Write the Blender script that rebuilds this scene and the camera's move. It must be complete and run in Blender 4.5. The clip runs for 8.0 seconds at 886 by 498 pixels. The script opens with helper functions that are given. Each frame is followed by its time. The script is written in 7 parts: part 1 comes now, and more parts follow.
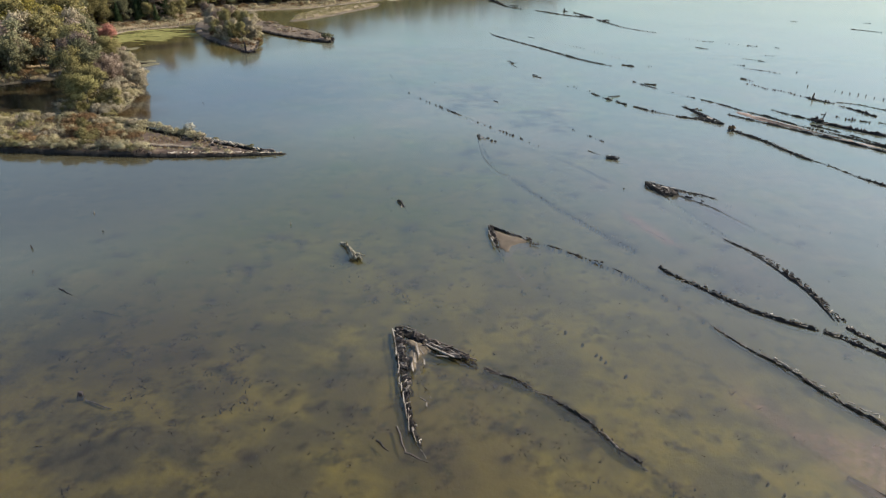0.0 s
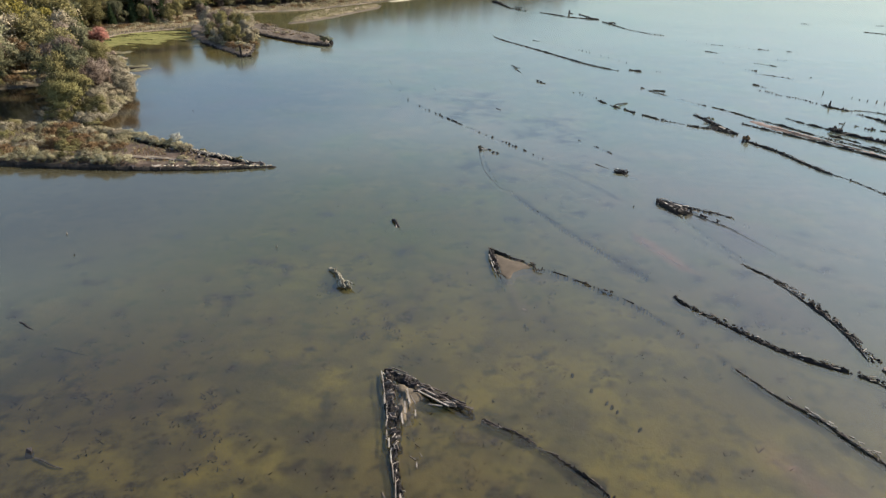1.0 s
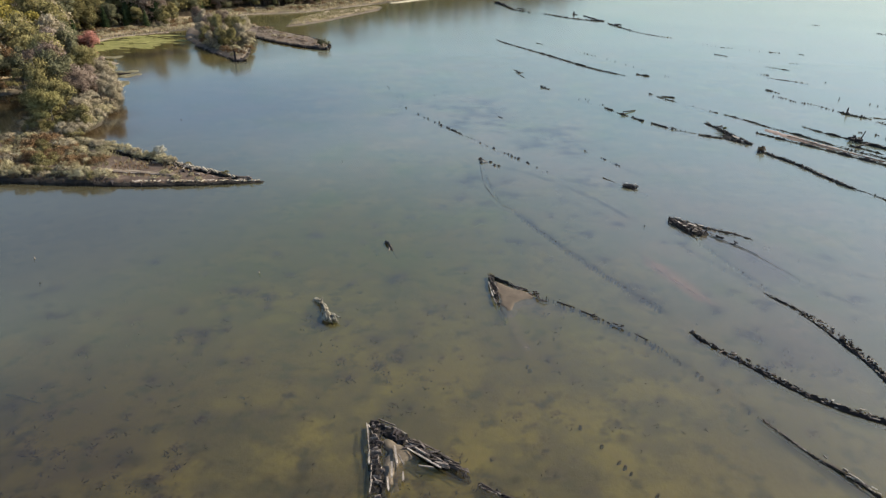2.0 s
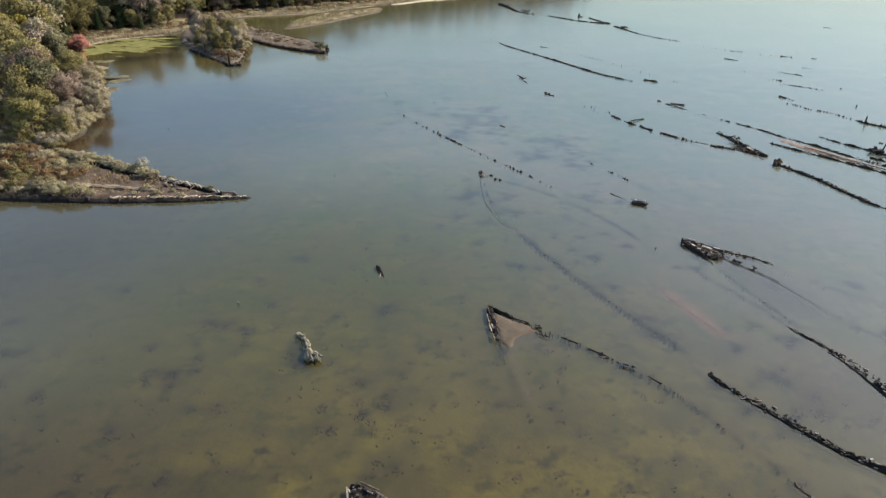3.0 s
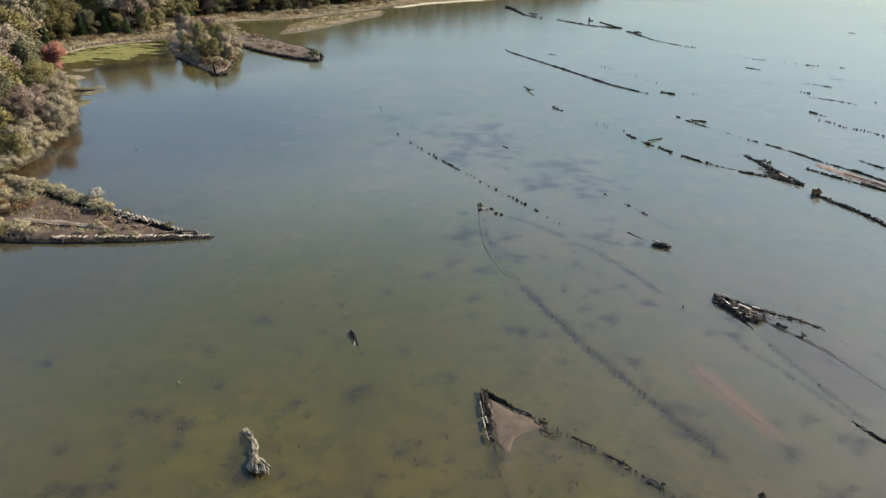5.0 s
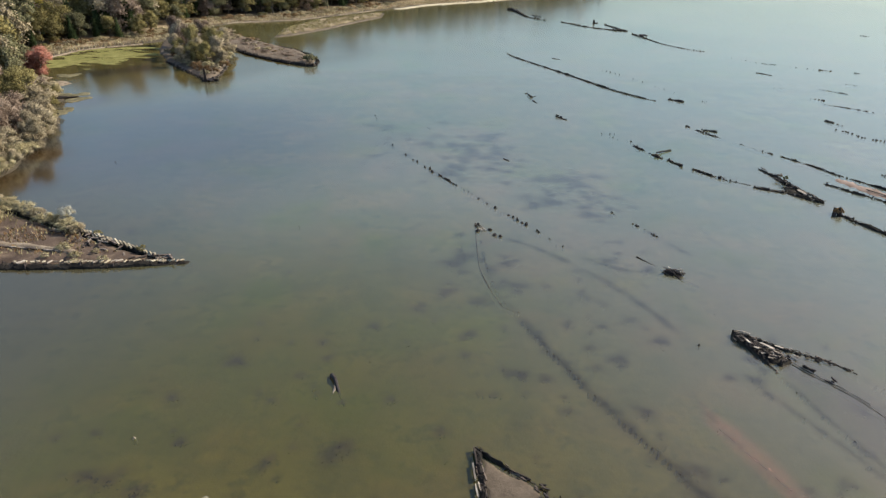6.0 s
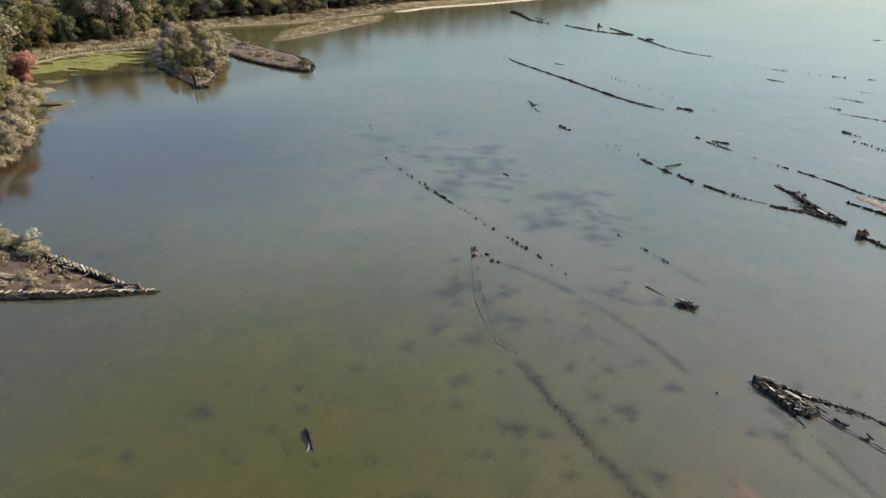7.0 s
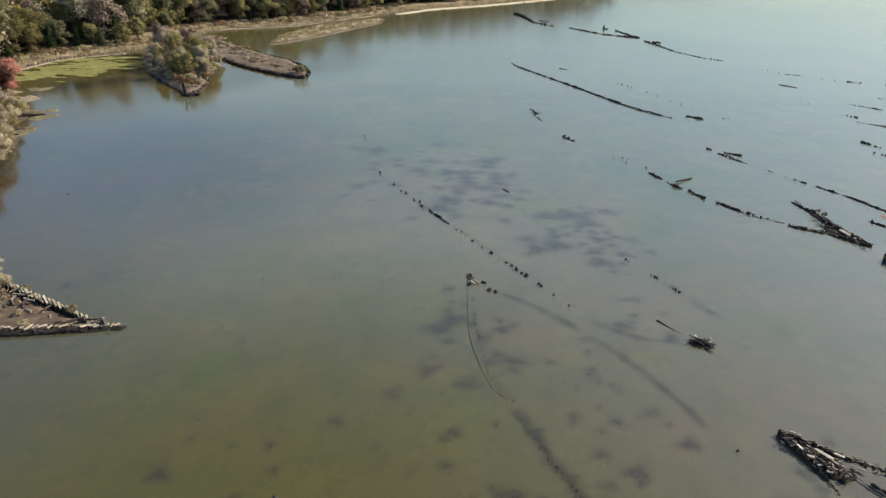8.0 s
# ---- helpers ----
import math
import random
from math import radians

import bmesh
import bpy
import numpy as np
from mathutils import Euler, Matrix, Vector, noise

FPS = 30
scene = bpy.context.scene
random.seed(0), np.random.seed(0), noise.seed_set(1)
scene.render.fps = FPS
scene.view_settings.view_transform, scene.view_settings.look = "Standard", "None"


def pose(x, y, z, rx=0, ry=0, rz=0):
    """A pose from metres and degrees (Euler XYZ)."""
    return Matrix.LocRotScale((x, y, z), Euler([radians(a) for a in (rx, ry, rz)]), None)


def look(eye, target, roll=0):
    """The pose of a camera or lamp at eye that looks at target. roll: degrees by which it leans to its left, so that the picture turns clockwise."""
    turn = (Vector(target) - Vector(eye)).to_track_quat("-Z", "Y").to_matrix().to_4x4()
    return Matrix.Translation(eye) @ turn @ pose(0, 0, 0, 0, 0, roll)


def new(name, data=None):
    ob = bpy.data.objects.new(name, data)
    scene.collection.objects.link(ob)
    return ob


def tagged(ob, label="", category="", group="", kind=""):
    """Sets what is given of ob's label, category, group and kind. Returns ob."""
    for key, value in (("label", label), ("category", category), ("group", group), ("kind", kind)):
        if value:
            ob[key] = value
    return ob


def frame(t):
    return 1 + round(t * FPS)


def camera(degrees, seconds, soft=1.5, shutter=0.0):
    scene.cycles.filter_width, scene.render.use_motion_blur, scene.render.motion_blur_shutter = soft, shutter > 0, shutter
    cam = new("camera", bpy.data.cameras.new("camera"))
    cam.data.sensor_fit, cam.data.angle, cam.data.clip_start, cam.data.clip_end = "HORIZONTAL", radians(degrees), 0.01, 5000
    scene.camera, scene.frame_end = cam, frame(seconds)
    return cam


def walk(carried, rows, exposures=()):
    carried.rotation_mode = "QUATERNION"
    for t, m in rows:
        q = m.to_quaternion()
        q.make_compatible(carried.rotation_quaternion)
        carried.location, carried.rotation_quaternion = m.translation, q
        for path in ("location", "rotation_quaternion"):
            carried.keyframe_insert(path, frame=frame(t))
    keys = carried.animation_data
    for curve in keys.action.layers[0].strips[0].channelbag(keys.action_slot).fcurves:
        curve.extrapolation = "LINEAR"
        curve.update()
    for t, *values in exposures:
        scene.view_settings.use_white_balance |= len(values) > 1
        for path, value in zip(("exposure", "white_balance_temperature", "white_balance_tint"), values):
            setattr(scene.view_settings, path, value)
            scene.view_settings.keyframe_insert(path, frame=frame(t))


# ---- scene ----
cam = camera(67.3, 8.0, soft=1.3)
PATH = [
    (0, (0.272, -0.514, 34.128), (0.243, 1.281, 33.248), 1.3),
    (0.5, (0.562, 2.737, 34.171), (0.528, 4.532, 33.29), 1.3),
    (1, (0.872, 5.974, 34.184), (0.832, 7.77, 33.303), 1.3),
    (1.5, (1.186, 9.274, 34.213), (1.14, 11.068, 33.332), 1.2),
    (3, (2.177, 18.908, 34.212), (2.114, 20.702, 33.331), 1.1),
    (3.5, (2.499, 22.175, 34.206), (2.43, 23.969, 33.325), 1.1),
    (4, (2.805, 25.515, 34.168), (2.732, 27.309, 33.287), 1.1),
    (4.5, (3.102, 28.864, 34.166), (3.023, 30.658, 33.285), 1.1),
    (5, (3.436, 32.196, 34.133), (3.351, 33.989, 33.251), 1.1),
    (6.5, (4.451, 42.261, 34.104), (4.352, 44.054, 33.223), 1.1),
    (7, (4.828, 45.564, 34.131), (4.723, 47.357, 33.251), 1.1),
    (7.5, (5.205, 48.808, 34.224), (5.093, 50.6, 33.344), 1.0),
    (8, (5.622, 52.073, 34.26), (5.503, 53.865, 33.38), 0.9),
]
walk(cam, [(t, look(eye, target, roll)) for t, eye, target, roll in PATH], [(0.0, 1.36, 6930, 2), (3.5, 1.32, 6960, 2), (6.5, 1.28, 7140, 2), (8.0, 1.26, 7200, 2)])
# ---- world and sun ----
SUN_AZ, SUN_EL = 66.0, 37.0  # degrees from +y towards +x, and above the horizon
world = bpy.data.worlds.new("sky")
scene.world = world
world.use_nodes = True
wn = world.node_tree.nodes
sky = wn.new("ShaderNodeTexSky")
sky.sky_type, sky.sun_disc = "NISHITA", False
sky.sun_elevation, sky.sun_rotation = radians(SUN_EL), radians(SUN_AZ)
sky.air_density, sky.dust_density, sky.ozone_density = 1.0, 0.7, 2.5
wn["Background"].inputs["Strength"].default_value = 0.1
world.node_tree.links.new(sky.outputs["Color"], wn["Background"].inputs["Color"])
sun = new("sun", bpy.data.lights.new("sun", "SUN"))
sun.data.energy, sun.data.angle, sun.data.color = 3.6, radians(0.5), (1.0, 0.89, 0.74)
sun_from = Vector((math.sin(radians(SUN_AZ)) * math.cos(radians(SUN_EL)), math.cos(radians(SUN_AZ)) * math.cos(radians(SUN_EL)), math.sin(radians(SUN_EL))))
sun.matrix_world = look(sun_from * 500, (0, 0, 0))

# ---- materials ----


class Nodes:
    """A small wrapper to write node trees briefly."""

    def __init__(self, name):
        self.mat = bpy.data.materials.new(name)
        self.mat.use_nodes = True
        self.tree = self.mat.node_tree
        self.tree.nodes.clear()
        self.out = self.add("ShaderNodeOutputMaterial")

    def add(self, kind, **inputs):
        n = self.tree.nodes.new(kind)
        for key, value in inputs.items():
            self.put(n.inputs[key.replace("_", " ")], value)
        return n

    def put(self, socket, value):
        if isinstance(value, bpy.types.NodeSocket):
            self.tree.links.new(value, socket)
        else:
            socket.default_value = value

    def noise(self, vector, scale, detail=4.0, rough=0.55):
        n = self.add("ShaderNodeTexNoise", Vector=vector, Scale=scale, Detail=detail, Roughness=rough)
        return n.outputs[0]

    def ramp(self, fac, *stops):
        n = self.add("ShaderNodeValToRGB", Fac=fac)
        el = n.color_ramp.elements
        while len(el) < len(stops):
            el.new(0.5)
        for e, (p, c) in zip(el, stops):
            e.position, e.color = p, (*c, 1) if len(c) == 3 else c
        return n.outputs[0]

    def mix(self, fac, a, b, how="MIX"):
        n = self.add("ShaderNodeMix")
        n.data_type, n.blend_type = "RGBA", how
        for i, v in ((0, fac), (6, a), (7, b)):
            if not isinstance(v, bpy.types.NodeSocket) and i and len(v) == 3:
                v = (*v, 1)
            self.put(n.inputs[i], v)
        return n.outputs[2]

    def math(self, how, a, b=0.0, clamp=False):
        n = self.add("ShaderNodeMath")
        n.operation, n.use_clamp = how, clamp
        self.put(n.inputs[0], a)
        self.put(n.inputs[1], b)
        return n.outputs[0]

    def step(self, value, low, high):
        n = self.add("ShaderNodeMapRange", Value=value)
        n.interpolation_type = "SMOOTHSTEP"
        n.inputs["From Min"].default_value, n.inputs["From Max"].default_value = low, high
        return n.outputs[0]

    def away(self, p, place, near, far):
        """0 within near of a place, 1 beyond far."""
        n = self.add("ShaderNodeVectorMath")
        n.operation = "DISTANCE"
        self.put(n.inputs[0], p)
        n.inputs[1].default_value = place
        return self.step(n.outputs["Value"], near, far)

    def spot(self):
        return self.add("ShaderNodeNewGeometry").outputs["Position"]

    def own(self):
        return self.add("ShaderNodeTexCoord").outputs["Object"]

    def scaled(self, vector, s):
        n = self.add("ShaderNodeVectorMath")
        n.operation = "MULTIPLY"
        self.put(n.inputs[0], vector)
        n.inputs[1].default_value = s
        return n.outputs[0]

    def bump(self, height, strength, distance):
        return self.add("ShaderNodeBump", Height=height, Strength=strength, Distance=distance).outputs[0]

    def surface(self, colour, rough=0.8, normal=None, spec=0.3):
        n = self.add("ShaderNodeBsdfPrincipled", Base_Color=colour, Roughness=rough)
        n.inputs["Specular IOR Level"].default_value = spec
        if normal is not None:
            self.put(n.inputs["Normal"], normal)
        return n.outputs[0]

    def done(self, shader):
        self.tree.links.new(shader, self.out.inputs["Surface"])
        return self.mat


def wood_material(name, dark, mid, pale):
    """Weathered ship timber: long grain, checks and stains; each piece has its own age."""
    m = Nodes(name)
    age = m.add("ShaderNodeObjectInfo").outputs["Random"]
    isle = m.add("ShaderNodeNewGeometry").outputs["Random Per Island"]
    p = m.spot()
    grain = m.noise(m.scaled(m.own(), (3.0, 9.0, 14.0)), 2.0, 5.0)
    stain = m.noise(p, 1.6, 4.0)
    mixv = m.math("ADD", m.math("MULTIPLY", age, 0.45), m.math("MULTIPLY", isle, 0.25))
    mixv = m.math("ADD", mixv, m.math("MULTIPLY", m.math("SUBTRACT", grain, 0.5), 0.7))
    mixv = m.math("ADD", mixv, m.math("MULTIPLY", m.math("SUBTRACT", stain, 0.4), 0.9), True)
    c = m.ramp(mixv, (0.1, dark), (0.5, mid), (0.9, pale))
    return m.done(m.surface(c, 0.8, m.bump(grain, 0.6, 0.04), 0.25))


WOOD = wood_material("weathered_timber", (0.014, 0.0105, 0.0105), (0.076, 0.057, 0.053), (0.33, 0.28, 0.252))
WET_WOOD = wood_material("wet_dark_timber", (0.006, 0.0045, 0.0056), (0.017, 0.0126, 0.0152), (0.052, 0.042, 0.047))
RIB_WOOD = wood_material("sun_bleached_ribs", (0.09, 0.074, 0.058), (0.26, 0.215, 0.165), (0.44, 0.385, 0.31))
PALE_WOOD = wood_material("bleached_timber", (0.06, 0.049, 0.045), (0.25, 0.208, 0.185), (0.5, 0.435, 0.395))


def driftwood_material():
    m = Nodes("bleached_driftwood")
    p = m.own()
    g = m.noise(m.scaled(p, (0.9, 5.0, 5.0)), 1.6, 6.0)
    s = m.noise(p, 1.3, 3.0)
    c = m.ramp(m.math("ADD", m.math("MULTIPLY", g, 0.7), m.math("MULTIPLY", s, 0.4)), (0.43, (0.018, 0.015, 0.012)), (0.54, (0.09, 0.078, 0.062)), (0.68, (0.25, 0.225, 0.185)))
    return m.done(m.surface(c, 0.85, m.bump(g, 0.8, 0.06), 0.2))


DRIFT = driftwood_material()


def mud_material(name, a, b, c, rough=0.75, scale=0.5):
    m = Nodes(name)
    p = m.spot()
    big, fine = m.noise(p, scale * 0.4, 3.0), m.noise(p, scale * 6, 6.0, 0.65)
    f = m.math("ADD", m.math("MULTIPLY", big, 0.55), m.math("MULTIPLY", fine, 0.5))
    col = m.ramp(f, (0.33, a), (0.52, b), (0.72, c))
    return m.done(m.surface(col, rough, m.bump(fine, 0.7, 0.08), 0.15))


WRACK = mud_material("wet_rotten_wood_and_mud", (0.005, 0.0045, 0.0048), (0.015, 0.0125, 0.012), (0.055, 0.046, 0.041), 0.85, 2.6)
BOW_TAN = mud_material("tan_bow_silt", (0.06, 0.046, 0.035), (0.12, 0.094, 0.072), (0.20, 0.16, 0.125), 0.9, 1.3)
HULL_MUD = mud_material("brown_hull_silt", (0.06, 0.044, 0.035), (0.11, 0.085, 0.068), (0.19, 0.15, 0.12), 0.8, 1.2)
RED_MUD = mud_material("reddish_mud", (0.08, 0.052, 0.044), (0.15, 0.102, 0.088), (0.23, 0.165, 0.145), 0.6, 1.1)
KEEL_SAND = mud_material("tan_silted_timber", (0.10, 0.075, 0.058), (0.19, 0.15, 0.12), (0.30, 0.245, 0.195), 0.9, 1.4)
DECK_MUD = mud_material("dry_brown_deck_mud", (0.038, 0.026, 0.022), (0.082, 0.058, 0.048), (0.18, 0.135, 0.105), 0.9, 1.1)


def ground_material():
    """Lake bed below the water, tan mud at its edge, dry grass and shade-darkened leaf litter above."""
    m = Nodes("lake_bed_and_bank")
    p = m.spot()
    z = m.add("ShaderNodeSeparateXYZ", Vector=p).outputs["Z"]
    zone, patch, fine = m.noise(p, 0.022, 3.0), m.noise(p, 0.16, 5.0, 0.6), m.noise(p, 1.6, 5.0, 0.65)
    bed = m.ramp(m.math("ADD", m.math("MULTIPLY", patch, 0.6), m.math("MULTIPLY", zone, 0.5)), (0.38, (0.035, 0.028, 0.018)), (0.5, (0.085, 0.068, 0.034)), (0.6, (0.21, 0.16, 0.04)), (0.74, (0.13, 0.088, 0.046)))
    bed = m.mix(m.math("MULTIPLY", m.step(m.noise(p, 0.045, 2.0), 0.42, 0.6), 0.7), bed, (0.07, 0.045, 0.024))
    bed = m.mix(m.step(m.noise(p, 0.5, 4.0, 0.6), 0.5, 0.7), bed, (0.03, 0.026, 0.017))
    bed = m.mix(m.math("MULTIPLY", fine, 0.5), bed, (0.06, 0.055, 0.03))
    weed = m.add("ShaderNodeAttribute")
    weed.attribute_name = "weed"
    tuft = m.math("ADD", weed.outputs["Fac"], m.math("MULTIPLY", m.math("SUBTRACT", m.noise(p, 1.1, 5.0, 0.65), 0.55), 1.5))
    bed = m.mix(m.math("MULTIPLY", m.step(tuft, 0.1, 1.15), 0.95), bed, (0.016, 0.010, 0.006))
    bank = m.ramp(fine, (0.35, (0.03, 0.024, 0.018)), (0.55, (0.07, 0.056, 0.042)), (0.75, (0.15, 0.125, 0.095)))
    grass = m.ramp(m.math("ADD", m.math("MULTIPLY", patch, 0.6), m.math("MULTIPLY", fine, 0.4)), (0.35, (0.07, 0.058, 0.035)), (0.5, (0.19, 0.142, 0.095)), (0.62, (0.29, 0.228, 0.16)), (0.75, (0.18, 0.158, 0.08)))
    low = m.math("ADD", z, m.math("MULTIPLY", m.math("SUBTRACT", patch, 0.5), 0.5))
    c = m.mix(m.step(low, -0.12, 0.0), bed, bank)
    c = m.mix(m.step(low, 0.22, 0.45), c, grass)
    c = m.mix(m.step(low, 0.85, 1.25), c, m.ramp(fine, (0.35, (0.018, 0.012, 0.008)), (0.55, (0.045, 0.031, 0.02)), (0.75, (0.09, 0.06, 0.036))))  # leaf litter under the trees; shade of the gaps put into its tone
    return m.done(m.surface(c, 0.9, m.bump(fine, 0.6, 0.1), 0.2))


GROUND = ground_material()


def join_shaders(m, fac, a, b):
    n = m.add("ShaderNodeMixShader", Fac=fac)
    m.tree.links.new(a, n.inputs[1])
    m.tree.links.new(b, n.inputs[2])
    return n.outputs[0]


def silty(m, thin, thick, open_thick):
    """Suspended silt: part of the light is scattered back, the rest goes on down. Thin over the shallows, dark inshore,
    where shade and reflections are put into its tones.
    """
    p = m.spot()
    cloud, zone = m.noise(p, 0.05, 4.0), m.noise(p, 0.013, 2.0)
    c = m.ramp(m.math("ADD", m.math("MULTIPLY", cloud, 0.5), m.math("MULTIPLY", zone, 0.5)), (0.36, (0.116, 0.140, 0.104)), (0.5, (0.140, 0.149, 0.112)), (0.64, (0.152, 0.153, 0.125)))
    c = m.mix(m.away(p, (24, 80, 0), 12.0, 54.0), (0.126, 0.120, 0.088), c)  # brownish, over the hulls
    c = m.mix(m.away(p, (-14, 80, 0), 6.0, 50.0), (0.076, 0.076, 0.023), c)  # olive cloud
    c = m.mix(m.away(p, (-56, 146, 0), 10.0, 56.0), (0.066, 0.069, 0.072), c)  # dark bluish off the spit: blue sky reflection put into the silt's tone
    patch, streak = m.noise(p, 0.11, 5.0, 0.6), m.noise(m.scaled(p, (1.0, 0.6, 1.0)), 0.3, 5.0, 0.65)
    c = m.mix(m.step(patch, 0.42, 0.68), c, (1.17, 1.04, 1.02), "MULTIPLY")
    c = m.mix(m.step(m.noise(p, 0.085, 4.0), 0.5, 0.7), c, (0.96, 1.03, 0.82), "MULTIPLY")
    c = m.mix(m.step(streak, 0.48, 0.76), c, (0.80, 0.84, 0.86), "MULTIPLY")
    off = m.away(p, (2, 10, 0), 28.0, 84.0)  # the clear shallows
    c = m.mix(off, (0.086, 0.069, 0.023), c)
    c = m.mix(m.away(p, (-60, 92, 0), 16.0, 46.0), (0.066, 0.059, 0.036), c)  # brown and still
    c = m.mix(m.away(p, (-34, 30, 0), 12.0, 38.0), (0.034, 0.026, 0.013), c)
    c = m.mix(m.away(p, (-96, 138, 0), 22.0, 36.0), (0.040, 0.031, 0.018), c)  # the still inlet: brown water, with the trees' shade put into its tone
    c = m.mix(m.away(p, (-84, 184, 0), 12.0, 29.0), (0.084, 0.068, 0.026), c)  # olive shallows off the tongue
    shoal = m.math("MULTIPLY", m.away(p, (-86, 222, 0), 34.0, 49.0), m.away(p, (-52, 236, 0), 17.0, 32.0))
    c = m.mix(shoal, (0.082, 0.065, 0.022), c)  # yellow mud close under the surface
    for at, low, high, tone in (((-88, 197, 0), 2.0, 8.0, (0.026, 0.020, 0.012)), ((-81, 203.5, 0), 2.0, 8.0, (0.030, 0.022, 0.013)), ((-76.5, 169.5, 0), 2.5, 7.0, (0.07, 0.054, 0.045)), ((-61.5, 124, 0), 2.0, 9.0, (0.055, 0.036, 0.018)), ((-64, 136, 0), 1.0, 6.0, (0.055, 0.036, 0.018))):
        c = m.mix(m.away(p, at, low, high), tone, c)  # dark weed, tree reflections and shadow painted in; brown mud along the banks
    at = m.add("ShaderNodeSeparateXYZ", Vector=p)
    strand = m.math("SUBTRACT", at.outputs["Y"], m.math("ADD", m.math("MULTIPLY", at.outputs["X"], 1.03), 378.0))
    c = m.mix(m.step(strand, -120.0, -20.0), c, (0.088, 0.080, 0.034))  # olive-brown towards the far beach
    c = m.mix(1.0, c, (0.765, 0.755, 0.775), "MULTIPLY")
    stain = m.add("ShaderNodeAttribute")  # weed, rotten wood and soft mud that reach up into the silt
    stain.attribute_name = "stain"
    thread = m.step(m.noise(p, 1.6, 5.0, 0.65), 0.36, 0.62)
    cover = m.math("MULTIPLY", stain.outputs["Alpha"], m.math("ADD", m.math("MULTIPLY", thread, 0.42), 0.46), True)
    c = m.mix(cover, c, stain.outputs["Color"])
    d = m.add("ShaderNodeBsdfDiffuse", Color=c)
    t = m.add("ShaderNodeBsdfTransparent")
    t.inputs["Color"].default_value = (0.95, 0.94, 0.87, 1)
    f = m.math("ADD", m.math("MULTIPLY", m.math("SUBTRACT", cloud, 0.5), 0.08), m.math("ADD", m.math("MULTIPLY", off, thick - thin), thin), True)
    # thicker over the deep water, away from the hulls
    xyz = m.add("ShaderNodeSeparateXYZ", Vector=p)
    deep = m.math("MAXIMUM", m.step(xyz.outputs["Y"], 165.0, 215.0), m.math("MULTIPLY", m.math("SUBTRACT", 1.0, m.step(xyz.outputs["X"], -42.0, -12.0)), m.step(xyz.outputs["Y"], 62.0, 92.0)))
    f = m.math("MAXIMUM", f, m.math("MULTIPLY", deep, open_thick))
    f = m.math("MAXIMUM", f, cover)
    return join_shaders(m, f, t.outputs[0], d.outputs[0])


def water_surface_material():
    """Calm silty surface: what it does not mirror is scattered by the silt or passes on down."""
    m = Nodes("water_surface")
    p = m.spot()
    wind = m.noise(p, 0.02, 3.0)
    x = m.add("ShaderNodeSeparateXYZ", Vector=p).outputs["X"]
    open_water = m.math("MULTIPLY", m.step(x, -75.0, 10.0), 0.08)  # the lee of the wood lies calm
    gloss = m.add("ShaderNodeBsdfGlossy", Roughness=m.math("ADD", m.math("MULTIPLY", wind, 0.1), m.math("ADD", open_water, 0.055)))
    gloss.distribution = "GGX"
    facing = m.add("ShaderNodeLayerWeight", Blend=0.5).outputs["Facing"]
    f = m.math("ADD", m.math("MULTIPLY", m.math("POWER", facing, 2.2), 0.485), 0.014, True)
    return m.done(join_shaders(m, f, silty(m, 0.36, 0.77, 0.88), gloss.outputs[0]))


WATER = water_surface_material()


def leaf_material(name, a, b, c):
    m = Nodes(name)
    isle = m.add("ShaderNodeNewGeometry").outputs["Random Per Island"]
    age = m.add("ShaderNodeObjectInfo").outputs["Random"]
    clump = m.noise(m.own(), 0.9, 2.0)
    f = m.math("ADD", m.math("MULTIPLY", isle, 0.1), m.math("MULTIPLY", clump, 0.97))
    f = m.math("ADD", f, m.math("MULTIPLY", m.math("SUBTRACT", age, 0.5), 0.22), True)
    col = m.ramp(f, (0.25, a), (0.5, b), (0.8, c))
    out = m.add("ShaderNodeAttribute")  # leaves stand off the bough that they grow on
    out.attribute_name = "out"
    turn = m.add("ShaderNodeVectorTransform", Vector=out.outputs["Vector"])
    turn.vector_type, turn.convert_from, turn.convert_to = "NORMAL", "OBJECT", "WORLD"
    up = m.add("ShaderNodeVectorMath")
    m.put(up.inputs[0], m.scaled(m.add("ShaderNodeNewGeometry").outputs["Normal"], (0.75, 0.75, 0.75)))
    m.put(up.inputs[1], turn.outputs[0])
    unit = m.add("ShaderNodeVectorMath")
    unit.operation = "NORMALIZE"
    m.put(unit.inputs[0], up.outputs[0])
    d = m.add("ShaderNodeBsdfDiffuse", Color=col, Normal=unit.outputs[0])
    t = m.add("ShaderNodeBsdfTranslucent", Color=col)
    return m.done(join_shaders(m, 0.2, d.outputs[0], t.outputs[0]))


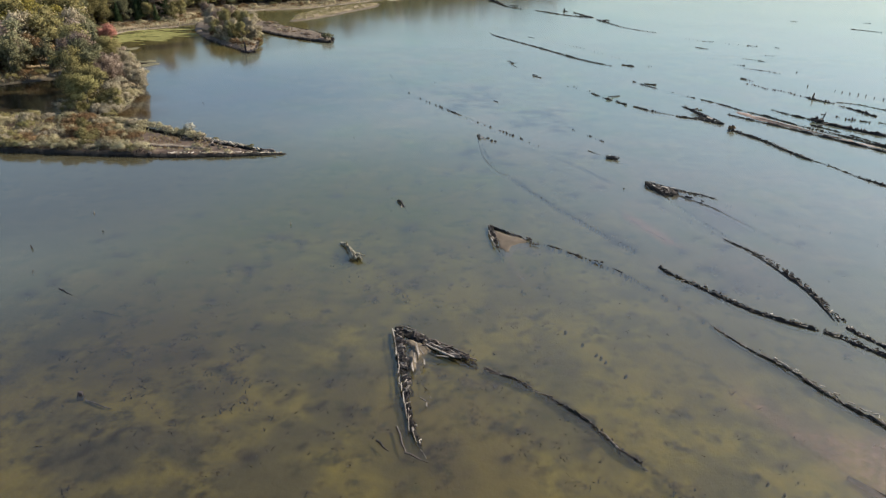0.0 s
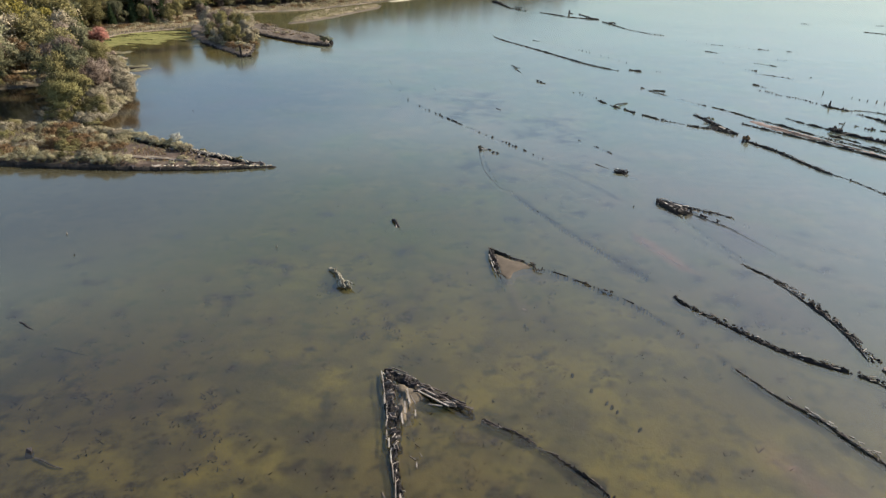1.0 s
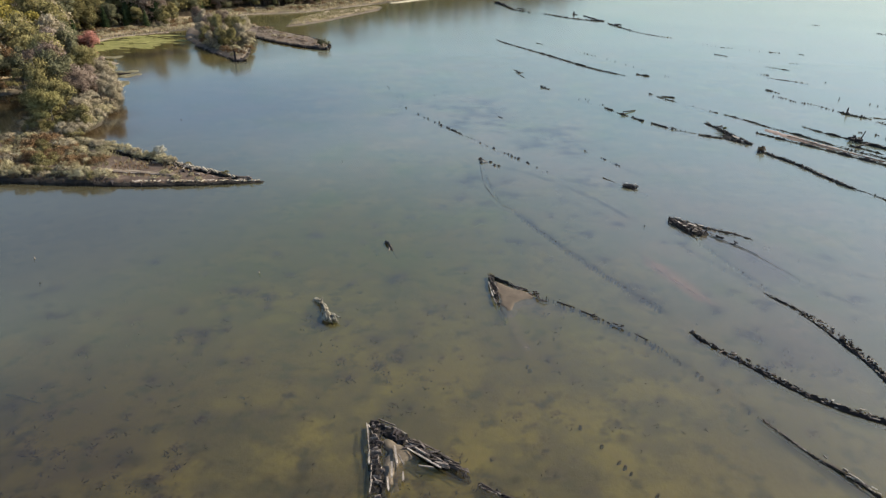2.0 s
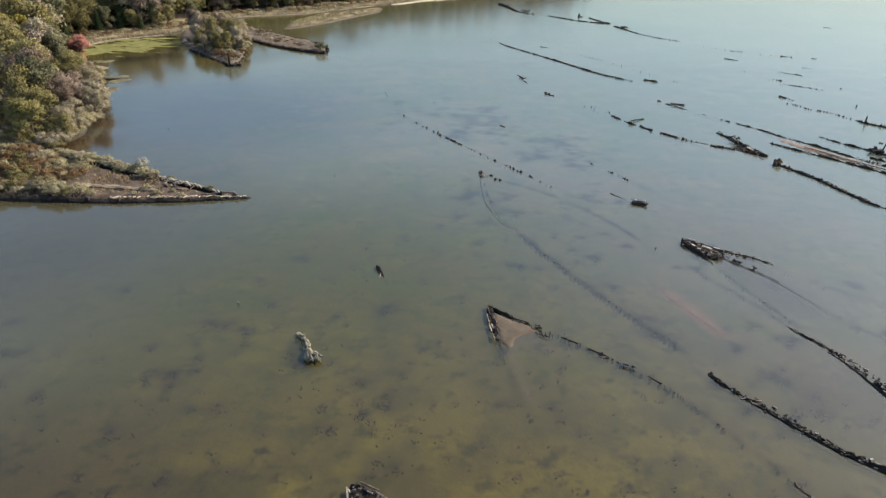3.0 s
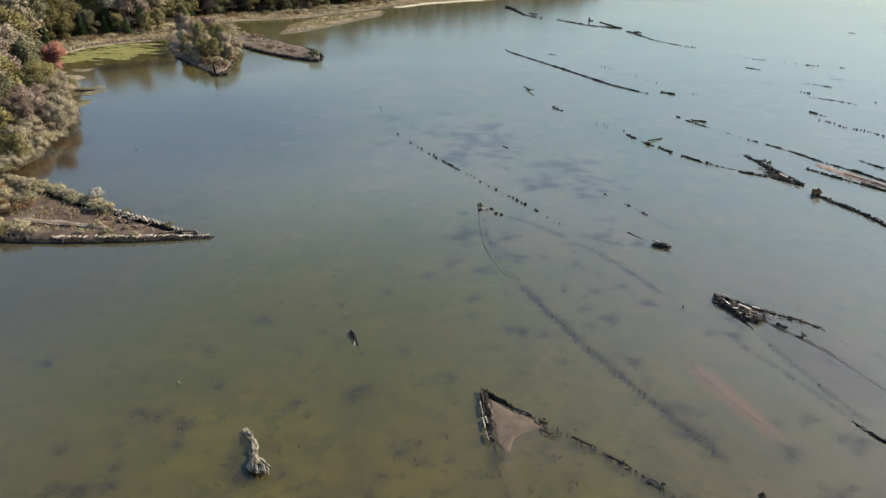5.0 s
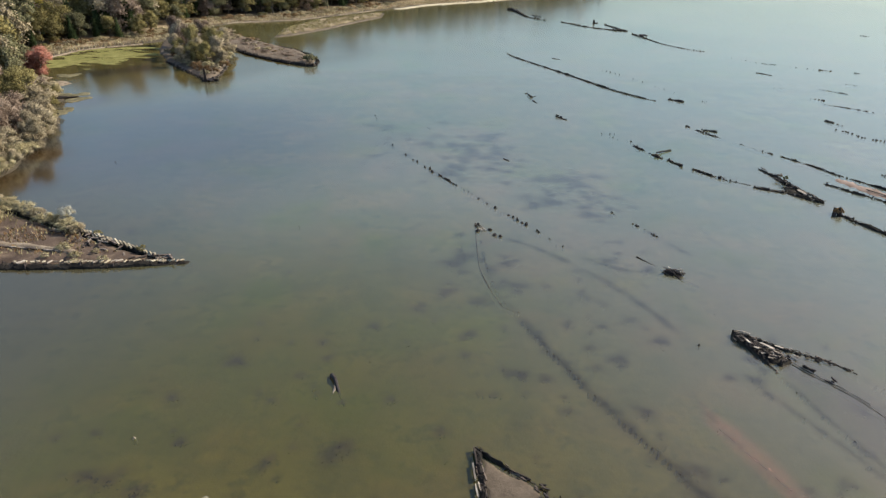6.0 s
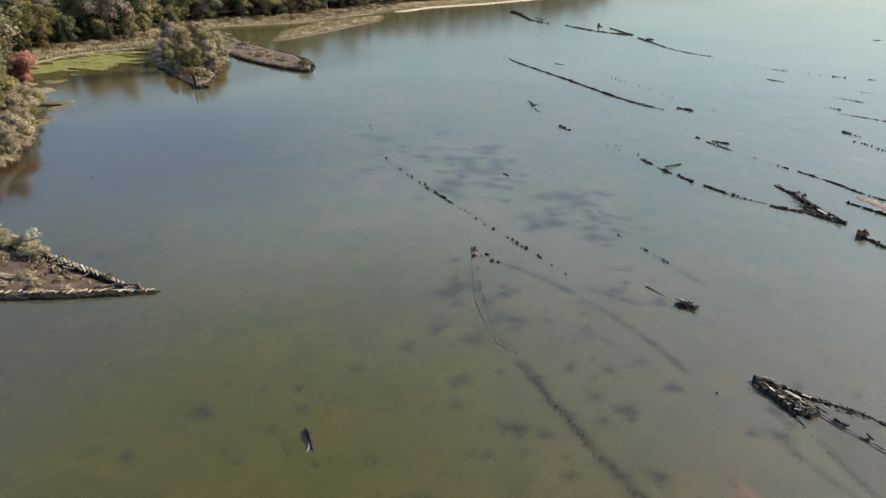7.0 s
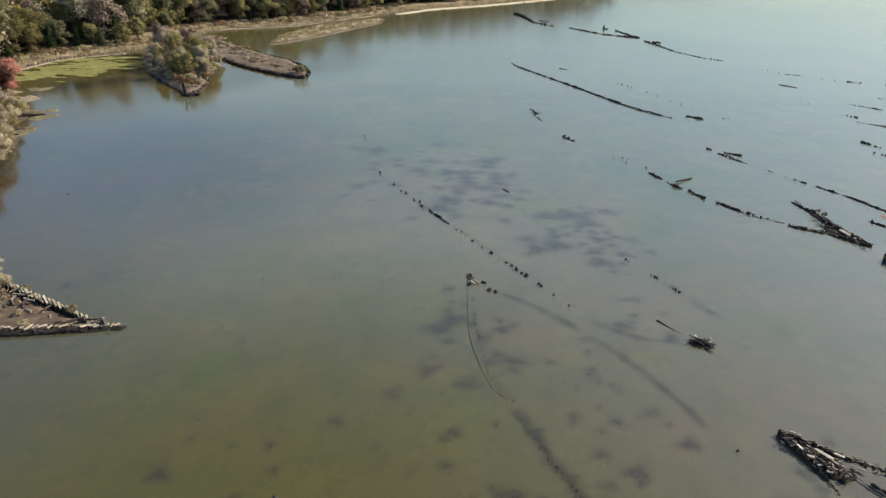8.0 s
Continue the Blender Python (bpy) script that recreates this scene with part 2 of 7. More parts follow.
LEAF = {
    "olive": leaf_material("olive_leaves", (0.066, 0.056, 0.026), (0.172, 0.146, 0.068), (0.30, 0.256, 0.125)),
    "lime": leaf_material("yellow_green_leaves", (0.07, 0.062, 0.026), (0.19, 0.166, 0.072), (0.32, 0.28, 0.13)),
    "green": leaf_material("dull_green_leaves", (0.055, 0.053, 0.034), (0.128, 0.122, 0.074), (0.23, 0.215, 0.135)),
    "dark": leaf_material("dark_cedar_needles", (0.017, 0.025, 0.013), (0.042, 0.059, 0.028), (0.091, 0.112, 0.053)),
    "grey": leaf_material("grey_tan_leaves", (0.12, 0.098, 0.068), (0.285, 0.236, 0.168), (0.44, 0.375, 0.285)),
    "straw": leaf_material("straw_seed_heads", (0.14, 0.118, 0.07), (0.31, 0.265, 0.165), (0.48, 0.425, 0.295)),
    "white": leaf_material("white_seed_plumes", (0.30, 0.28, 0.23), (0.46, 0.43, 0.37), (0.62, 0.59, 0.53)),
    "mauve": leaf_material("bare_brown_twigs", (0.092, 0.064, 0.052), (0.215, 0.16, 0.132), (0.36, 0.29, 0.245)),
    "yellow": leaf_material("yellow_autumn_leaves", (0.085, 0.07, 0.02), (0.19, 0.155, 0.045), (0.33, 0.27, 0.08)),
    "red": leaf_material("red_autumn_leaves", (0.155, 0.058, 0.046), (0.32, 0.13, 0.103), (0.45, 0.225, 0.187)),
    "rust": leaf_material("rust_brown_leaves", (0.085, 0.05, 0.03), (0.17, 0.105, 0.06), (0.28, 0.19, 0.11)),
}


DARK_WEED, SUNK, SOFT_MUD, TAN_SILT, PINK_MUD = (0.022, 0.016, 0.018), (0.012, 0.009, 0.009), (0.066, 0.049, 0.047), (0.11, 0.08, 0.058), (0.17, 0.098, 0.074)
STRAND = mud_material("dark_waterweed", (0.008, 0.006, 0.004), (0.018, 0.014, 0.008), (0.035, 0.027, 0.014), 0.9, 2.0)
BOW_SILT = mud_material("soft_brown_silt", (0.05, 0.038, 0.031), (0.085, 0.066, 0.053), (0.13, 0.102, 0.083), 0.9, 1.2)
BARK = wood_material("grey_bark", (0.03, 0.025, 0.02), (0.10, 0.085, 0.07), (0.22, 0.195, 0.165))
ALGAE = mud_material("green_algae_mat", (0.07, 0.066, 0.022), (0.14, 0.132, 0.045), (0.25, 0.23, 0.095), 0.9, 0.9)
FLAT_MUD = mud_material("green_brown_mud", (0.045, 0.039, 0.026), (0.105, 0.092, 0.058), (0.18, 0.16, 0.105), 0.9, 0.9)
SUNK_WOOD = mud_material("sunken_timber_and_silt", (0.022, 0.016, 0.016), (0.052, 0.039, 0.036), (0.10, 0.076, 0.066), 0.95, 1.6)

# ---- mesh helpers ----
rng = random.Random(11)


def mesh(name, verts, faces, smooth=False):
    me = bpy.data.meshes.new(name)
    me.from_pydata([tuple(v) for v in verts], [], faces)
    me.validate()
    if smooth:
        me.shade_smooth()
    return me


def set_material(ob, material):
    """The material hangs on the object, so that alike pieces may share a mesh."""
    if not ob.data.materials:
        ob.data.materials.append(None)
    ob.material_slots[0].link = "OBJECT"
    ob.material_slots[0].material = material


def part(name, me, material, parent, label=""):
    ob = new(name, me)
    set_material(ob, material)
    ob.parent = parent
    if label:
        ob["label"] = label
    return ob


def thing(name, label, category, group="", kind="", at=(0, 0, 0)):
    ob = new(name)
    ob.empty_display_size = 0.5
    ob.location = at
    return tagged(ob, label, category, group, kind)


def lone(name, me, material, label, category, group="", kind=""):
    ob = new(name, me)
    set_material(ob, material)
    return tagged(ob, label, category, group, kind)


def timber_shape(seed):
    """An upright stub of a frame timber, 1 x 1 x 1, on z 0: worn, tapering, with a broken top."""
    r = random.Random(seed)
    v = []
    for z, s in ((0, 1.0), (0.55, 0.95), (0.9, 0.8)):
        dx, dy = r.uniform(-0.06, 0.06) * z, r.uniform(-0.06, 0.06) * z
        for x, y in ((-1, -1), (1, -1), (1, 1), (-1, 1)):
            v.append((x * 0.5 * s * r.uniform(0.85, 1.05) + dx, y * 0.5 * s * r.uniform(0.85, 1.05) + dy, z + (r.uniform(-0.22, 0.1) if z > 0.8 else 0)))
    v.append((r.uniform(-0.2, 0.2), r.uniform(-0.2, 0.2), r.uniform(0.85, 1.02)))
    f = [(3, 2, 1, 0)]
    for k in (0, 4):
        f += [(k + i, k + (i + 1) % 4, k + 4 + (i + 1) % 4, k + 4 + i) for i in range(4)]
    f += [(8 + i, 8 + (i + 1) % 4, 12) for i in range(4)]
    return v, f


def plank_shape(seed):
    """A lying plank of length 1 along x, 1 wide and 1 thick: slightly bowed, with ragged ends."""
    r = random.Random(seed)
    v, rings = [], 5
    bow, sag = r.uniform(-0.14, 0.14), r.uniform(-0.2, 0.2)
    for i in range(rings):
        t = i / (rings - 1)
        b, s = bow * math.sin(math.pi * t), sag * math.sin(math.pi * t)
        w = r.uniform(0.8, 1.0) * (r.uniform(0.7, 1.0) if i in (0, rings - 1) else 1.0)
        for y, z in ((-1, 0), (1, 0), (1, 1), (-1, 1)):
            v.append((t - 0.5 + (r.uniform(-0.035, 0.035) if i in (0, rings - 1) else 0), y * 0.5 * w + b, z * r.uniform(0.82, 1.0) + s))
    f = [(0, 1, 2, 3), (rings * 4 - 1, rings * 4 - 2, rings * 4 - 3, rings * 4 - 4)]
    for k in range(0, (rings - 1) * 4, 4):
        f += [(k + (i + 1) % 4, k + i, k + 4 + i, k + 4 + (i + 1) % 4) for i in range(4)]
    return v, f


TIMBERS = [timber_shape(i) for i in range(9)]
PLANKS = [plank_shape(i + 40) for i in range(9)]
TIMBER_MESHES = [mesh("timber", *s) for s in TIMBERS]
PLANK_MESHES = [mesh("plank", *s) for s in PLANKS]


class Joined:
    """Collects pieces too small to pick apart into one mesh."""

    def __init__(self):
        self.v, self.f = [], []

    def add(self, shape, m):
        k = len(self.v)
        self.v += [tuple(m @ Vector(p)) for p in shape[0]]
        self.f += [tuple(i + k for i in q) for q in shape[1]]

    def part(self, name, material, parent, label="", kind="stuff"):
        if self.v:
            ob = part(name, mesh(name, self.v, self.f), material, parent, label)
            ob["kind"] = kind
            return ob


def smooth_line(points, step):
    """Catmull-Rom through (x, y, h); evenly spaced stations (x, y, h, heading)."""
    p = [np.array(q, float) for q in points]
    p = [2 * p[0] - p[1], *p, 2 * p[-1] - p[-2]]
    fine = []
    for a, b, c, d in zip(p, p[1:], p[2:], p[3:]):
        for t in np.linspace(0, 1, 12, endpoint=False):
            fine.append(0.5 * (2 * b + (c - a) * t + (2 * a - 5 * b + 4 * c - d) * t * t + (3 * b - a - 3 * c + d) * t ** 3))
    fine.append(p[-2])
    fine = np.array(fine)
    run = np.concatenate([[0], np.cumsum(np.linalg.norm(np.diff(fine[:, :2], axis=0), axis=1))])
    at = np.arange(0, run[-1] + step * 0.5, step)
    xyz = np.stack([np.interp(at, run, fine[:, k]) for k in range(3)], 1)
    way = np.gradient(xyz[:, :2], axis=0) if len(xyz) > 1 else np.array([[1.0, 0.0]])
    return [(x, y, h, math.degrees(math.atan2(w[1], w[0]))) for (x, y, h), w in zip(xyz, way)]


def box_pose(x, y, z, heading, sx, sy, sz, tx=0.0, ty=0.0):
    return pose(x, y, z, 0, 0, heading) @ pose(0, 0, 0, tx, ty, 0) @ Matrix.Diagonal((sx, sy, sz, 1))


def girth(h):
    """A hull's side is thinner where it has rotted lower."""
    return max(0.32, min(1.0, 0.4 + 1.5 * h))


def ridge(parent, points, width, material=None, name="hull_side", label="", drop=0.1, rough=0.22, foot=-0.85):
    """The rotten core of a hull's side: a ragged low wall that stands on the lake bed."""
    run = []
    for q in smooth_line(points, 0.22) + [(0, 0, -9, 0)]:
        if q[2] > -0.14:
            run.append(q)
        elif run:
            if len(run) > 2:
                ridge_piece(parent, run, width, material, name, label, drop, rough, foot)
            run = []


def ridge_piece(parent, st, width, material, name, label, drop, rough, foot):
    v, f = [], []
    for i, (x, y, h, a) in enumerate(st):
        n = Vector((-math.sin(radians(a)), math.cos(radians(a)), 0))
        end = 0.35 if i in (0, len(st) - 1) else 1.0
        for k, (o, t) in enumerate(((-0.6, 0), (-0.5, 0.7), (-0.2, 1), (0.2, 1), (0.5, 0.7), (0.6, 0))):
            w = (noise.noise((x * 1.3, y * 1.3, k * 5.1)) + 0.9 * noise.noise((x * 3.7, y * 3.7, k * 3.3))) * rough
            q = Vector((x, y, 0)) + n * (o * width * end + w * 0.8 * width) * girth(h)
            top = h - drop + w + noise.noise((x * 0.45, y * 0.45, 9.0)) * rough * 1.3
            z = foot if t == 0 else min(top, top * t + (1 - t) * (-0.25))
            v.append((q.x, q.y, z * end if z > 0 else z))
        if i:
            b = i * 6
            f += [(b - 6 + k, b - 6 + k + 1, b + k + 1, b + k) for k in range(5)]
    part(name, mesh(name, v, f), material or WRACK, parent, label)


def hull_side(parent, points, width=0.9, step=0.7, rib=0.8, rib_size=(0.34, 0.8), rib_up=0.3, lean=6, strake=0.0, inner=0.0, core=True, joined=False, wood=None, seed=0, drop=0.12, strake_wood=None, slant=0.0, chips=3.0, bulk=0.78, grey=0.2):
    """One side of a sunken wooden ship: core, frame timbers across it, planks along its two faces, splinters on top."""
    r = random.Random(seed)
    wood = wood or WET_WOOD
    width *= bulk
    points = [(x, y, h * bulk if h > 0 else h) for x, y, h in points]
    if core:
        ridge(parent, points, width, drop=drop)
    bag = Joined()
    for x, y, h, a in smooth_line(points, step):
        if r.random() > rib:
            continue
        up = h + r.uniform(-0.5, 1.0) * rib_up * bulk
        ln = rib_size[1] * r.uniform(0.5, 1.15) * bulk * girth(h)
        foot = min(-0.5, up - 0.5)
        m = box_pose(x + r.uniform(-0.15, 0.15), y + r.uniform(-0.15, 0.15), foot, a + r.gauss(0, 9) + slant, rib_size[0] * r.uniform(0.55, 1.2), ln, up - foot, r.uniform(-lean, lean), r.uniform(-lean, lean))
        k = r.randrange(len(TIMBERS))
        if joined:
            bag.add(TIMBERS[k], m)
        else:
            part("frame_timber", TIMBER_MESHES[k], wood, parent).matrix_local = m
    bag.part("frame_timber", wood, parent)
    bag = Joined()
    for chance, side in ((strake, 1), (inner, -1)):
        if not chance:
            continue
        long = 1.55
        for x, y, h, a in smooth_line(points, long * 0.9)[1:]:
            if r.random() > chance:
                continue
            n = (-math.sin(radians(a)), math.cos(radians(a)))
            o = side * width * 0.5 * girth(h) + r.gauss(0, 0.04)
            m = box_pose(x + n[0] * o - math.cos(radians(a)) * 0.6, y + n[1] * o - math.sin(radians(a)) * 0.6, h - 0.12 + r.uniform(-0.1, 0.08), a + r.gauss(0, 4), long * r.uniform(0.5, 1.25), 0.1 * r.uniform(0.6, 1.4), 0.12, r.uniform(-15, 15), r.uniform(-4, 4))
            k = r.randrange(len(PLANKS))
            if joined:
                bag.add(PLANKS[k], m)
            else:
                part("strake", PLANK_MESHES[k], strake_wood or wood, parent).matrix_local = m
    bag.part("strake", strake_wood or wood, parent)
    if chips and core:
        bags = (Joined(), Joined())
        for x, y, h, a in smooth_line(points, 1.0 / chips):
            if h < 0.03:
                continue
            u = max(-0.6, min(0.6, r.gauss(0, 0.28))) * width * girth(h)
            m = box_pose(x - math.sin(radians(a)) * u, y + math.cos(radians(a)) * u, max(0.0, h - 0.12 + r.uniform(-0.12, 0.1)), a + r.gauss(0, 32), r.uniform(0.15, 0.5), r.uniform(0.04, 0.1), r.uniform(0.04, 0.1), r.uniform(-25, 25), r.gauss(0, 10))
            bags[r.random() < grey].add(PLANKS[r.randrange(len(PLANKS))], m)
        bags[0].part("splintered_wood", WET_WOOD, parent)
        bags[1].part("splintered_wood", strake_wood or WOOD, parent)


class Drift:
    """What reaches up into the silt, on a fine grid: its colour and how thick it is."""

    def __init__(self):
        self.xs, self.ys = np.arange(-62, 62.1, 0.35), np.arange(22, 172.1, 0.35)
        self.rgb = np.zeros((len(self.ys), len(self.xs), 3))
        self.a = np.zeros((len(self.ys), len(self.xs)))

    def window(self, x0, y0, x1, y1):
        a, b = np.searchsorted(self.xs, (x0, x1))
        c, d = np.searchsorted(self.ys, (y0, y1))
        return slice(c, d), slice(a, b), *np.meshgrid(self.xs[a:b], self.ys[c:d])

    def lay(self, rows, cols, cover, colour):
        cover = np.clip(cover, 0, 0.96)
        old = self.a[rows, cols]
        new = 1 - (1 - old) * (1 - cover)
        share = (cover / np.maximum(new, 1e-6))[..., None]
        self.rgb[rows, cols] = self.rgb[rows, cols] * (1 - share) + np.array(colour) * share
        self.a[rows, cols] = new

    def spot(self, x, y, rx, ry, turn, thick, colour):
        big = 2.2 * max(rx, ry)
        rows, cols, gx, gy = self.window(x - big, y - big, x + big, y + big)
        c, n = math.cos(turn), math.sin(turn)
        u, w = ((gx - x) * c + (gy - y) * n) / rx, ((gy - y) * c - (gx - x) * n) / ry
        self.lay(rows, cols, thick * np.exp(-((u * u + w * w) * (1 + 0.4 * np.sin(3 * np.arctan2(w, u) + turn * 7))) ** 1.4), colour)

    def line(self, stations, colour):
        """Stations (x, y, half width, thickness) along a line."""
        q = np.array(stations)
        big = 2.5 * q[:, 2].max()
        rows, cols, gx, gy = self.window(*(q[:, :2].min(0) - big), *(q[:, :2].max(0) + big))
        cover = np.zeros(gx.shape)
        for x, y, w, t in stations:
            near = (abs(gx - x) < 2.5 * w) & (abs(gy - y) < 2.5 * w)
            cover[near] = np.maximum(cover[near], t * np.exp(-(((gx[near] - x) ** 2 + (gy[near] - y) ** 2) / (w * w) * 1.3) ** 1.4))
        self.lay(rows, cols, cover, colour)

    def patch(self, outline, soft, thick, colour):
        o = np.array(outline, float)
        rows, cols, gx, gy = self.window(*(o.min(0) - 1), *(o.max(0) + 1))
        d = np.clip(polygon_distance(gx, gy, o) / soft + 0.25, 0, 1)
        self.lay(rows, cols, thick * d * d * (3 - 2 * d), colour)


DRIFT_LAYER = Drift()


def beside(points, off):
    """A line that runs off metres to the left of another."""
    p = np.array([q[:2] for q in points], float)
    w = np.gradient(p, axis=0)
    w /= np.linalg.norm(w, axis=1)[:, None]
    return [(x - wy * off, y + wx * off, q[2]) for (x, y), (wx, wy), q in zip(p, w, points)]


def sunken_side(parent, points, width, colour=SUNK, ribs=0.0, seed=0, gaps=0.3, thick=1.0):
    """A hull's side under water: rotten planking and silt dimly seen, with the ends of frames in it."""
    st = smooth_line([(x, y, 0) for x, y in points], 0.3)
    r = random.Random(seed)
    run = []
    for i, (x, y, _, a) in enumerate(st):
        n = (-math.sin(radians(a)), math.cos(radians(a)))
        fade = min(1.0, (i + 1) / 5, (len(st) - i) / 5) * (1 - gaps + gaps * 1.6 * noise.noise((x * 0.5, y * 0.5, seed))) * (0.85 + 0.8 * noise.noise((x * 1.7, y * 1.7, seed + 1)))
        sway = 0.25 * width * noise.noise((x * 0.7, y * 0.7, seed + 3))
        run.append((x + n[0] * sway, y + n[1] * sway, max(0.3, width * (0.8 + 0.3 * noise.noise((x * 0.4, y * 0.4, seed + 7)))), 1.0 * thick * max(0.0, fade)))
        if ribs and i % 2 and r.random() < ribs:
            m = box_pose(x + n[0] * sway, y + n[1] * sway, -0.5, a + r.gauss(0, 12), r.uniform(0.12, 0.26), width * r.uniform(0.3, 0.75), 0.5 + r.uniform(-0.02, 0.08), r.uniform(-8, 8), r.uniform(-8, 8))
            part("frame_timber", TIMBER_MESHES[r.randrange(9)], WET_WOOD, parent).matrix_local = m
    DRIFT_LAYER.line(run, colour)


def thick_side(parent, points, width, seed=0, pale=0.2):
    """A stout side, broken down to a low ragged bank of frame ends, knees and splinters behind its outer planking."""
    r = random.Random(seed)
    ridge(parent, [(x, y, h * 0.2) for x, y, h in points], width * 0.6, drop=0.05, rough=0.2)
    ridge(parent, beside([(x, y, h * 0.3) for x, y, h in points], -width * 0.42), 0.1, WET_WOOD, "outer_wale", "dark outer wall of planking", drop=0.0, rough=0.08)
    for x, y, h, a in smooth_line(points, 0.1):
        n = (-math.sin(radians(a)), math.cos(radians(a)))
        swell = max(0.15, 0.55 + 1.0 * noise.noise((x * 0.8, y * 0.8, seed)))
        u = r.uniform(-0.45, 0.3 + 0.6 * swell) * width
        top = max(0.04, h * r.uniform(0.2, 0.65) * (0.6 + 0.5 * swell))
        px, py, q = x + n[0] * u, y + n[1] * u, r.random()
        if q < 0.62:
            m = box_pose(px, py, -0.5, a + r.gauss(0, 25), r.uniform(0.12, 0.34), r.uniform(0.14, 0.42), 0.5 + top, r.uniform(-16, 16), r.uniform(-16, 16))
            part("frame_timber", TIMBER_MESHES[r.randrange(9)], WOOD if r.random() < pale * 0.5 else WET_WOOD, parent).matrix_local = m
        elif q < 0.9:
            wood = PALE_WOOD if r.random() < pale * 0.3 else WOOD if r.random() < pale * 1.4 else WET_WOOD
            m = box_pose(px, py, top - 0.06, a + r.gauss(0, 45), r.uniform(0.2, 0.6), r.uniform(0.07, 0.16), r.uniform(0.05, 0.12), r.uniform(-20, 20), r.gauss(0, 8))
            part("broken_plank", PLANK_MESHES[r.randrange(9)], wood, parent).matrix_local = m


def scatter_planks(parent, n, centre, spread, heading, wood, size=(1.6, 0.24, 0.12), z=0.3, wild=35, seed=1, joined=False):
    r = random.Random(seed)
    c, s = math.cos(radians(heading)), math.sin(radians(heading))
    bag = Joined()
    for _ in range(n):
        u, w = (max(-1.5, min(1.5, r.gauss(0, 1))) * q for q in spread)
        k = r.randrange(len(PLANKS))
        m = box_pose(centre[0] + c * u - s * w, centre[1] + s * u + c * w, z + r.uniform(-0.2, 0.15), heading + r.gauss(0, wild), size[0] * r.uniform(0.5, 1.3), size[1] * r.uniform(0.6, 1.4), size[2] * r.uniform(0.8, 1.6), r.uniform(-14, 14), r.uniform(-10, 10))
        if joined:
            bag.add(PLANKS[k], m)
        else:
            part("plank", PLANK_MESHES[k], wood, parent).matrix_local = m
    bag.part("plank", wood, parent)


def mud_sheet(outline, top, step=0.5, rough=0.08, edge=1.2, seed=0.0):
    """A low sheet of mud inside an outline; its rim dips below the bed."""
    o = np.array(outline, float)
    x0, y0 = o.min(0) - 0.6
    x1, y1 = o.max(0) + 0.6
    xs, ys = np.arange(x0, x1 + step, step), np.arange(y0, y1 + step, step)
    gx, gy = np.meshgrid(xs, ys)
    sd = polygon_distance(gx, gy, o)
    v, f, idx = [], [], {}
    for j in range(len(ys)):
        for i in range(len(xs)):
            d = sd[j, i] + noise.noise((gx[j, i] * 0.6, gy[j, i] * 0.6, seed)) * 0.5 + noise.noise((gx[j, i] * 1.7, gy[j, i] * 1.7, seed + 5)) * 0.22
            if d > -0.7:
                t = max(0.0, min(1.0, (d + 0.7) / edge))
                z = -0.7 + (top + 0.7) * t * t * (3 - 2 * t) + rough * (noise.noise((gx[j, i] * 0.9, gy[j, i] * 0.9, seed + 3)) + 0.5 * noise.noise((gx[j, i] * 2.3, gy[j, i] * 2.3, seed + 8)))
                idx[i, j] = len(v)
                v.append((gx[j, i], gy[j, i], z))
    for j in range(len(ys) - 1):
        for i in range(len(xs) - 1):
            q = [(i, j), (i + 1, j), (i + 1, j + 1), (i, j + 1)]
            if all(k in idx for k in q):
                f.append(tuple(idx[k] for k in q))
    return mesh("mud", v, f, True)


def polygon_distance(gx, gy, o):
    """Signed distance to a closed outline, positive inside."""
    best, inside = np.full(gx.shape, 1e9), np.zeros(gx.shape, bool)
    for (ax, ay), (bx, by) in zip(o, np.roll(o, -1, 0)):
        ex, ey = bx - ax, by - ay
        t = np.clip(((gx - ax) * ex + (gy - ay) * ey) / (ex * ex + ey * ey + 1e-9), 0, 1)
        best = np.minimum(best, np.hypot(gx - ax - t * ex, gy - ay - t * ey))
        cross = (ay > gy) != (by > gy)
        inside ^= cross & (gx < ex * (gy - ay) / (ey if abs(ey) > 1e-9 else 1e-9) + ax)
    return np.where(inside, best, -best)

# ---- ground and water ----
MAINLAND = [(-3000, 120), (-300, 134), (-140, 139), (-112, 142), (-100, 144), (-93, 152), (-85, 147), (-77, 125.5), (-67, 119), (-63.6, 122.5), (-64.8, 130), (-68.3, 143),
            (-72.6, 152.5), (-76.3, 158), (-80, 164), (-81.4, 169), (-86.4, 176), (-91, 181), (-99.5, 188.8), (-105, 197), (-112, 206), (-110.5, 213), (-109, 224), (-104.5, 230), (-97, 237.5), (-92, 248), (-90, 262), (-89, 275), (-86, 287), (-77, 290.5), (-65, 298), (-53, 315.5), (-36, 341),
            (-22, 358), (0, 376), (36, 414), (80, 455), (140, 520), (200, 640), (300, 950), (600, 1600), (3000, 2600), (3000, 3000), (-3000, 3000)]
MARSH = [(-62.6, 257.5), (-58.5, 262.5), (-51.5, 275.5), (-45.5, 291.5), (-36.5, 313), (-37, 325), (-45, 320), (-52, 310), (-58, 301), (-62, 287), (-65, 273)]


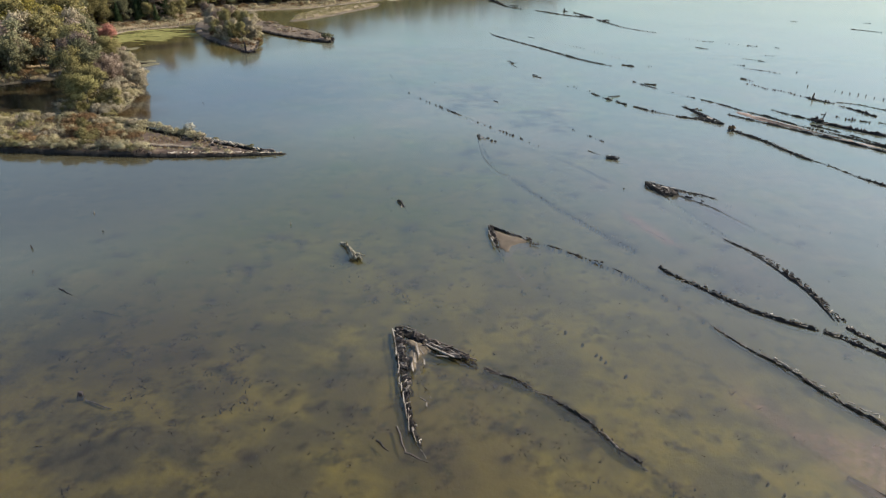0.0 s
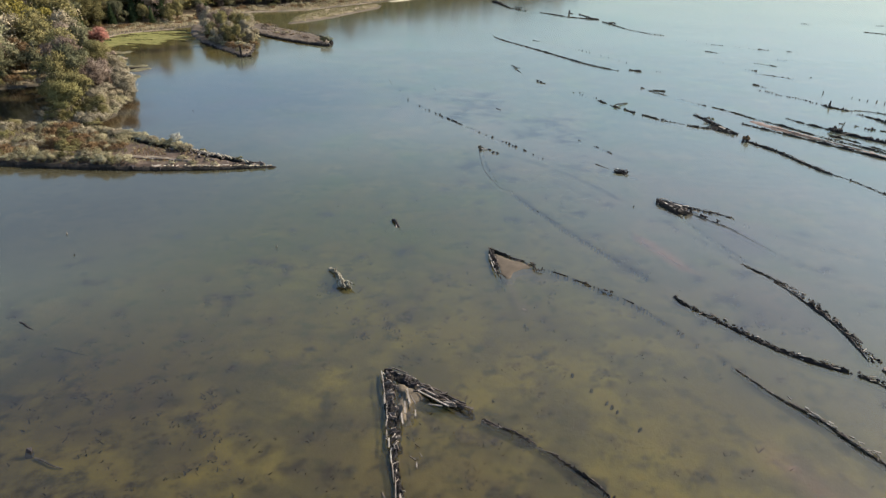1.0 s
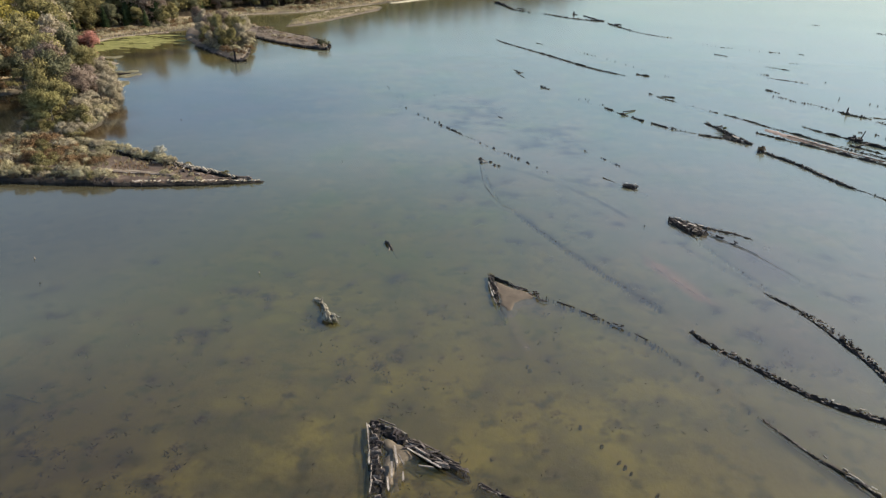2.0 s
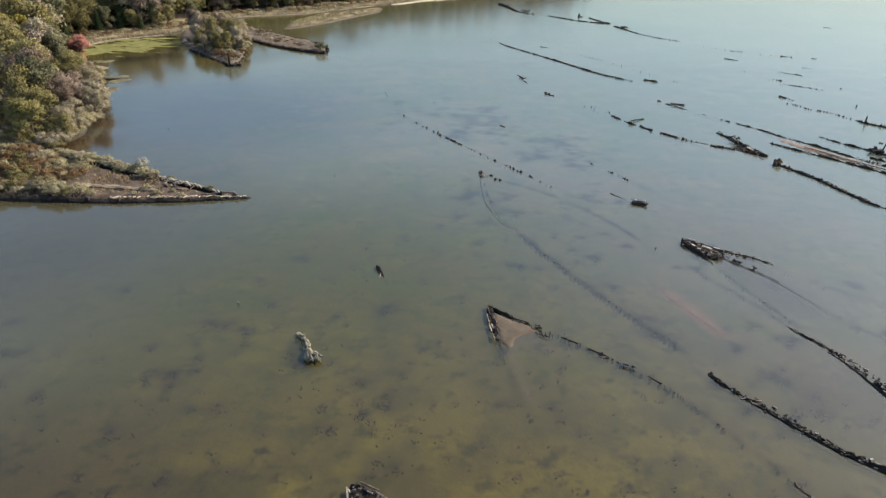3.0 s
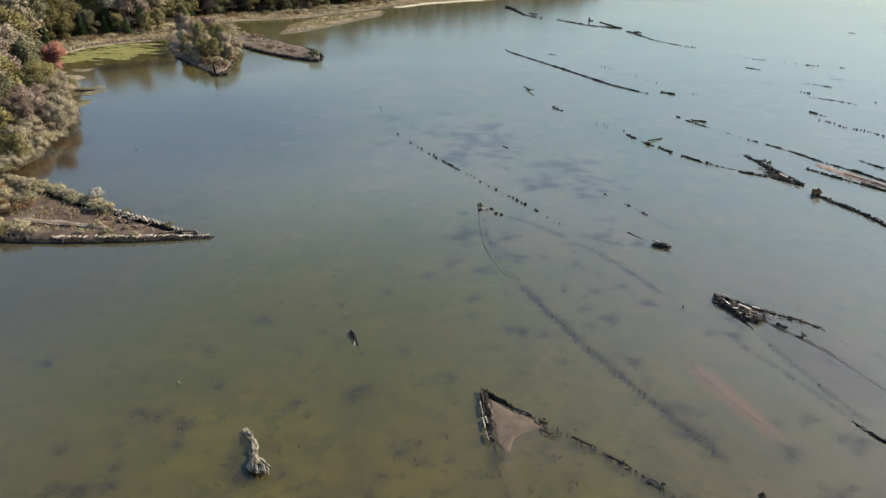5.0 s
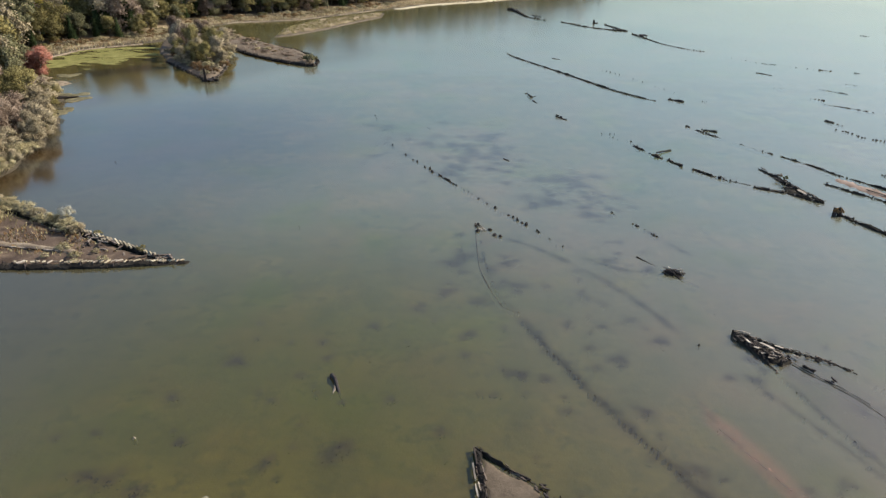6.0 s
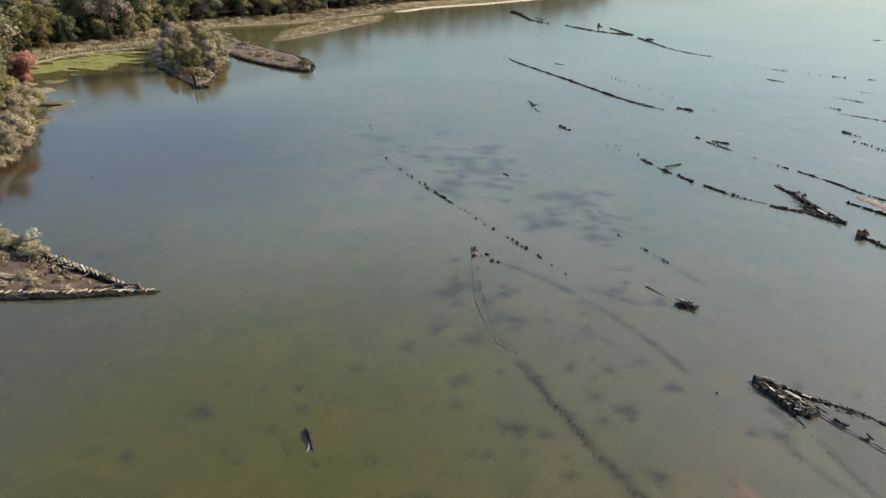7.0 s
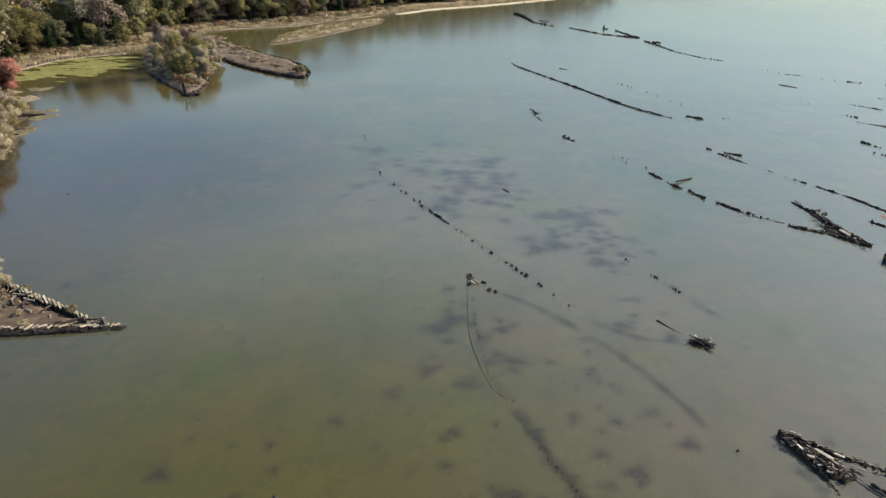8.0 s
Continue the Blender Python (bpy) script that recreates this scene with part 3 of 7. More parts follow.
def ground_height(gx, gy):
    """Lake bed, banks and the wooded rise behind them."""
    o = np.array(MAINLAND, float)
    sd = polygon_distance(gx, gy, o)
    wob = np.sin(gx * 0.31 + 1.3 * np.sin(gy * 0.23)) * 0.7 + np.sin(gy * 0.47 + gx * 0.13) * 0.6
    bed = -0.46 + 0.08 * np.sin(gx * 0.07 + 1.0) * np.sin(gy * 0.05) + 0.05 * np.sin(gx * 0.31 + gy * 0.22) + 0.03 * np.sin(gx * 0.9 - gy * 0.7)
    d = sd + wob
    main = np.where(d < 0, bed * np.clip(-d / 9, 0, 1) ** 0.7 - 0.02, np.minimum(0.5, d * 0.12) + np.clip(d - 6, 0, 130) * 0.045)
    m = polygon_distance(gx, gy, np.array(MARSH, float)) + wob * 0.6
    marsh = np.where(m < 0, bed * np.clip(-m / 4, 0, 1), np.minimum(0.62, m * 0.3))
    q = polygon_distance(gx, gy, np.array([(-112, 208), (-97, 194), (-80, 203), (-66, 193), (-55, 190), (-52, 208), (-42, 207), (-40, 212), (-50, 240), (-66, 262), (-92, 245)], float)) + wob
    shoal = np.where(q > -3, bed + np.clip((q + 3) / 6, 0, 1) * (-0.13 - bed) + 0.03 * np.sin(gx * 0.8) * np.sin(gy * 0.6), bed)
    return np.maximum(np.maximum(main, marsh), shoal)


def spread_lines(low, high, step, far_low, far_high):
    a = list(np.arange(low, high + step, step))
    for sign, end, start in ((-1, far_low, low), (1, far_high, high)):
        d, p = step, start
        while sign * p < sign * end:
            d *= 1.35
            p += sign * d
            a.append(sign * min(sign * p, sign * end))
    return np.array(sorted(set(a)))


def weed_cover(xs, ys):
    """How thick the waterweed grows on the bed: tufts of many sizes, dense in some places."""
    r = np.random.RandomState(31)
    cover = np.zeros((len(ys), len(xs)))
    for cx, cy, sx, sy, n, big in ((-20, 41, 11, 6, 120, 1), (-14, 55, 13, 9, 50, 0.8), (2, 38, 5, 4, 50, 1), (9, 34, 5, 3, 26, 1), (-32, 44, 7, 8, 45, 1), (-16, 33, 10, 4, 70, 1), (3, 147, 5, 7, 60, 1.7), (20, 128, 4, 5, 44, 1.6), (4, 101, 2.2, 4.5, 34, 1.3),
                                   (9, 102, 2.5, 4, 14, 1.1), (17, 87.5, 0.9, 2.0, 12, 1.3), (20.5, 74, 1.0, 1.2, 12, 1.2), (29, 67, 1.3, 1.3, 10, 1.3), (10, 65, 12, 9, 34, 0.9), (18, 92, 7, 6, 20, 1), (-5, 75, 16, 10, 50, 0.9), (31, 62, 4, 4, 14, 1), (-38, 75, 8, 10, 26, 1)):
        for x, y in np.stack([r.normal(cx, sx, n), r.normal(cy, sy, n)], 1):
            rad, squash, deep = r.uniform(0.25, 0.85) * big, r.uniform(0.6, 1.1), r.uniform(0.5, 1.3)
            a, b, c, d = np.searchsorted(xs, (x - 4 * rad, x + 4 * rad)).tolist() + np.searchsorted(ys, (y - 4 * rad, y + 4 * rad)).tolist()
            gx, gy = np.meshgrid(xs[a:b] - x, ys[c:d] - y)
            cover[c:d, a:b] = np.maximum(cover[c:d, a:b], deep * np.exp(-(gx ** 2 + (gy / squash) ** 2) / (1.3 * rad * rad)))
    return cover


def build_ground():
    xs, ys = spread_lines(-150, 110, 1.2, -2900, 2900), spread_lines(8, 350, 1.2, -600, 2900)
    xs = np.unique(np.concatenate([xs[(xs < -46) | (xs > 40)], np.arange(-46, 40.1, 0.7)]))
    ys = np.unique(np.concatenate([ys[(ys < 24) | (ys > 160)], np.arange(24, 160.1, 0.7)]))
    gx, gy = np.meshgrid(xs, ys)
    z = ground_height(gx, gy)
    v = np.stack([gx, gy, z], -1).reshape(-1, 3)
    w, n = len(xs), len(ys)
    i = (np.arange(n - 1)[:, None] * w + np.arange(w - 1)[None]).ravel()
    me = quad_mesh("ground", v, np.stack([i, i + 1, i + 1 + w, i + w], 1), True)
    me.attributes.new("weed", "FLOAT", "POINT").data.foreach_set("value", weed_cover(xs, ys).astype(np.float32).ravel())
    return lone("ground", me, GROUND, "muddy olive lake bed rising to tan grassy wooded banks", "ground", kind="structure")


def quad_mesh(name, v, f, smooth=False):
    """A mesh of quads from arrays, fast."""
    me = bpy.data.meshes.new(name)
    me.vertices.add(len(v))
    me.vertices.foreach_set("co", np.ascontiguousarray(v, np.float32).ravel())
    me.loops.add(len(f) * 4)
    me.loops.foreach_set("vertex_index", np.ascontiguousarray(f, np.int32).ravel())
    me.polygons.add(len(f))
    me.polygons.foreach_set("loop_start", np.arange(0, len(f) * 4, 4, dtype=np.int32))
    me.update(calc_edges=True)
    me.validate()
    if smooth:
        me.shade_smooth()
    return me


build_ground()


def waterweed():
    """Dark weed that grows up nearly to the surface in clumps: loose strands from the bed, and their haze in the silt."""
    r = np.random.RandomState(8)
    strands, patches = [], []
    for cx, cy, sx, sy, n, rad, thick in (
        (2.5, 146, 3.2, 6.5, 70, 1.15, 1.0), (9, 139, 2.2, 4, 22, 0.9, 1.0), (17.5, 129, 2.6, 4.6, 50, 1.1, 1.0), (-12, 152, 2.0, 6, 14, 1.3, 0.7), (22, 122, 1.5, 3, 10, 0.6, 0.9), (2.6, 100.5, 0.9, 3.0, 15, 0.9, 0.9), (2.6, 107, 0.6, 2.5, 7, 0.6, 0.9), (7.4, 103, 1.3, 4, 14, 0.6, 0.8), (17, 87.8, 0.2, 1.0, 5, 0.8, 1.4),
        (14.5, 92, 2.4, 4, 10, 0.45, 0.9), (19.8, 75.6, 0.9, 1.6, 8, 0.75, 1.4), (22.0, 71.5, 0.6, 1.0, 4, 0.6, 1.2), (29, 67, 1.0, 1.0, 6, 0.8, 1.4), (26, 63, 2.5, 2.5, 8, 0.5, 1.3), (32, 62, 2, 3, 10, 0.6, 1.6), (18, 103, 2.0, 2.5, 7, 0.45, 0.9), (13, 98, 2, 3, 6, 0.45, 0.8), (23, 105.5, 0.5, 0.6, 3, 0.6, 1.4), (20, 109, 1.4, 1.6, 6, 0.7, 0.8),
        (2, 84, 11, 9, 60, 0.5, 1.1), (-16, 64, 12, 8, 120, 0.5, 1.2), (4, 39, 9, 6, 190, 0.62, 0.8), (-22, 42, 12, 7, 170, 0.6, 0.75), (14, 34, 9, 5, 110, 0.6, 0.7), (12, 60, 8, 7, 50, 0.5, 1.1), (-35, 58, 8, 9, 40, 0.5, 0.9), (30, 80, 5, 7, 22, 0.5, 1.3), (40, 75, 4, 6, 12, 0.55, 1.0), (0, 58, 8, 5, 40, 0.4, 1.1)):
        patches.append((np.stack([r.normal(cx, sx, n), r.normal(cy, sy, n)], 1), rad, thick))
    taken = []
    for spots, rad, thick in patches:
        for x, y in spots:
            big, high = rad * r.choice([0.45, 0.6, 0.8, 1.0, 1.3, 1.7]) * r.uniform(0.8, 1.2), thick * r.uniform(0.5, 1.3)
            if any((x - a) ** 2 + ((y - b) / 1.3) ** 2 < (0.5 * (big + c)) ** 2 for a, b, c in taken):
                continue
            taken.append((x, y, big))
            DRIFT_LAYER.spot(x, y, big * 0.95, big * 0.75, r.normal(0, 0.5), min(0.95, 0.4 + 0.6 * high), DARK_WEED)
            n = int(14 * big * high)
            strands.append(np.stack([r.normal(x, big * 0.42, n), r.normal(y, big * 0.32, n), np.full(n, -0.5)], 1))
    v, f = grass_blades(np.concatenate(strands), 0.2, r, 0.9)
    lone("waterweed", quad_mesh("waterweed", v, f), STRAND, "dark waterweed in clumps below the surface", "waterweed", kind="stuff")


def flat_sheet(fine):
    """A level sheet in cells that grow towards the horizon."""
    xs, ys = spread_lines(-160, 200, 12, -2890, 2890), spread_lines(0, 360, 12, -590, 2890)
    xs = np.concatenate([xs[xs < fine.xs[0] - 1], fine.xs, xs[xs > fine.xs[-1] + 1]])
    ys = np.concatenate([ys[ys < fine.ys[0] - 1], fine.ys, ys[ys > fine.ys[-1] + 1]])
    gx, gy = np.meshgrid(xs, ys)
    w, n = len(xs), len(ys)
    i = (np.arange(n - 1)[:, None] * w + np.arange(w - 1)[None]).ravel()
    me = quad_mesh("sheet", np.stack([gx, gy, gx * 0], -1).reshape(-1, 3), np.stack([i, i + 1, i + 1 + w, i + w], 1))
    stain = np.zeros((n, w, 4), np.float32)
    a, b = np.searchsorted(xs, fine.xs[0]), np.searchsorted(ys, fine.ys[0])
    stain[b:b + len(fine.ys), a:a + len(fine.xs)] = np.concatenate([fine.rgb, fine.a[..., None]], 2)
    me.attributes.new("stain", "FLOAT_COLOR", "POINT").data.foreach_set("color", stain.ravel())
    return me

# ---- plants: shapes ----


def leaf_quads(centres, sizes, r, flat=0.0):
    """Small leaf sprays as bent quads, turned at random."""
    n = len(centres)
    a = r.normal(size=(n, 3))
    a[:, 2] *= 1 - flat
    a /= np.linalg.norm(a, axis=1)[:, None]
    b = np.cross(a, r.normal(size=(n, 3)))
    b /= np.linalg.norm(b, axis=1)[:, None] + 1e-9
    s = sizes[:, None]
    k = r.uniform(0.55, 1.0, (n, 1))
    v = np.stack([centres - a * s * 0.5, centres + b * s * 0.36 * k, centres + a * s * 0.5, centres - b * s * 0.36 / (0.6 + k * 0.4)], 1)
    return v.reshape(-1, 3), np.arange(n * 4).reshape(-1, 4)


def lobe_points(lobes, n, r, shell=0.62):
    """Points in the outer shell of several lobes (x, y, z, radius, height radius)."""
    w = np.array([l[3] ** 2 for l in lobes])
    pick = r.choice(len(lobes), n, p=w / w.sum())
    l = np.array(lobes)[pick]
    d = r.normal(size=(n, 3))
    d /= np.linalg.norm(d, axis=1)[:, None]
    d[:, 2] = np.where(d[:, 2] < -0.45, -d[:, 2], d[:, 2])
    rad = r.uniform(shell, 1.0, n) ** 0.8 * (1 + 0.18 * r.normal(size=n))
    return l[:, :3] + d * rad[:, None] * np.stack([l[:, 3], l[:, 3], l[:, 4]], 1), d


def tube(path, radii, sides=6):
    v, f = [], []
    for i, (p, rad) in enumerate(zip(path, radii)):
        d = Vector(path[min(i + 1, len(path) - 1)]) - Vector(path[max(i - 1, 0)])
        q = d.to_track_quat("Z", "Y") if d.length > 1e-6 else Euler((0, 0, 0)).to_quaternion()
        for k in range(sides):
            a = 2 * math.pi * k / sides
            v.append(tuple(Vector(p) + q @ Vector((math.cos(a) * rad, math.sin(a) * rad, 0))))
        if i:
            b = i * sides
            f += [(b - sides + k, b - sides + (k + 1) % sides, b + (k + 1) % sides, b + k) for k in range(sides)]
    return v, f


def merge(shapes):
    v, f = [], []
    for sv, sf in shapes:
        k = len(v)
        v += list(sv)
        f += [tuple(i + k for i in q) for q in sf]
    return v, f


def crown_lobes(kind, height, r):
    """Where the foliage masses of a plant sit."""
    if kind == "cedar":
        return [(r.normal(0, 0.15), r.normal(0, 0.15), height * t, height * 0.21 * (1.12 - t) + 0.25, height * 0.11) for t in np.linspace(0.18, 0.95, 8)]
    if kind == "broad":
        n = 13
        out = []
        for i in range(n):
            a, t = r.uniform(0, 6.283), r.uniform(0.2, 0.95)
            reach = height * 0.33 * math.sin(math.pi * min(0.97, t * 0.86)) * r.uniform(0.45, 1.1)
            s = height * r.uniform(0.1, 0.18)
            out.append((math.cos(a) * reach, math.sin(a) * reach, height * t - s * 0.5, s * 1.15, s))
        out.append((0, 0, height * 0.62, height * 0.19, height * 0.24))
        return out
    n = 20
    out = []
    for i in range(n):
        a, d = r.uniform(0, 6.283), height * 0.66 * math.sqrt(r.uniform(0.02, 1))
        s = height * r.uniform(0.12, 0.25)
        out.append((math.cos(a) * d, math.sin(a) * d, max(s * 0.7, height * r.uniform(0.35, 0.8) * (1.05 - 0.5 * d / height)), s, s * 0.9))
    return out


def with_normals(me, way):
    me.attributes.new("out", "FLOAT_VECTOR", "POINT").data.foreach_set("vector", np.ascontiguousarray(way, np.float32).ravel())
    return me


def plant_meshes(kind, height, leaves, size, seed, sparse=1.0):
    r = np.random.RandomState(seed)
    lobes = crown_lobes(kind, height, r)
    c, way = lobe_points(lobes, leaves, r, 0.55 if kind != "cedar" else 0.4)
    c[:, 2] = np.maximum(c[:, 2], 0.12)
    core, inward = lobe_points([(x, y, z, a * 0.62, b * 0.62) for x, y, z, a, b in lobes], leaves // 4, r, 0.2)  # inner leaves, which keep the light out
    core[:, 2] = np.maximum(core[:, 2], 0.12)
    c, way = np.concatenate([c, core]), np.concatenate([way, inward])
    mid = c - (0, 0, height * 0.5)
    way = way + 0.8 * mid / (np.linalg.norm(mid, axis=1)[:, None] + 1e-6)
    way = np.repeat(way / (np.linalg.norm(way, axis=1)[:, None] + 1e-6), 4, axis=0)
    v, f = leaf_quads(c, np.concatenate([size * r.uniform(0.6, 1.35, leaves), size * r.uniform(1.2, 2.0, leaves // 4)]), r)
    crown = with_normals(quad_mesh("crown", v, f), way)
    wood = []
    if kind == "shrub":
        for l in lobes[:8]:
            wood.append(tube([(l[0] * 0.15, l[1] * 0.15, -0.3), (l[0] * 0.6, l[1] * 0.6, l[2] * 0.55), l[:3]], (0.06, 0.045, 0.015), 4))
    else:
        base = height * 0.017 + 0.05
        path = [(r.normal(0, 0.02) * height * t, r.normal(0, 0.02) * height * t, height * 0.92 * t - 0.4 * (t == 0)) for t in np.linspace(0, 1, 7)]
        wood.append(tube(path, [base * (1.25 if t == 0 else 1 - 0.85 * t) for t in np.linspace(0, 1, 7)], 7))
        if kind == "broad":
            for l in lobes[:-1]:
                z0 = max(height * 0.2, l[2] - height * 0.22)
                wood.append(tube([(0, 0, z0), (l[0] * 0.5, l[1] * 0.5, (z0 + l[2]) / 2 + 0.1), l[:3]], (base * 0.45, base * 0.3, base * 0.1), 4))
    return crown, mesh("trunk", *merge(wood)), (v, f, way)


PLANT_SPEC = {
    "broad_a": ("broad", 14, 3400, 0.54, 1), "broad_b": ("broad", 14, 3400, 0.54, 2), "broad_c": ("broad", 13, 3200, 0.52, 3), "broad_d": ("broad", 15, 3400, 0.55, 7),
    "cedar_a": ("cedar", 12, 2600, 0.4, 4), "cedar_b": ("cedar", 11, 2400, 0.4, 5),
    "shrub_a": ("shrub", 3.0, 2300, 0.145, 6), "shrub_b": ("shrub", 3.0, 2300, 0.145, 8), "shrub_c": ("shrub", 3.2, 2300, 0.145, 9),
    "round_a": ("broad", 9, 4600, 0.32, 12), "round_b": ("broad", 9, 4600, 0.32, 13),
}
PLANTS = {k: plant_meshes(*s) for k, s in PLANT_SPEC.items()}
LEAF_WORDS = {"olive": "olive-green", "lime": "yellow-green", "green": "dull green", "dark": "dark green", "grey": "grey-tan", "straw": "straw-coloured", "white": "whitish plumed", "mauve": "bare brown-grey", "yellow": "yellow autumn", "red": "red autumn", "rust": "rust-brown"}


def plant(which, colour, x, y, z, scale, turn, where, tall=1.0):
    kind = PLANT_SPEC[which][0]
    name, cat = ("shrub", "shrub") if kind == "shrub" else ("cedar_tree" if kind == "cedar" else "tree", "tree")
    t = thing(name, f"{LEAF_WORDS[colour]} {'bushy shrub' if cat == 'shrub' else 'conical cedar' if kind == 'cedar' else 'leafy tree'} {where}", cat, f"{cat}s {where}")
    part("foliage" if cat == "shrub" else "crown", PLANTS[which][0], LEAF[colour], t)
    part("stem" if cat == "shrub" else "trunk", PLANTS[which][1], BARK, t)
    t.matrix_world = pose(x, y, z, 0, 0, turn) @ Matrix.Diagonal((scale, scale, scale * tall, 1))
    return t


class Scrub:
    """Low bushes too far off to count: one joined mesh for each colour."""

    def __init__(self):
        self.found = {}

    def add(self, which, colour, x, y, z, scale, turn, tall=1.0):
        v, _, way = PLANTS[which][2]
        n = len(v) // 8
        v, way = v[: n * 4].reshape(-1, 4, 3), way[: n * 4]
        v = ((v - v.mean(1, keepdims=True)) * 1.36 + v.mean(1, keepdims=True)).reshape(-1, 3)
        c, s = math.cos(radians(turn)), math.sin(radians(turn))
        place = np.stack([(v[:, 0] * c - v[:, 1] * s) * scale + x, (v[:, 0] * s + v[:, 1] * c) * scale + y, v[:, 2] * scale * tall + z], 1)
        self.found.setdefault(colour, []).append((place, np.stack([way[:, 0] * c - way[:, 1] * s, way[:, 0] * s + way[:, 1] * c, way[:, 2]], 1)))

    def build(self, where):
        for colour, vs in self.found.items():
            v = np.concatenate([q[0] for q in vs])
            lone("scrub", with_normals(quad_mesh("scrub", v, np.arange(len(v)).reshape(-1, 4)), np.concatenate([q[1] for q in vs])), LEAF[colour], f"{LEAF_WORDS[colour]} low scrub {where}", "scrub", kind="stuff")


def height_at(x, y):
    return float(ground_height(np.array([[x]], float), np.array([[y]], float))[0, 0])


def weighted(r, table):
    return r.choices([k for k, _ in table], [w for _, w in table])[0]


# ---- plants: the woods on the bank ----
FOREST_MIX = [("green", 5.5), ("olive", 4), ("dark", 5.5), ("mauve", 3.5), ("grey", 2.2), ("rust", 0.7), ("yellow", 0.4)]


def woods():
    """Single trees along the banks, and one joined wood behind them."""
    r = random.Random(5)
    near, far = [], []
    y = 139.0
    while y < 470:
        x = -330.0
        row = 4.9 if y < 300 else 5.6
        while x < 190:
            px, py = x + r.uniform(-2.4, 2.4), y + r.uniform(-2.4, 2.4)
            x += row
            if px > -34 + (py - 340) * 1.05 and py > 330 and px > 30 + (py - 380) * 1.2:
                continue
            if abs(px - 4.0) > (py + 8) * 0.74 + 26:
                continue
            near.append((px, py))
        y += row
    pts = np.array(near)
    sd = polygon_distance(pts[:, 0][None], pts[:, 1][None], np.array(MAINLAND, float))[0]
    zs = ground_height(pts[:, 0][None], pts[:, 1][None])[0]
    singles, joined = 0, {}
    order = sorted(range(len(pts)), key=lambda i: sd[i])
    for i in order:
        (px, py), d = pts[i], sd[i]
        bank = 12.0 if py > 262 else 8.0 if py > 200 else 2.0
        if d < bank or (px > -100 and py < 196) or d > 95:
            continue
        colour = weighted(r, FOREST_MIX)
        if -130 < px < -104 and 166 < py < 198:
            colour = r.choice(("yellow", "yellow", "olive"))
        if colour == "dark":
            which = r.choice(("cedar_a", "cedar_b"))
        else:
            which = r.choice(("broad_a", "broad_b", "broad_c", "broad_d"))
        s = r.uniform(0.75, 1.15) * (0.62 if d < bank + 5 else 1.0)
        if singles < 260 and d < 60 and py < 400:
            plant(which, colour, px, py, zs[i] - 0.1, s, r.uniform(0, 360), "in the wood on the bank")
            singles += 1
        else:
            joined.setdefault(colour, []).append((which, px, py, zs[i], s, r.uniform(0, 6.283)))
    for colour, trees in joined.items():
        vs, fs, ws, k = [], [], [], 0
        for which, px, py, z, s, a in trees:
            v, f, way = PLANTS[which][2]
            n = len(f) // 13
            way = way[: n * 4]
            mid = v[: n * 4].reshape(-1, 4, 3).mean(1, keepdims=True)
            v, f = ((v[: n * 4].reshape(-1, 4, 3) - mid) * 2.6 + mid).reshape(-1, 3), f[:n]
            c, n = math.cos(a), math.sin(a)
            vs.append(np.stack([v[:, 0] * c - v[:, 1] * n, v[:, 0] * n + v[:, 1] * c, v[:, 2]], 1) * s * 1.04 + (px, py, z))
            ws.append(np.stack([way[:, 0] * c - way[:, 1] * n, way[:, 0] * n + way[:, 1] * c, way[:, 2]], 1))
            fs.append(f + k)
            k += len(v)
        lone("far_woods", with_normals(quad_mesh("far_woods", np.concatenate(vs), np.concatenate(fs)), np.concatenate(ws)), LEAF[colour], f"{LEAF_WORDS[colour]} crowns of the distant wood on the rise", "woods", kind="stuff")


woods()


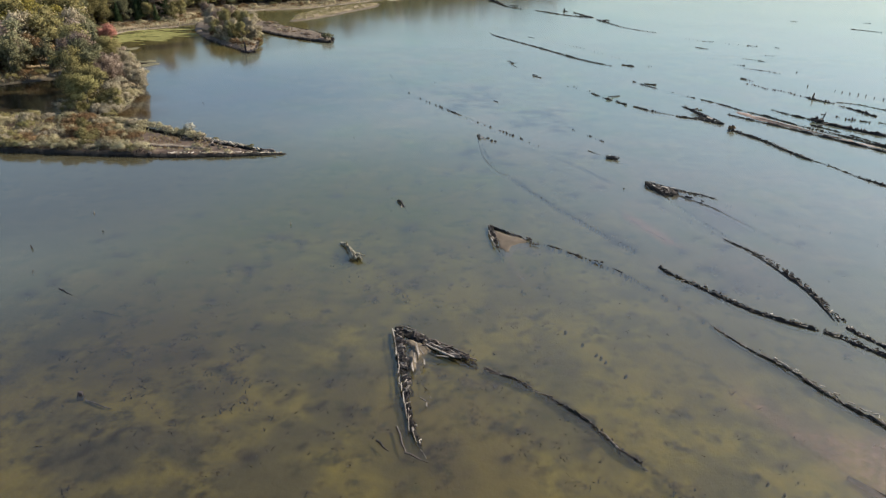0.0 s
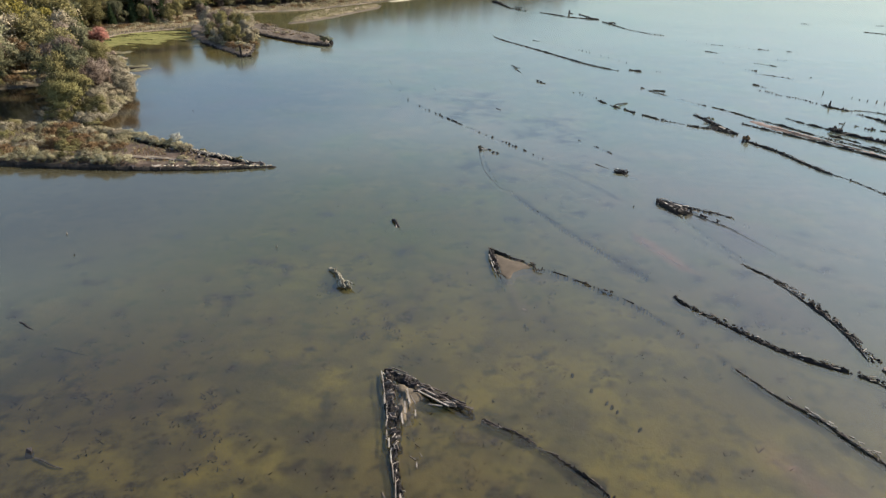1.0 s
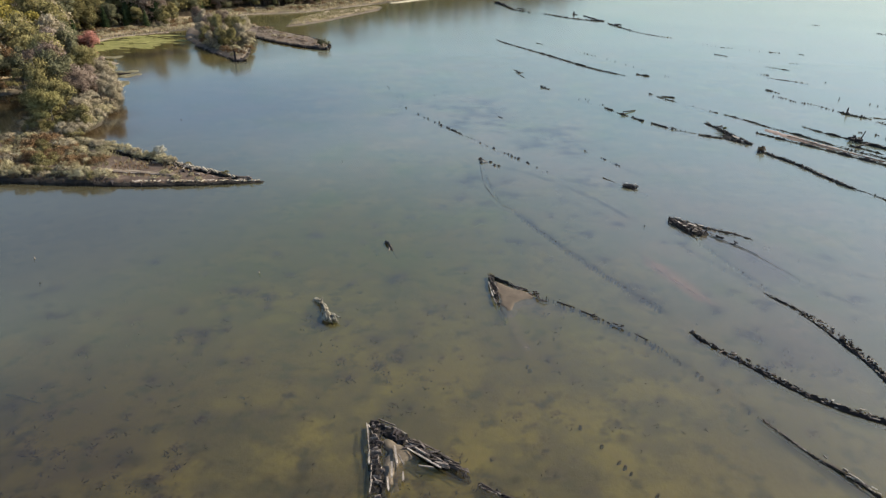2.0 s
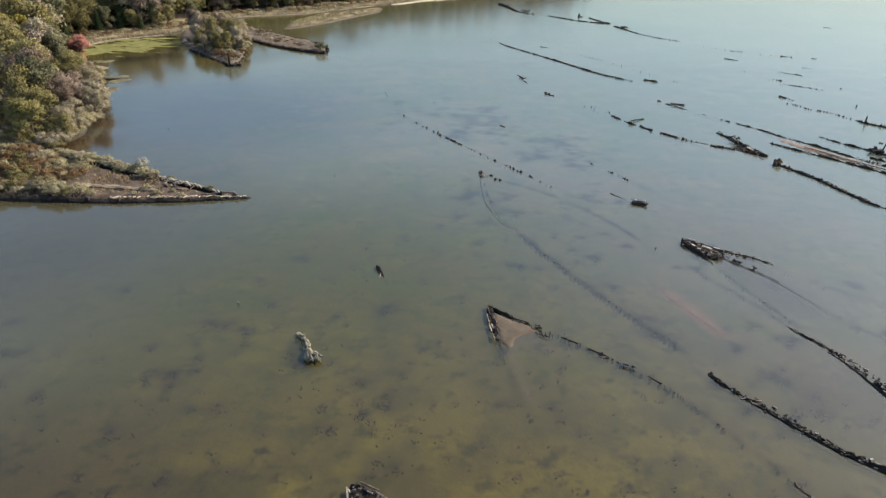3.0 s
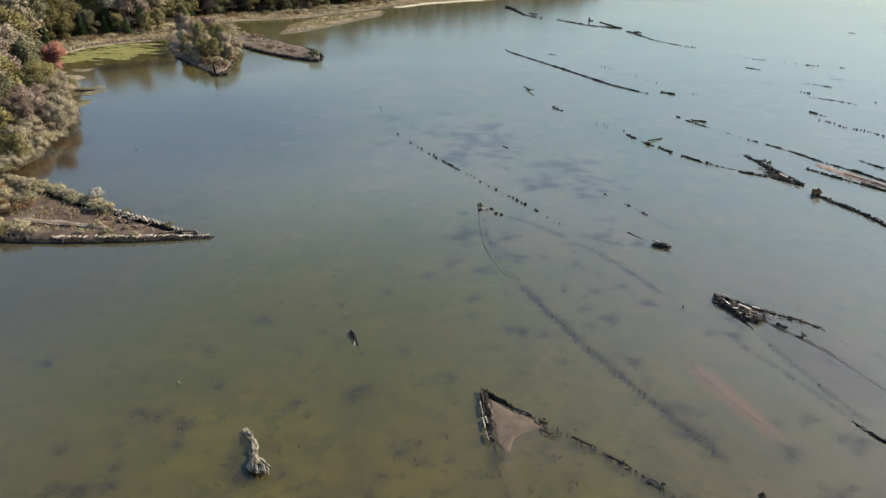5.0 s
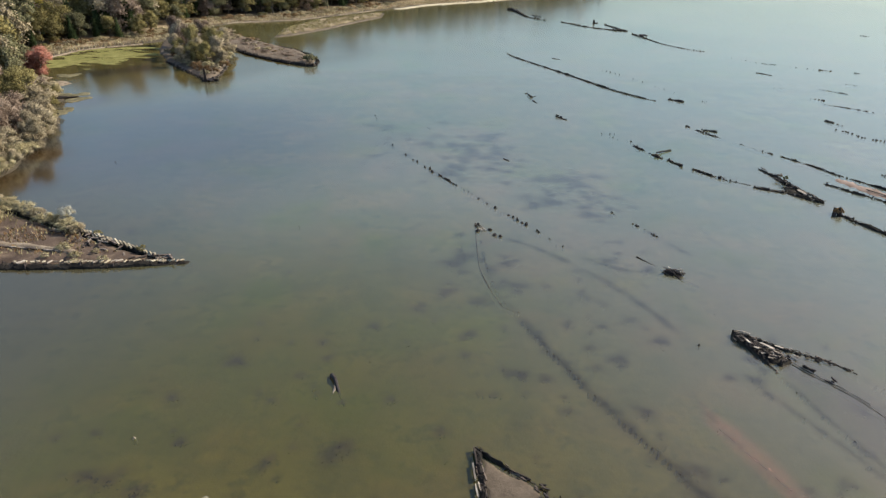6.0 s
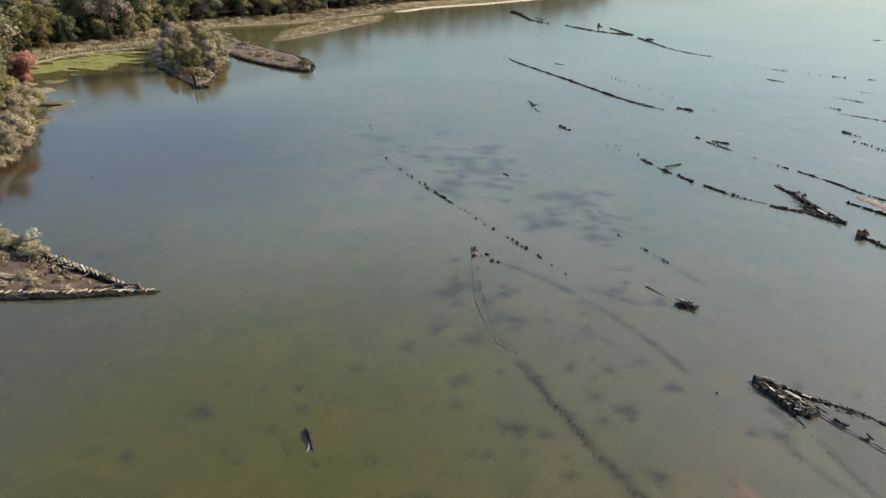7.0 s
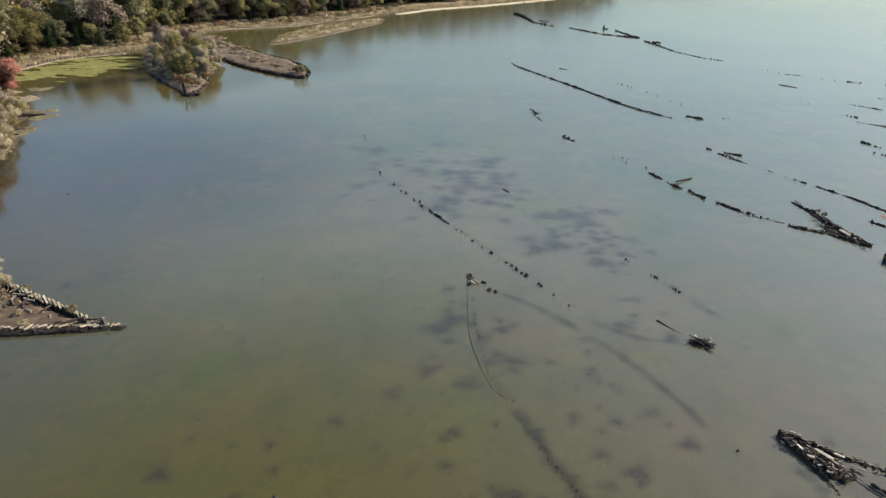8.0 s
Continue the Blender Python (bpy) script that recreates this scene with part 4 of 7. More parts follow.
def peninsula():
    """Trees and tall shrubs on the tongue of land between the inlet and the bay."""
    r = random.Random(8)
    for which, colour, x, y, s, tall in (
        ("round_a", "lime", -69.5, 123.0, 0.86, 0.95), ("round_b", "olive", -66, 125, 0.62, 0.9), ("round_b", "grey", -68.5, 133, 0.62, 0.95), ("round_a", "mauve", -73.5, 138, 0.78, 1.0),
        ("round_a", "grey", -69.5, 142, 0.55, 1.0), ("round_b", "mauve", -75.5, 147, 0.8, 1.0), ("round_a", "grey", -73, 150.5, 0.6, 0.95), ("round_b", "olive", -76.5, 132, 1.15, 1.1),
        ("round_a", "mauve", -79.5, 140, 1.2, 1.1), ("round_b", "grey", -78, 156, 0.75, 1.0), ("round_a", "olive", -84, 149, 1.25, 1.1), ("round_b", "lime", -82.0, 146.5, 0.8, 1.0),
        ("round_a", "olive", -83, 162, 0.85, 1.0), ("round_b", "mauve", -84.5, 166, 0.7, 1.0), ("broad_b", "olive", -88, 158, 0.6, 1.0), ("cedar_a", "green", -91, 170, 0.75, 1.0), ("cedar_b", "green", -100, 182, 1.0, 1.0),
        ("round_b", "mauve", -91, 173, 0.45, 1.0), ("broad_c", "olive", -92, 163, 0.65, 1.0), ("broad_c", "green", -98, 180, 0.7, 1.0), ("broad_d", "mauve", -97, 170, 0.7, 1.0), ("broad_b", "rust", -100, 160, 0.62, 1.0),
        ("round_a", "olive", -70.5, 129, 0.8, 1.0), ("round_b", "olive", -74.5, 128.5, 0.85, 1.0), ("round_a", "green", -75.5, 136.5, 1.1, 1.1), ("round_b", "grey", -67.2, 128.5, 0.6, 1.0), ("round_b", "grey", -71, 146, 0.7, 1.0), ("round_a", "grey", -67, 138, 0.6, 1.0), ("round_b", "mauve", -74.8, 142.5, 0.9, 1.0), ("round_a", "olive", -81.5, 155, 0.9, 1.0), ("round_a", "grey", -80.2, 160, 0.6, 0.95),
        ("round_b", "olive", -86, 166, 0.9, 1.0), ("round_a", "grey", -89.0, 174, 0.38, 0.95), ("broad_c", "green", -104, 186, 0.75, 1.0), ("broad_a", "olive", -104, 172, 0.8, 1.0), ("broad_b", "green", -106, 164, 0.8, 1.0), ("broad_d", "mauve", -110, 178, 0.85, 1.0),
        ("broad_a", "yellow", -117, 182, 0.95, 1.0), ("broad_c", "yellow", -122, 187, 1.0, 1.0), ("broad_b", "yellow", -112, 191, 0.7, 1.0), ("broad_a", "olive", -88, 151.5, 0.55, 1.0), ("broad_b", "green", -96, 157, 0.6, 1.0),
        ("round_a", "red", -97.6, 189.4, 0.84, 0.92), ("round_b", "red", -100.6, 190.6, 0.8, 0.88),
    ):
        plant(which, colour, x, y, max(0.0, height_at(x, y)) - 0.1, s, r.uniform(0, 360), "on the tongue of land", tall)
    edge = smooth_line([(-75.5, 124.8, 0), (-68, 120.3, 0), (-64.6, 122.6, 0), (-66.0, 130, 0), (-69.6, 143, 0), (-74.2, 153, 0), (-77.8, 158.6, 0), (-81.6, 164.6, 0), (-83.4, 170, 0), (-88, 176.6, 0), (-93, 181.4, 0)], 1.5)
    for x, y, _, _ in edge:
        x, y = x + r.uniform(-1.0, 0.3), y + r.uniform(-0.6, 0.9)
        plant(r.choice(("shrub_a", "shrub_b", "shrub_c")), weighted(r, [("grey", 6), ("straw", 3), ("olive", 1.5), ("mauve", 0.5)]), x, y, max(0.0, height_at(x, y)) - 0.05, r.uniform(0.55, 1.05), r.uniform(0, 360), "along the water's edge", r.uniform(0.8, 1.2))
    for x, y, _, _ in smooth_line([(-118, 143.5, 0), (-101, 146.5, 0), (-95, 153.5, 0)], 3.2):
        plant(r.choice(("shrub_a", "shrub_b")), weighted(r, [("rust", 4), ("olive", 3), ("straw", 2)]), x, y, height_at(x, y), r.uniform(0.6, 1.0), r.uniform(0, 360), "on the bank of the inlet")
    shore = Scrub()
    for x, y, _, _ in smooth_line([(-114, 214, 0), (-113, 226, 0), (-107, 234, 0), (-98, 243, 0), (-94, 264, 0), (-92, 285, 0), (-78, 296, 0), (-66, 304, 0), (-55, 321, 0), (-38, 346, 0)], 0.9):
        x, y = x + r.uniform(-6.0, 1.0), y + r.uniform(-1, 8)
        shore.add(r.choice(("shrub_a", "shrub_b", "shrub_c")), weighted(r, [("straw", 4), ("rust", 3), ("grey", 2), ("olive", 1)]), x, y, height_at(x, y) - 0.05, r.uniform(0.35, 0.8), r.uniform(0, 360), 0.8)
    shore.build("on the grassy shore")


peninsula()


def grass_blades(spots, height, r, lean=0.35):
    """Tufts of dry grass: thin upright blades."""
    n = len(spots)
    a = r.uniform(0, 6.283, n)
    h = height * r.uniform(0.5, 1.3, n)
    w = 0.07 * r.uniform(0.6, 1.5, n)
    d = np.stack([np.cos(a), np.sin(a), np.zeros(n)], 1)
    tip = r.normal(0, lean, (n, 3)) * h[:, None]
    tip[:, 2] = h
    v = np.stack([spots - d * w[:, None], spots + d * w[:, None], spots + tip + d * w[:, None] * 0.3, spots + tip - d * w[:, None] * 0.3], 1)
    return v.reshape(-1, 3), np.arange(n * 4).reshape(-1, 4)


def grass_on(name, outline_points, n, height, colour, label, inset=0.4, deep=14.0, floor=-0.1):
    r = np.random.RandomState(n)
    o = np.array(outline_points, float)
    lo, hi = np.maximum(o.min(0), (-150, 90)), np.minimum(o.max(0), (60, 430))
    p = r.uniform(lo, hi, (n * 12, 2))
    sd = polygon_distance(p[:, 0], p[:, 1], o)
    p = p[(sd > inset) & (sd < deep)]
    clump = np.array([noise.noise((x * 0.35, y * 0.35, 2.0)) for x, y in p]) if len(p) else np.zeros(0)
    p = p[clump > -0.12][:n]
    z = ground_height(p[:, 0], p[:, 1])
    v, f = grass_blades(np.stack([p[:, 0], p[:, 1], np.maximum(z, floor)], 1), height, r)
    lone(name, with_normals(quad_mesh(name, v, f), np.tile((0.0, 0.0, 1.6), (len(v), 1))), LEAF[colour], label, "grass", kind="stuff")


grass_on("bank_grass", MAINLAND, 16000, 0.8, "straw", "dry straw-coloured grass along the wooded bank", 0.6, 11.0)
grass_on("bank_grass", MAINLAND, 9000, 0.7, "rust", "rust-brown dead grass along the wooded bank", 1.0, 9.0)
grass_on("marsh_grass", MARSH, 1500, 0.4, "straw", "straw-coloured marsh grass on the low spit", 0.3, 9.0)
grass_on("marsh_grass", MARSH, 2600, 0.45, "olive", "olive marsh grass on the low spit", 0.6, 9.0)


def algae_mat():
    """Floating green algae in the sheltered corner: many ragged pads."""
    r = random.Random(21)
    o = np.array([(-110, 209), (-108.5, 222), (-104, 229), (-95, 237.5), (-89, 229), (-84, 217), (-84, 211), (-91, 205), (-93, 199.5), (-100, 200), (-106, 205)], float)
    v, f = [], []
    made = 0
    while made < 8000:
        x, y = r.uniform(-111, -80), r.uniform(196, 238)
        d = float(polygon_distance(np.array([x]), np.array([y]), o)[0])
        if d < -4 or noise.noise((x * 0.11, y * 0.3, 4.0)) + 0.6 * noise.noise((x * 0.3, y * 0.9, 1.0)) < 0.3 - min(0.62, d * 0.1):
            continue
        made += 1
        k, n, s = len(v), 8, r.uniform(0.08, 0.42)
        z = 0.012 + r.uniform(0, 0.012)
        for i in range(n):
            a = 6.283 * i / n
            q = s * r.uniform(0.55, 1.1)
            v.append((x + math.cos(a) * q * 1.7, y + math.sin(a) * q, z))
        f.append(tuple(range(k, k + n)))
    lone("algae_mat", mesh("algae_mat", v, f), ALGAE, "patchy yellow-green algae floating in the sheltered corner", "algae", kind="stuff")


algae_mat()

waterweed()

# ---- the sunken ships ----
SHIP = "sunken ships"


def ship(label):
    return thing("shipwreck", label, "shipwreck", SHIP)


def ship_near():
    """The bow nearest to the first view: two double-planked sides and a wedge of deck."""
    s = ship("weathered wooden bow of a sunken ship with exposed frames")
    hull_side(s, [(-4.6, 52.1, 0.45), (-3.7, 46.8, 0.42), (-3.1, 42.8, 0.36)], 1.1, 0.42, 0.92, (0.14, 0.9), 0.12, 8, 0.0, 1.0, wood=WOOD, seed=1, strake_wood=PALE_WOOD, drop=0.28, chips=5, bulk=0.92)
    hull_side(s, [(-3.25, 42.9, 0.34), (-2.5, 39.4, 0.24), (-1.8, 37.4, 0.12), (-1.2, 36.2, -0.3)], 0.62, 0.5, 0.8, (0.15, 0.55), 0.14, 10, 0.0, 1.0, wood=WET_WOOD, seed=101, strake_wood=PALE_WOOD, drop=0.2, chips=5, bulk=0.92)
    hull_side(s, [(-4.6, 52.1, 0.45), (-1.6, 50.1, 0.4), (2.0, 47.6, 0.25), (2.7, 47.0, -0.15)], 0.95, 0.6, 0.9, (0.2, 0.9), 0.15, 9, 0.8, 0.4, wood=WET_WOOD, seed=2, strake_wood=WOOD, drop=0.25, chips=5, bulk=0.95)
    hull_side(s, [(3.3, 46.5, 0.1), (5.5, 45.3, 0.1), (7.2, 44.1, 0.02)], 0.4, 0.4, 0.8, (0.3, 0.3), 0.14, 16, 0.7, 0.5, core=True, chips=6, wood=WET_WOOD, seed=3, strake_wood=WOOD)
    hull_side(s, [(7.3, 44.0, 0.03), (8.8, 42.6, 0.05), (9.6, 41.8, 0.12), (11.4, 39.7, 0.15), (12.7, 37.5, 0.13), (13.9, 36.2, 0.06), (14.3, 35.5, -0.1)], 0.26, 0.45, 0.8, (0.16, 0.36), 0.22, 16, 0.5, 0.3, wood=WET_WOOD, seed=103, strake_wood=WOOD, chips=5)
    hull_side(s, [(14.4, 35.3, 0.04), (15.7, 33.4, 0.06), (17.0, 32.0, 0.0), (20.0, 27.0, 0.0)], 0.3, 0.7, 0.6, (0.2, 0.36), 0.14, 16, core=False, wood=WET_WOOD, seed=104)
    sunken_side(s, [(-1.3, 37.2), (-0.4, 35.2), (1.2, 32.8), (4.0, 28.2)], 0.6, seed=4)
    sunken_side(s, [(2.4, 47.5), (5.5, 45.2), (9.0, 42.4), (12.6, 37.9), (15.5, 33.6), (20.0, 26.8)], 0.55, seed=5, gaps=0.35, thick=1.4, ribs=0.2)
    part("deck_silt", mud_sheet([(-4.0, 51.0), (-3.2, 46.4), (-2.6, 46.2), (-2.2, 48.2), (-1.3, 48.8), (-2.0, 49.9)], 0.2, 0.22, 0.1), BOW_TAN, s, "brown silt held in the bow")
    for x, y, a, ln, w in ((-2.75, 47.2, -84, 1.7, 0.22), (-2.6, 48.6, -78, 2.0, 0.24), (-2.85, 45.9, -80, 1.4, 0.2), (-2.2, 48.2, -66, 1.3, 0.2), (-1.0, 48.7, -35, 2.4, 0.17), (0.1, 47.9, -36, 1.6, 0.16), (-1.9, 46.6, -84, 1.0, 0.2), (-0.4, 47.6, -6, 1.3, 0.16), (-1.5, 49.6, -40, 1.5, 0.18)):
        part("deck_plank", PLANK_MESHES[rng.randrange(9)], PALE_WOOD, s).matrix_local = box_pose(x, y, 0.38, a, ln * 0.85, w * 0.72, 0.09, 0, rng.uniform(-3, 3))
    scatter_planks(s, 30, (0.3, 48.6), (1.4, 0.25), -34, WOOD, (1.0, 0.13, 0.1), 0.32, 24, 6)
    scatter_planks(s, 7, (-1.7, 43.0), (1.8, 0.3), -75, WOOD, (0.6, 0.09, 0.08), -0.05, 40, 7)
    s.location = (0.05, -0.45, 0)


def ship_second():
    s = ship("low dark bow of a sunken wooden ship holding reddish silt")
    port = [(4.9, 75.6, 0.5), (5.2, 73.1, 0.42), (5.5, 70.4, 0.25), (6.0, 67.6, -0.1)]
    hull_side(s, port, 0.62, 0.5, 0.9, (0.16, 0.6), 0.16, 8, 0.15, 0.7, wood=WET_WOOD, seed=11, strake_wood=WOOD, drop=0.2)
    for x, y, a, ln in ((4.75, 73.3, -82, 1.5), (4.95, 71.6, -80, 1.1), (5.2, 70.2, -78, 1.0)):
        part("strake", PLANK_MESHES[rng.randrange(9)], PALE_WOOD, s, "bleached outer plank").matrix_local = box_pose(x, y, 0.2, a, ln, 0.13, 0.16, 12, 0)
    hull_side(s, [(4.9, 75.6, 0.45), (7.2, 73.9, 0.2), (8.9, 72.7, 0.1)], 0.34, 0.5, 0.85, (0.2, 0.4), 0.16, 8, 0.5, 0.3, wood=WET_WOOD, seed=12, strake_wood=WOOD)
    hull_side(s, [(9.2, 72.5, 0.14), (11.6, 70.8, 0.07), (14.0, 69.0, 0.06), (15.3, 67.9, 0.1), (17.2, 66.2, 0.06), (19.9, 63.4, 0.04), (21.2, 61.2, -0.05)], 0.22, 0.28, 0.85, (0.22, 0.2), 0.07, 10, 0.3, 0.0, core=False, wood=WET_WOOD, seed=15, strake_wood=WET_WOOD)
    for x, y, n, ln in ((9.8, 72.0, 4, 0.4), (14.5, 68.5, 3, 0.4), (17.2, 66.2, 5, 0.4)):
        scatter_planks(s, n, (x, y), (0.6, 0.12), -40, WET_WOOD, (ln, 0.1, 0.1), 0.14, 40, int(x * 10))
    sunken_side(s, [(9.5, 71.9), (12.6, 69.9), (15.2, 67.7), (18.2, 64.9), (21.2, 61.2), (23.0, 58.0), (25.3, 54.4)], 0.58, seed=16, gaps=0.3, ribs=0.3, thick=1.3)
    hull_side(s, [(25.2, 54.4, 0.02), (25.9, 52.9, 0.08), (27.8, 49.7, 0.1), (28.6, 48.9, 0.18), (29.8, 47.2, 0.24), (31.2, 44.4, 0.26), (32.5, 42.3, 0.22), (34.0, 40.4, 0.2), (36.5, 35.3, 0.2)], 0.26, 0.45, 0.8, (0.15, 0.45), 0.14, 12, 0.3, 0.3, wood=WET_WOOD, grey=0.5, bulk=0.6, seed=13, chips=9, strake_wood=WOOD)
    sunken_side(s, [(25.5, 52.6), (27.5, 49.0), (30.2, 45.2), (33.6, 39.8), (36.2, 35.0)], 0.55, seed=17)
    sunken_side(s, [(6.0, 67.4), (6.6, 64.4), (7.6, 60.0), (9.0, 56.2), (12.7, 49.9), (15.3, 45.9), (17.1, 43.2), (19.9, 38.2), (23.0, 33.4), (26.0, 28.8)], 0.5, seed=14, gaps=0.6, ribs=0.2, thick=1.1)
    sunken_side(s, [(6.3, 69.4), (6.9, 66.6), (7.4, 64.0), (8.2, 60.8)], 0.55, TAN_SILT, seed=18)
    part("deck_silt", mud_sheet([(5.3, 74.8), (5.8, 70.4), (6.3, 68.6), (6.8, 69.0), (7.3, 70.6), (9.0, 71.6), (7.9, 73.0)], 0.07, 0.2, 0.03, 0.8), BOW_SILT, s, "reddish-brown silt lying in the bow")
    DRIFT_LAYER.patch([(6.6, 69.8), (8.6, 67.0), (13.0, 68.6), (9.8, 71.6), (7.6, 71.0)], 1.6, 0.5, SOFT_MUD)
    DRIFT_LAYER.patch([(5.3, 74.8), (5.8, 69.0), (7.2, 67.8), (8.4, 69.6), (10.4, 70.8), (8.0, 73.2)], 0.9, 0.5, TAN_SILT)
    scatter_planks(s, 8, (7.8, 73.3), (1.2, 0.15), -37, WOOD, (0.6, 0.1, 0.08), 0.16, 20, 8)
    scatter_planks(s, 5, (10.0, 70.8), (0.6, 0.3), -40, WET_WOOD, (0.7, 0.12, 0.08), 0.1, 30, 9)
    scatter_planks(s, 26, (31.0, 45.2), (3.6, 0.1), -57, PALE_WOOD, (0.5, 0.07, 0.07), 0.22, 24, 10)


def ship_third():
    s = ship("high broken bow of a sunken ship heaped with bleached planks")
    port = [(28.5, 92.7, 0.75), (29.1, 90.9, 0.6), (29.8, 89.2, 0.4), (30.4, 87.1, 0.1), (31.1, 84.4, 0.06), (31.6, 82.3, 0.04), (32.2, 80.6, 0.03), (33.2, 78.0, -0.1)]
    hull_side(s, port[:4], 0.5, 0.5, 0.8, (0.16, 0.4), 0.14, 10, 0.3, 0.3, wood=WET_WOOD, grey=0.3, seed=21, strake_wood=WOOD)
    hull_side(s, port[3:], 0.3, 0.9, 0.7, (0.2, 0.34), 0.14, 14, core=False, wood=WET_WOOD, seed=28)
    sunken_side(s, [(30.6, 86.6), (31.4, 83.6), (32.5, 80.0), (33.5, 77.2), (34.6, 74.0)], 0.46, seed=29, gaps=0.35, thick=1.3, ribs=0.5)
    sunken_side(s, [(28.0, 85.0), (29.3, 82.6), (30.5, 80.6), (32.3, 77.2), (33.6, 73.9)], 0.46, seed=30, gaps=0.35, ribs=0.3, thick=1.2)
    hull_side(s, [(33.5, 74.1, 0.12), (34.3, 72.7, 0.2), (35.5, 70.8, 0.22), (36.1, 69.4, 0.25)], 0.36, 0.6, 0.9, (0.3, 0.4), 0.2, 10, wood=WET_WOOD, seed=31)
    thick_side(s, [(35.6, 70.4, 0.16), (36.5, 68.3, 0.28), (37.3, 65.0, 0.42), (38.0, 62.2, 0.45), (38.2, 58.6, 0.42), (38.1, 55.6, 0.34)], 0.85, 22, 0.3)
    star = [(28.5, 92.7, 0.75), (30.4, 91.6, 0.55), (32.4, 90.5, 0.26), (33.8, 89.9, 0.14), (35.5, 89.0, 0.08), (36.6, 88.0, 0.05), (37.2, 86.9, 0.0)]
    hull_side(s, star, 0.28, 0.5, 0.8, (0.14, 0.3), 0.12, 18, 0.1, 0.05, wood=WET_WOOD, grey=0.4, seed=23, chips=6, strake_wood=WOOD)
    scatter_planks(s, 40, (34.8, 89.2), (1.9, 0.25), -30, WET_WOOD, (0.3, 0.08, 0.07), 0.06, 60, 26)
    scatter_planks(s, 16, (34.2, 89.6), (1.6, 0.2), -30, WOOD, (0.3, 0.07, 0.06), 0.1, 60, 37)
    sunken_side(s, [(35.5, 88.8), (37.6, 86.4), (40.4, 83.0), (44.5, 79.9), (48.8, 77.0), (56.0, 69.8)], 0.6, seed=24, gaps=0.6, ribs=0.12)
    keel = [(31.4, 89.4, 0.24), (33.3, 86.8, 0.14), (34.8, 85.0, 0.1), (36.0, 83.1, 0.08), (39.4, 75.6, 0.02), (44.1, 69.6, -0.02), (47.9, 65.0, -0.05), (53, 58.5, -0.1)]
    ridge(s, [(x, y, 0.02 + h * 0.3) for x, y, h in keel[:4] + [(38.6, 77.3, -0.1)]], 0.14, RIB_WOOD, "keelson_plank", "thin pale keelson plank awash", drop=0.0, rough=0.03)
    ridge(s, [(x, y, 0.02 + h * 0.2) for x, y, h in beside(keel, 0.34)[:4]], 0.1, PALE_WOOD, "keelson_plank", "thin pale keelson plank awash", drop=0.0, rough=0.03)
    scatter_planks(s, 12, (34.0, 86.6), (1.1, 0.1), -52, WET_WOOD, (0.5, 0.1, 0.1), 0.14, 14, 33)
    sunken_side(s, [(33.0, 87.2), (36.2, 82.6), (39.5, 75.6), (44.1, 69.6), (53, 58.6)], 0.36, seed=34, gaps=0.3, thick=0.9)
    DRIFT_LAYER.patch([(29.3, 91.2), (30.6, 87.4), (31.6, 82.4), (33.4, 77.0), (37.0, 76.0), (38.6, 80.0), (37.4, 84.8), (35.8, 87.8), (32.5, 90.2)], 1.3, 0.62, SOFT_MUD)
    part("deck_silt", mud_sheet([(29.0, 91.6), (30.2, 88.8), (31.0, 87.9), (32.2, 88.7), (31.4, 90.3)], 0.2, 0.2, 0.1, 0.9), WRACK, s, "dark mud under the heap")
    for n, wood, size in ((70, WET_WOOD, (0.4, 0.1, 0.08)), (150, WOOD, (0.36, 0.1, 0.05)), (80, PALE_WOOD, (0.3, 0.09, 0.05))):
        scatter_planks(s, n, (30.2, 90.3), (1.5, 0.42), -52, wood, size, 0.36, 50, 25 + len(wood.name))
    for x, y, z, a, ln, w in ((30.6, 90.2, 0.78, -60, 1.9, 0.3), (31.7, 90.3, 0.66, -38, 0.95, 0.26), (29.6, 90.0, 0.7, -30, 0.6, 0.22), (30.4, 88.7, 0.55, -10, 0.6, 0.2), (29.4, 92.2, 0.82, -44, 1.0, 0.16), (29.2, 90.9, 0.72, -70, 0.8, 0.18), (32.9, 89.3, 0.4, -50, 0.7, 0.2), (30.0, 89.3, 0.6, 5, 0.55, 0.2), (31.2, 89.5, 0.6, -55, 0.8, 0.2)):
        part("deck_plank", PLANK_MESHES[rng.randrange(9)], PALE_WOOD, s).matrix_local = box_pose(x, y, z - 0.2, a, ln * 0.75, w, 0.06, rng.uniform(-8, 8), rng.uniform(-8, 8))


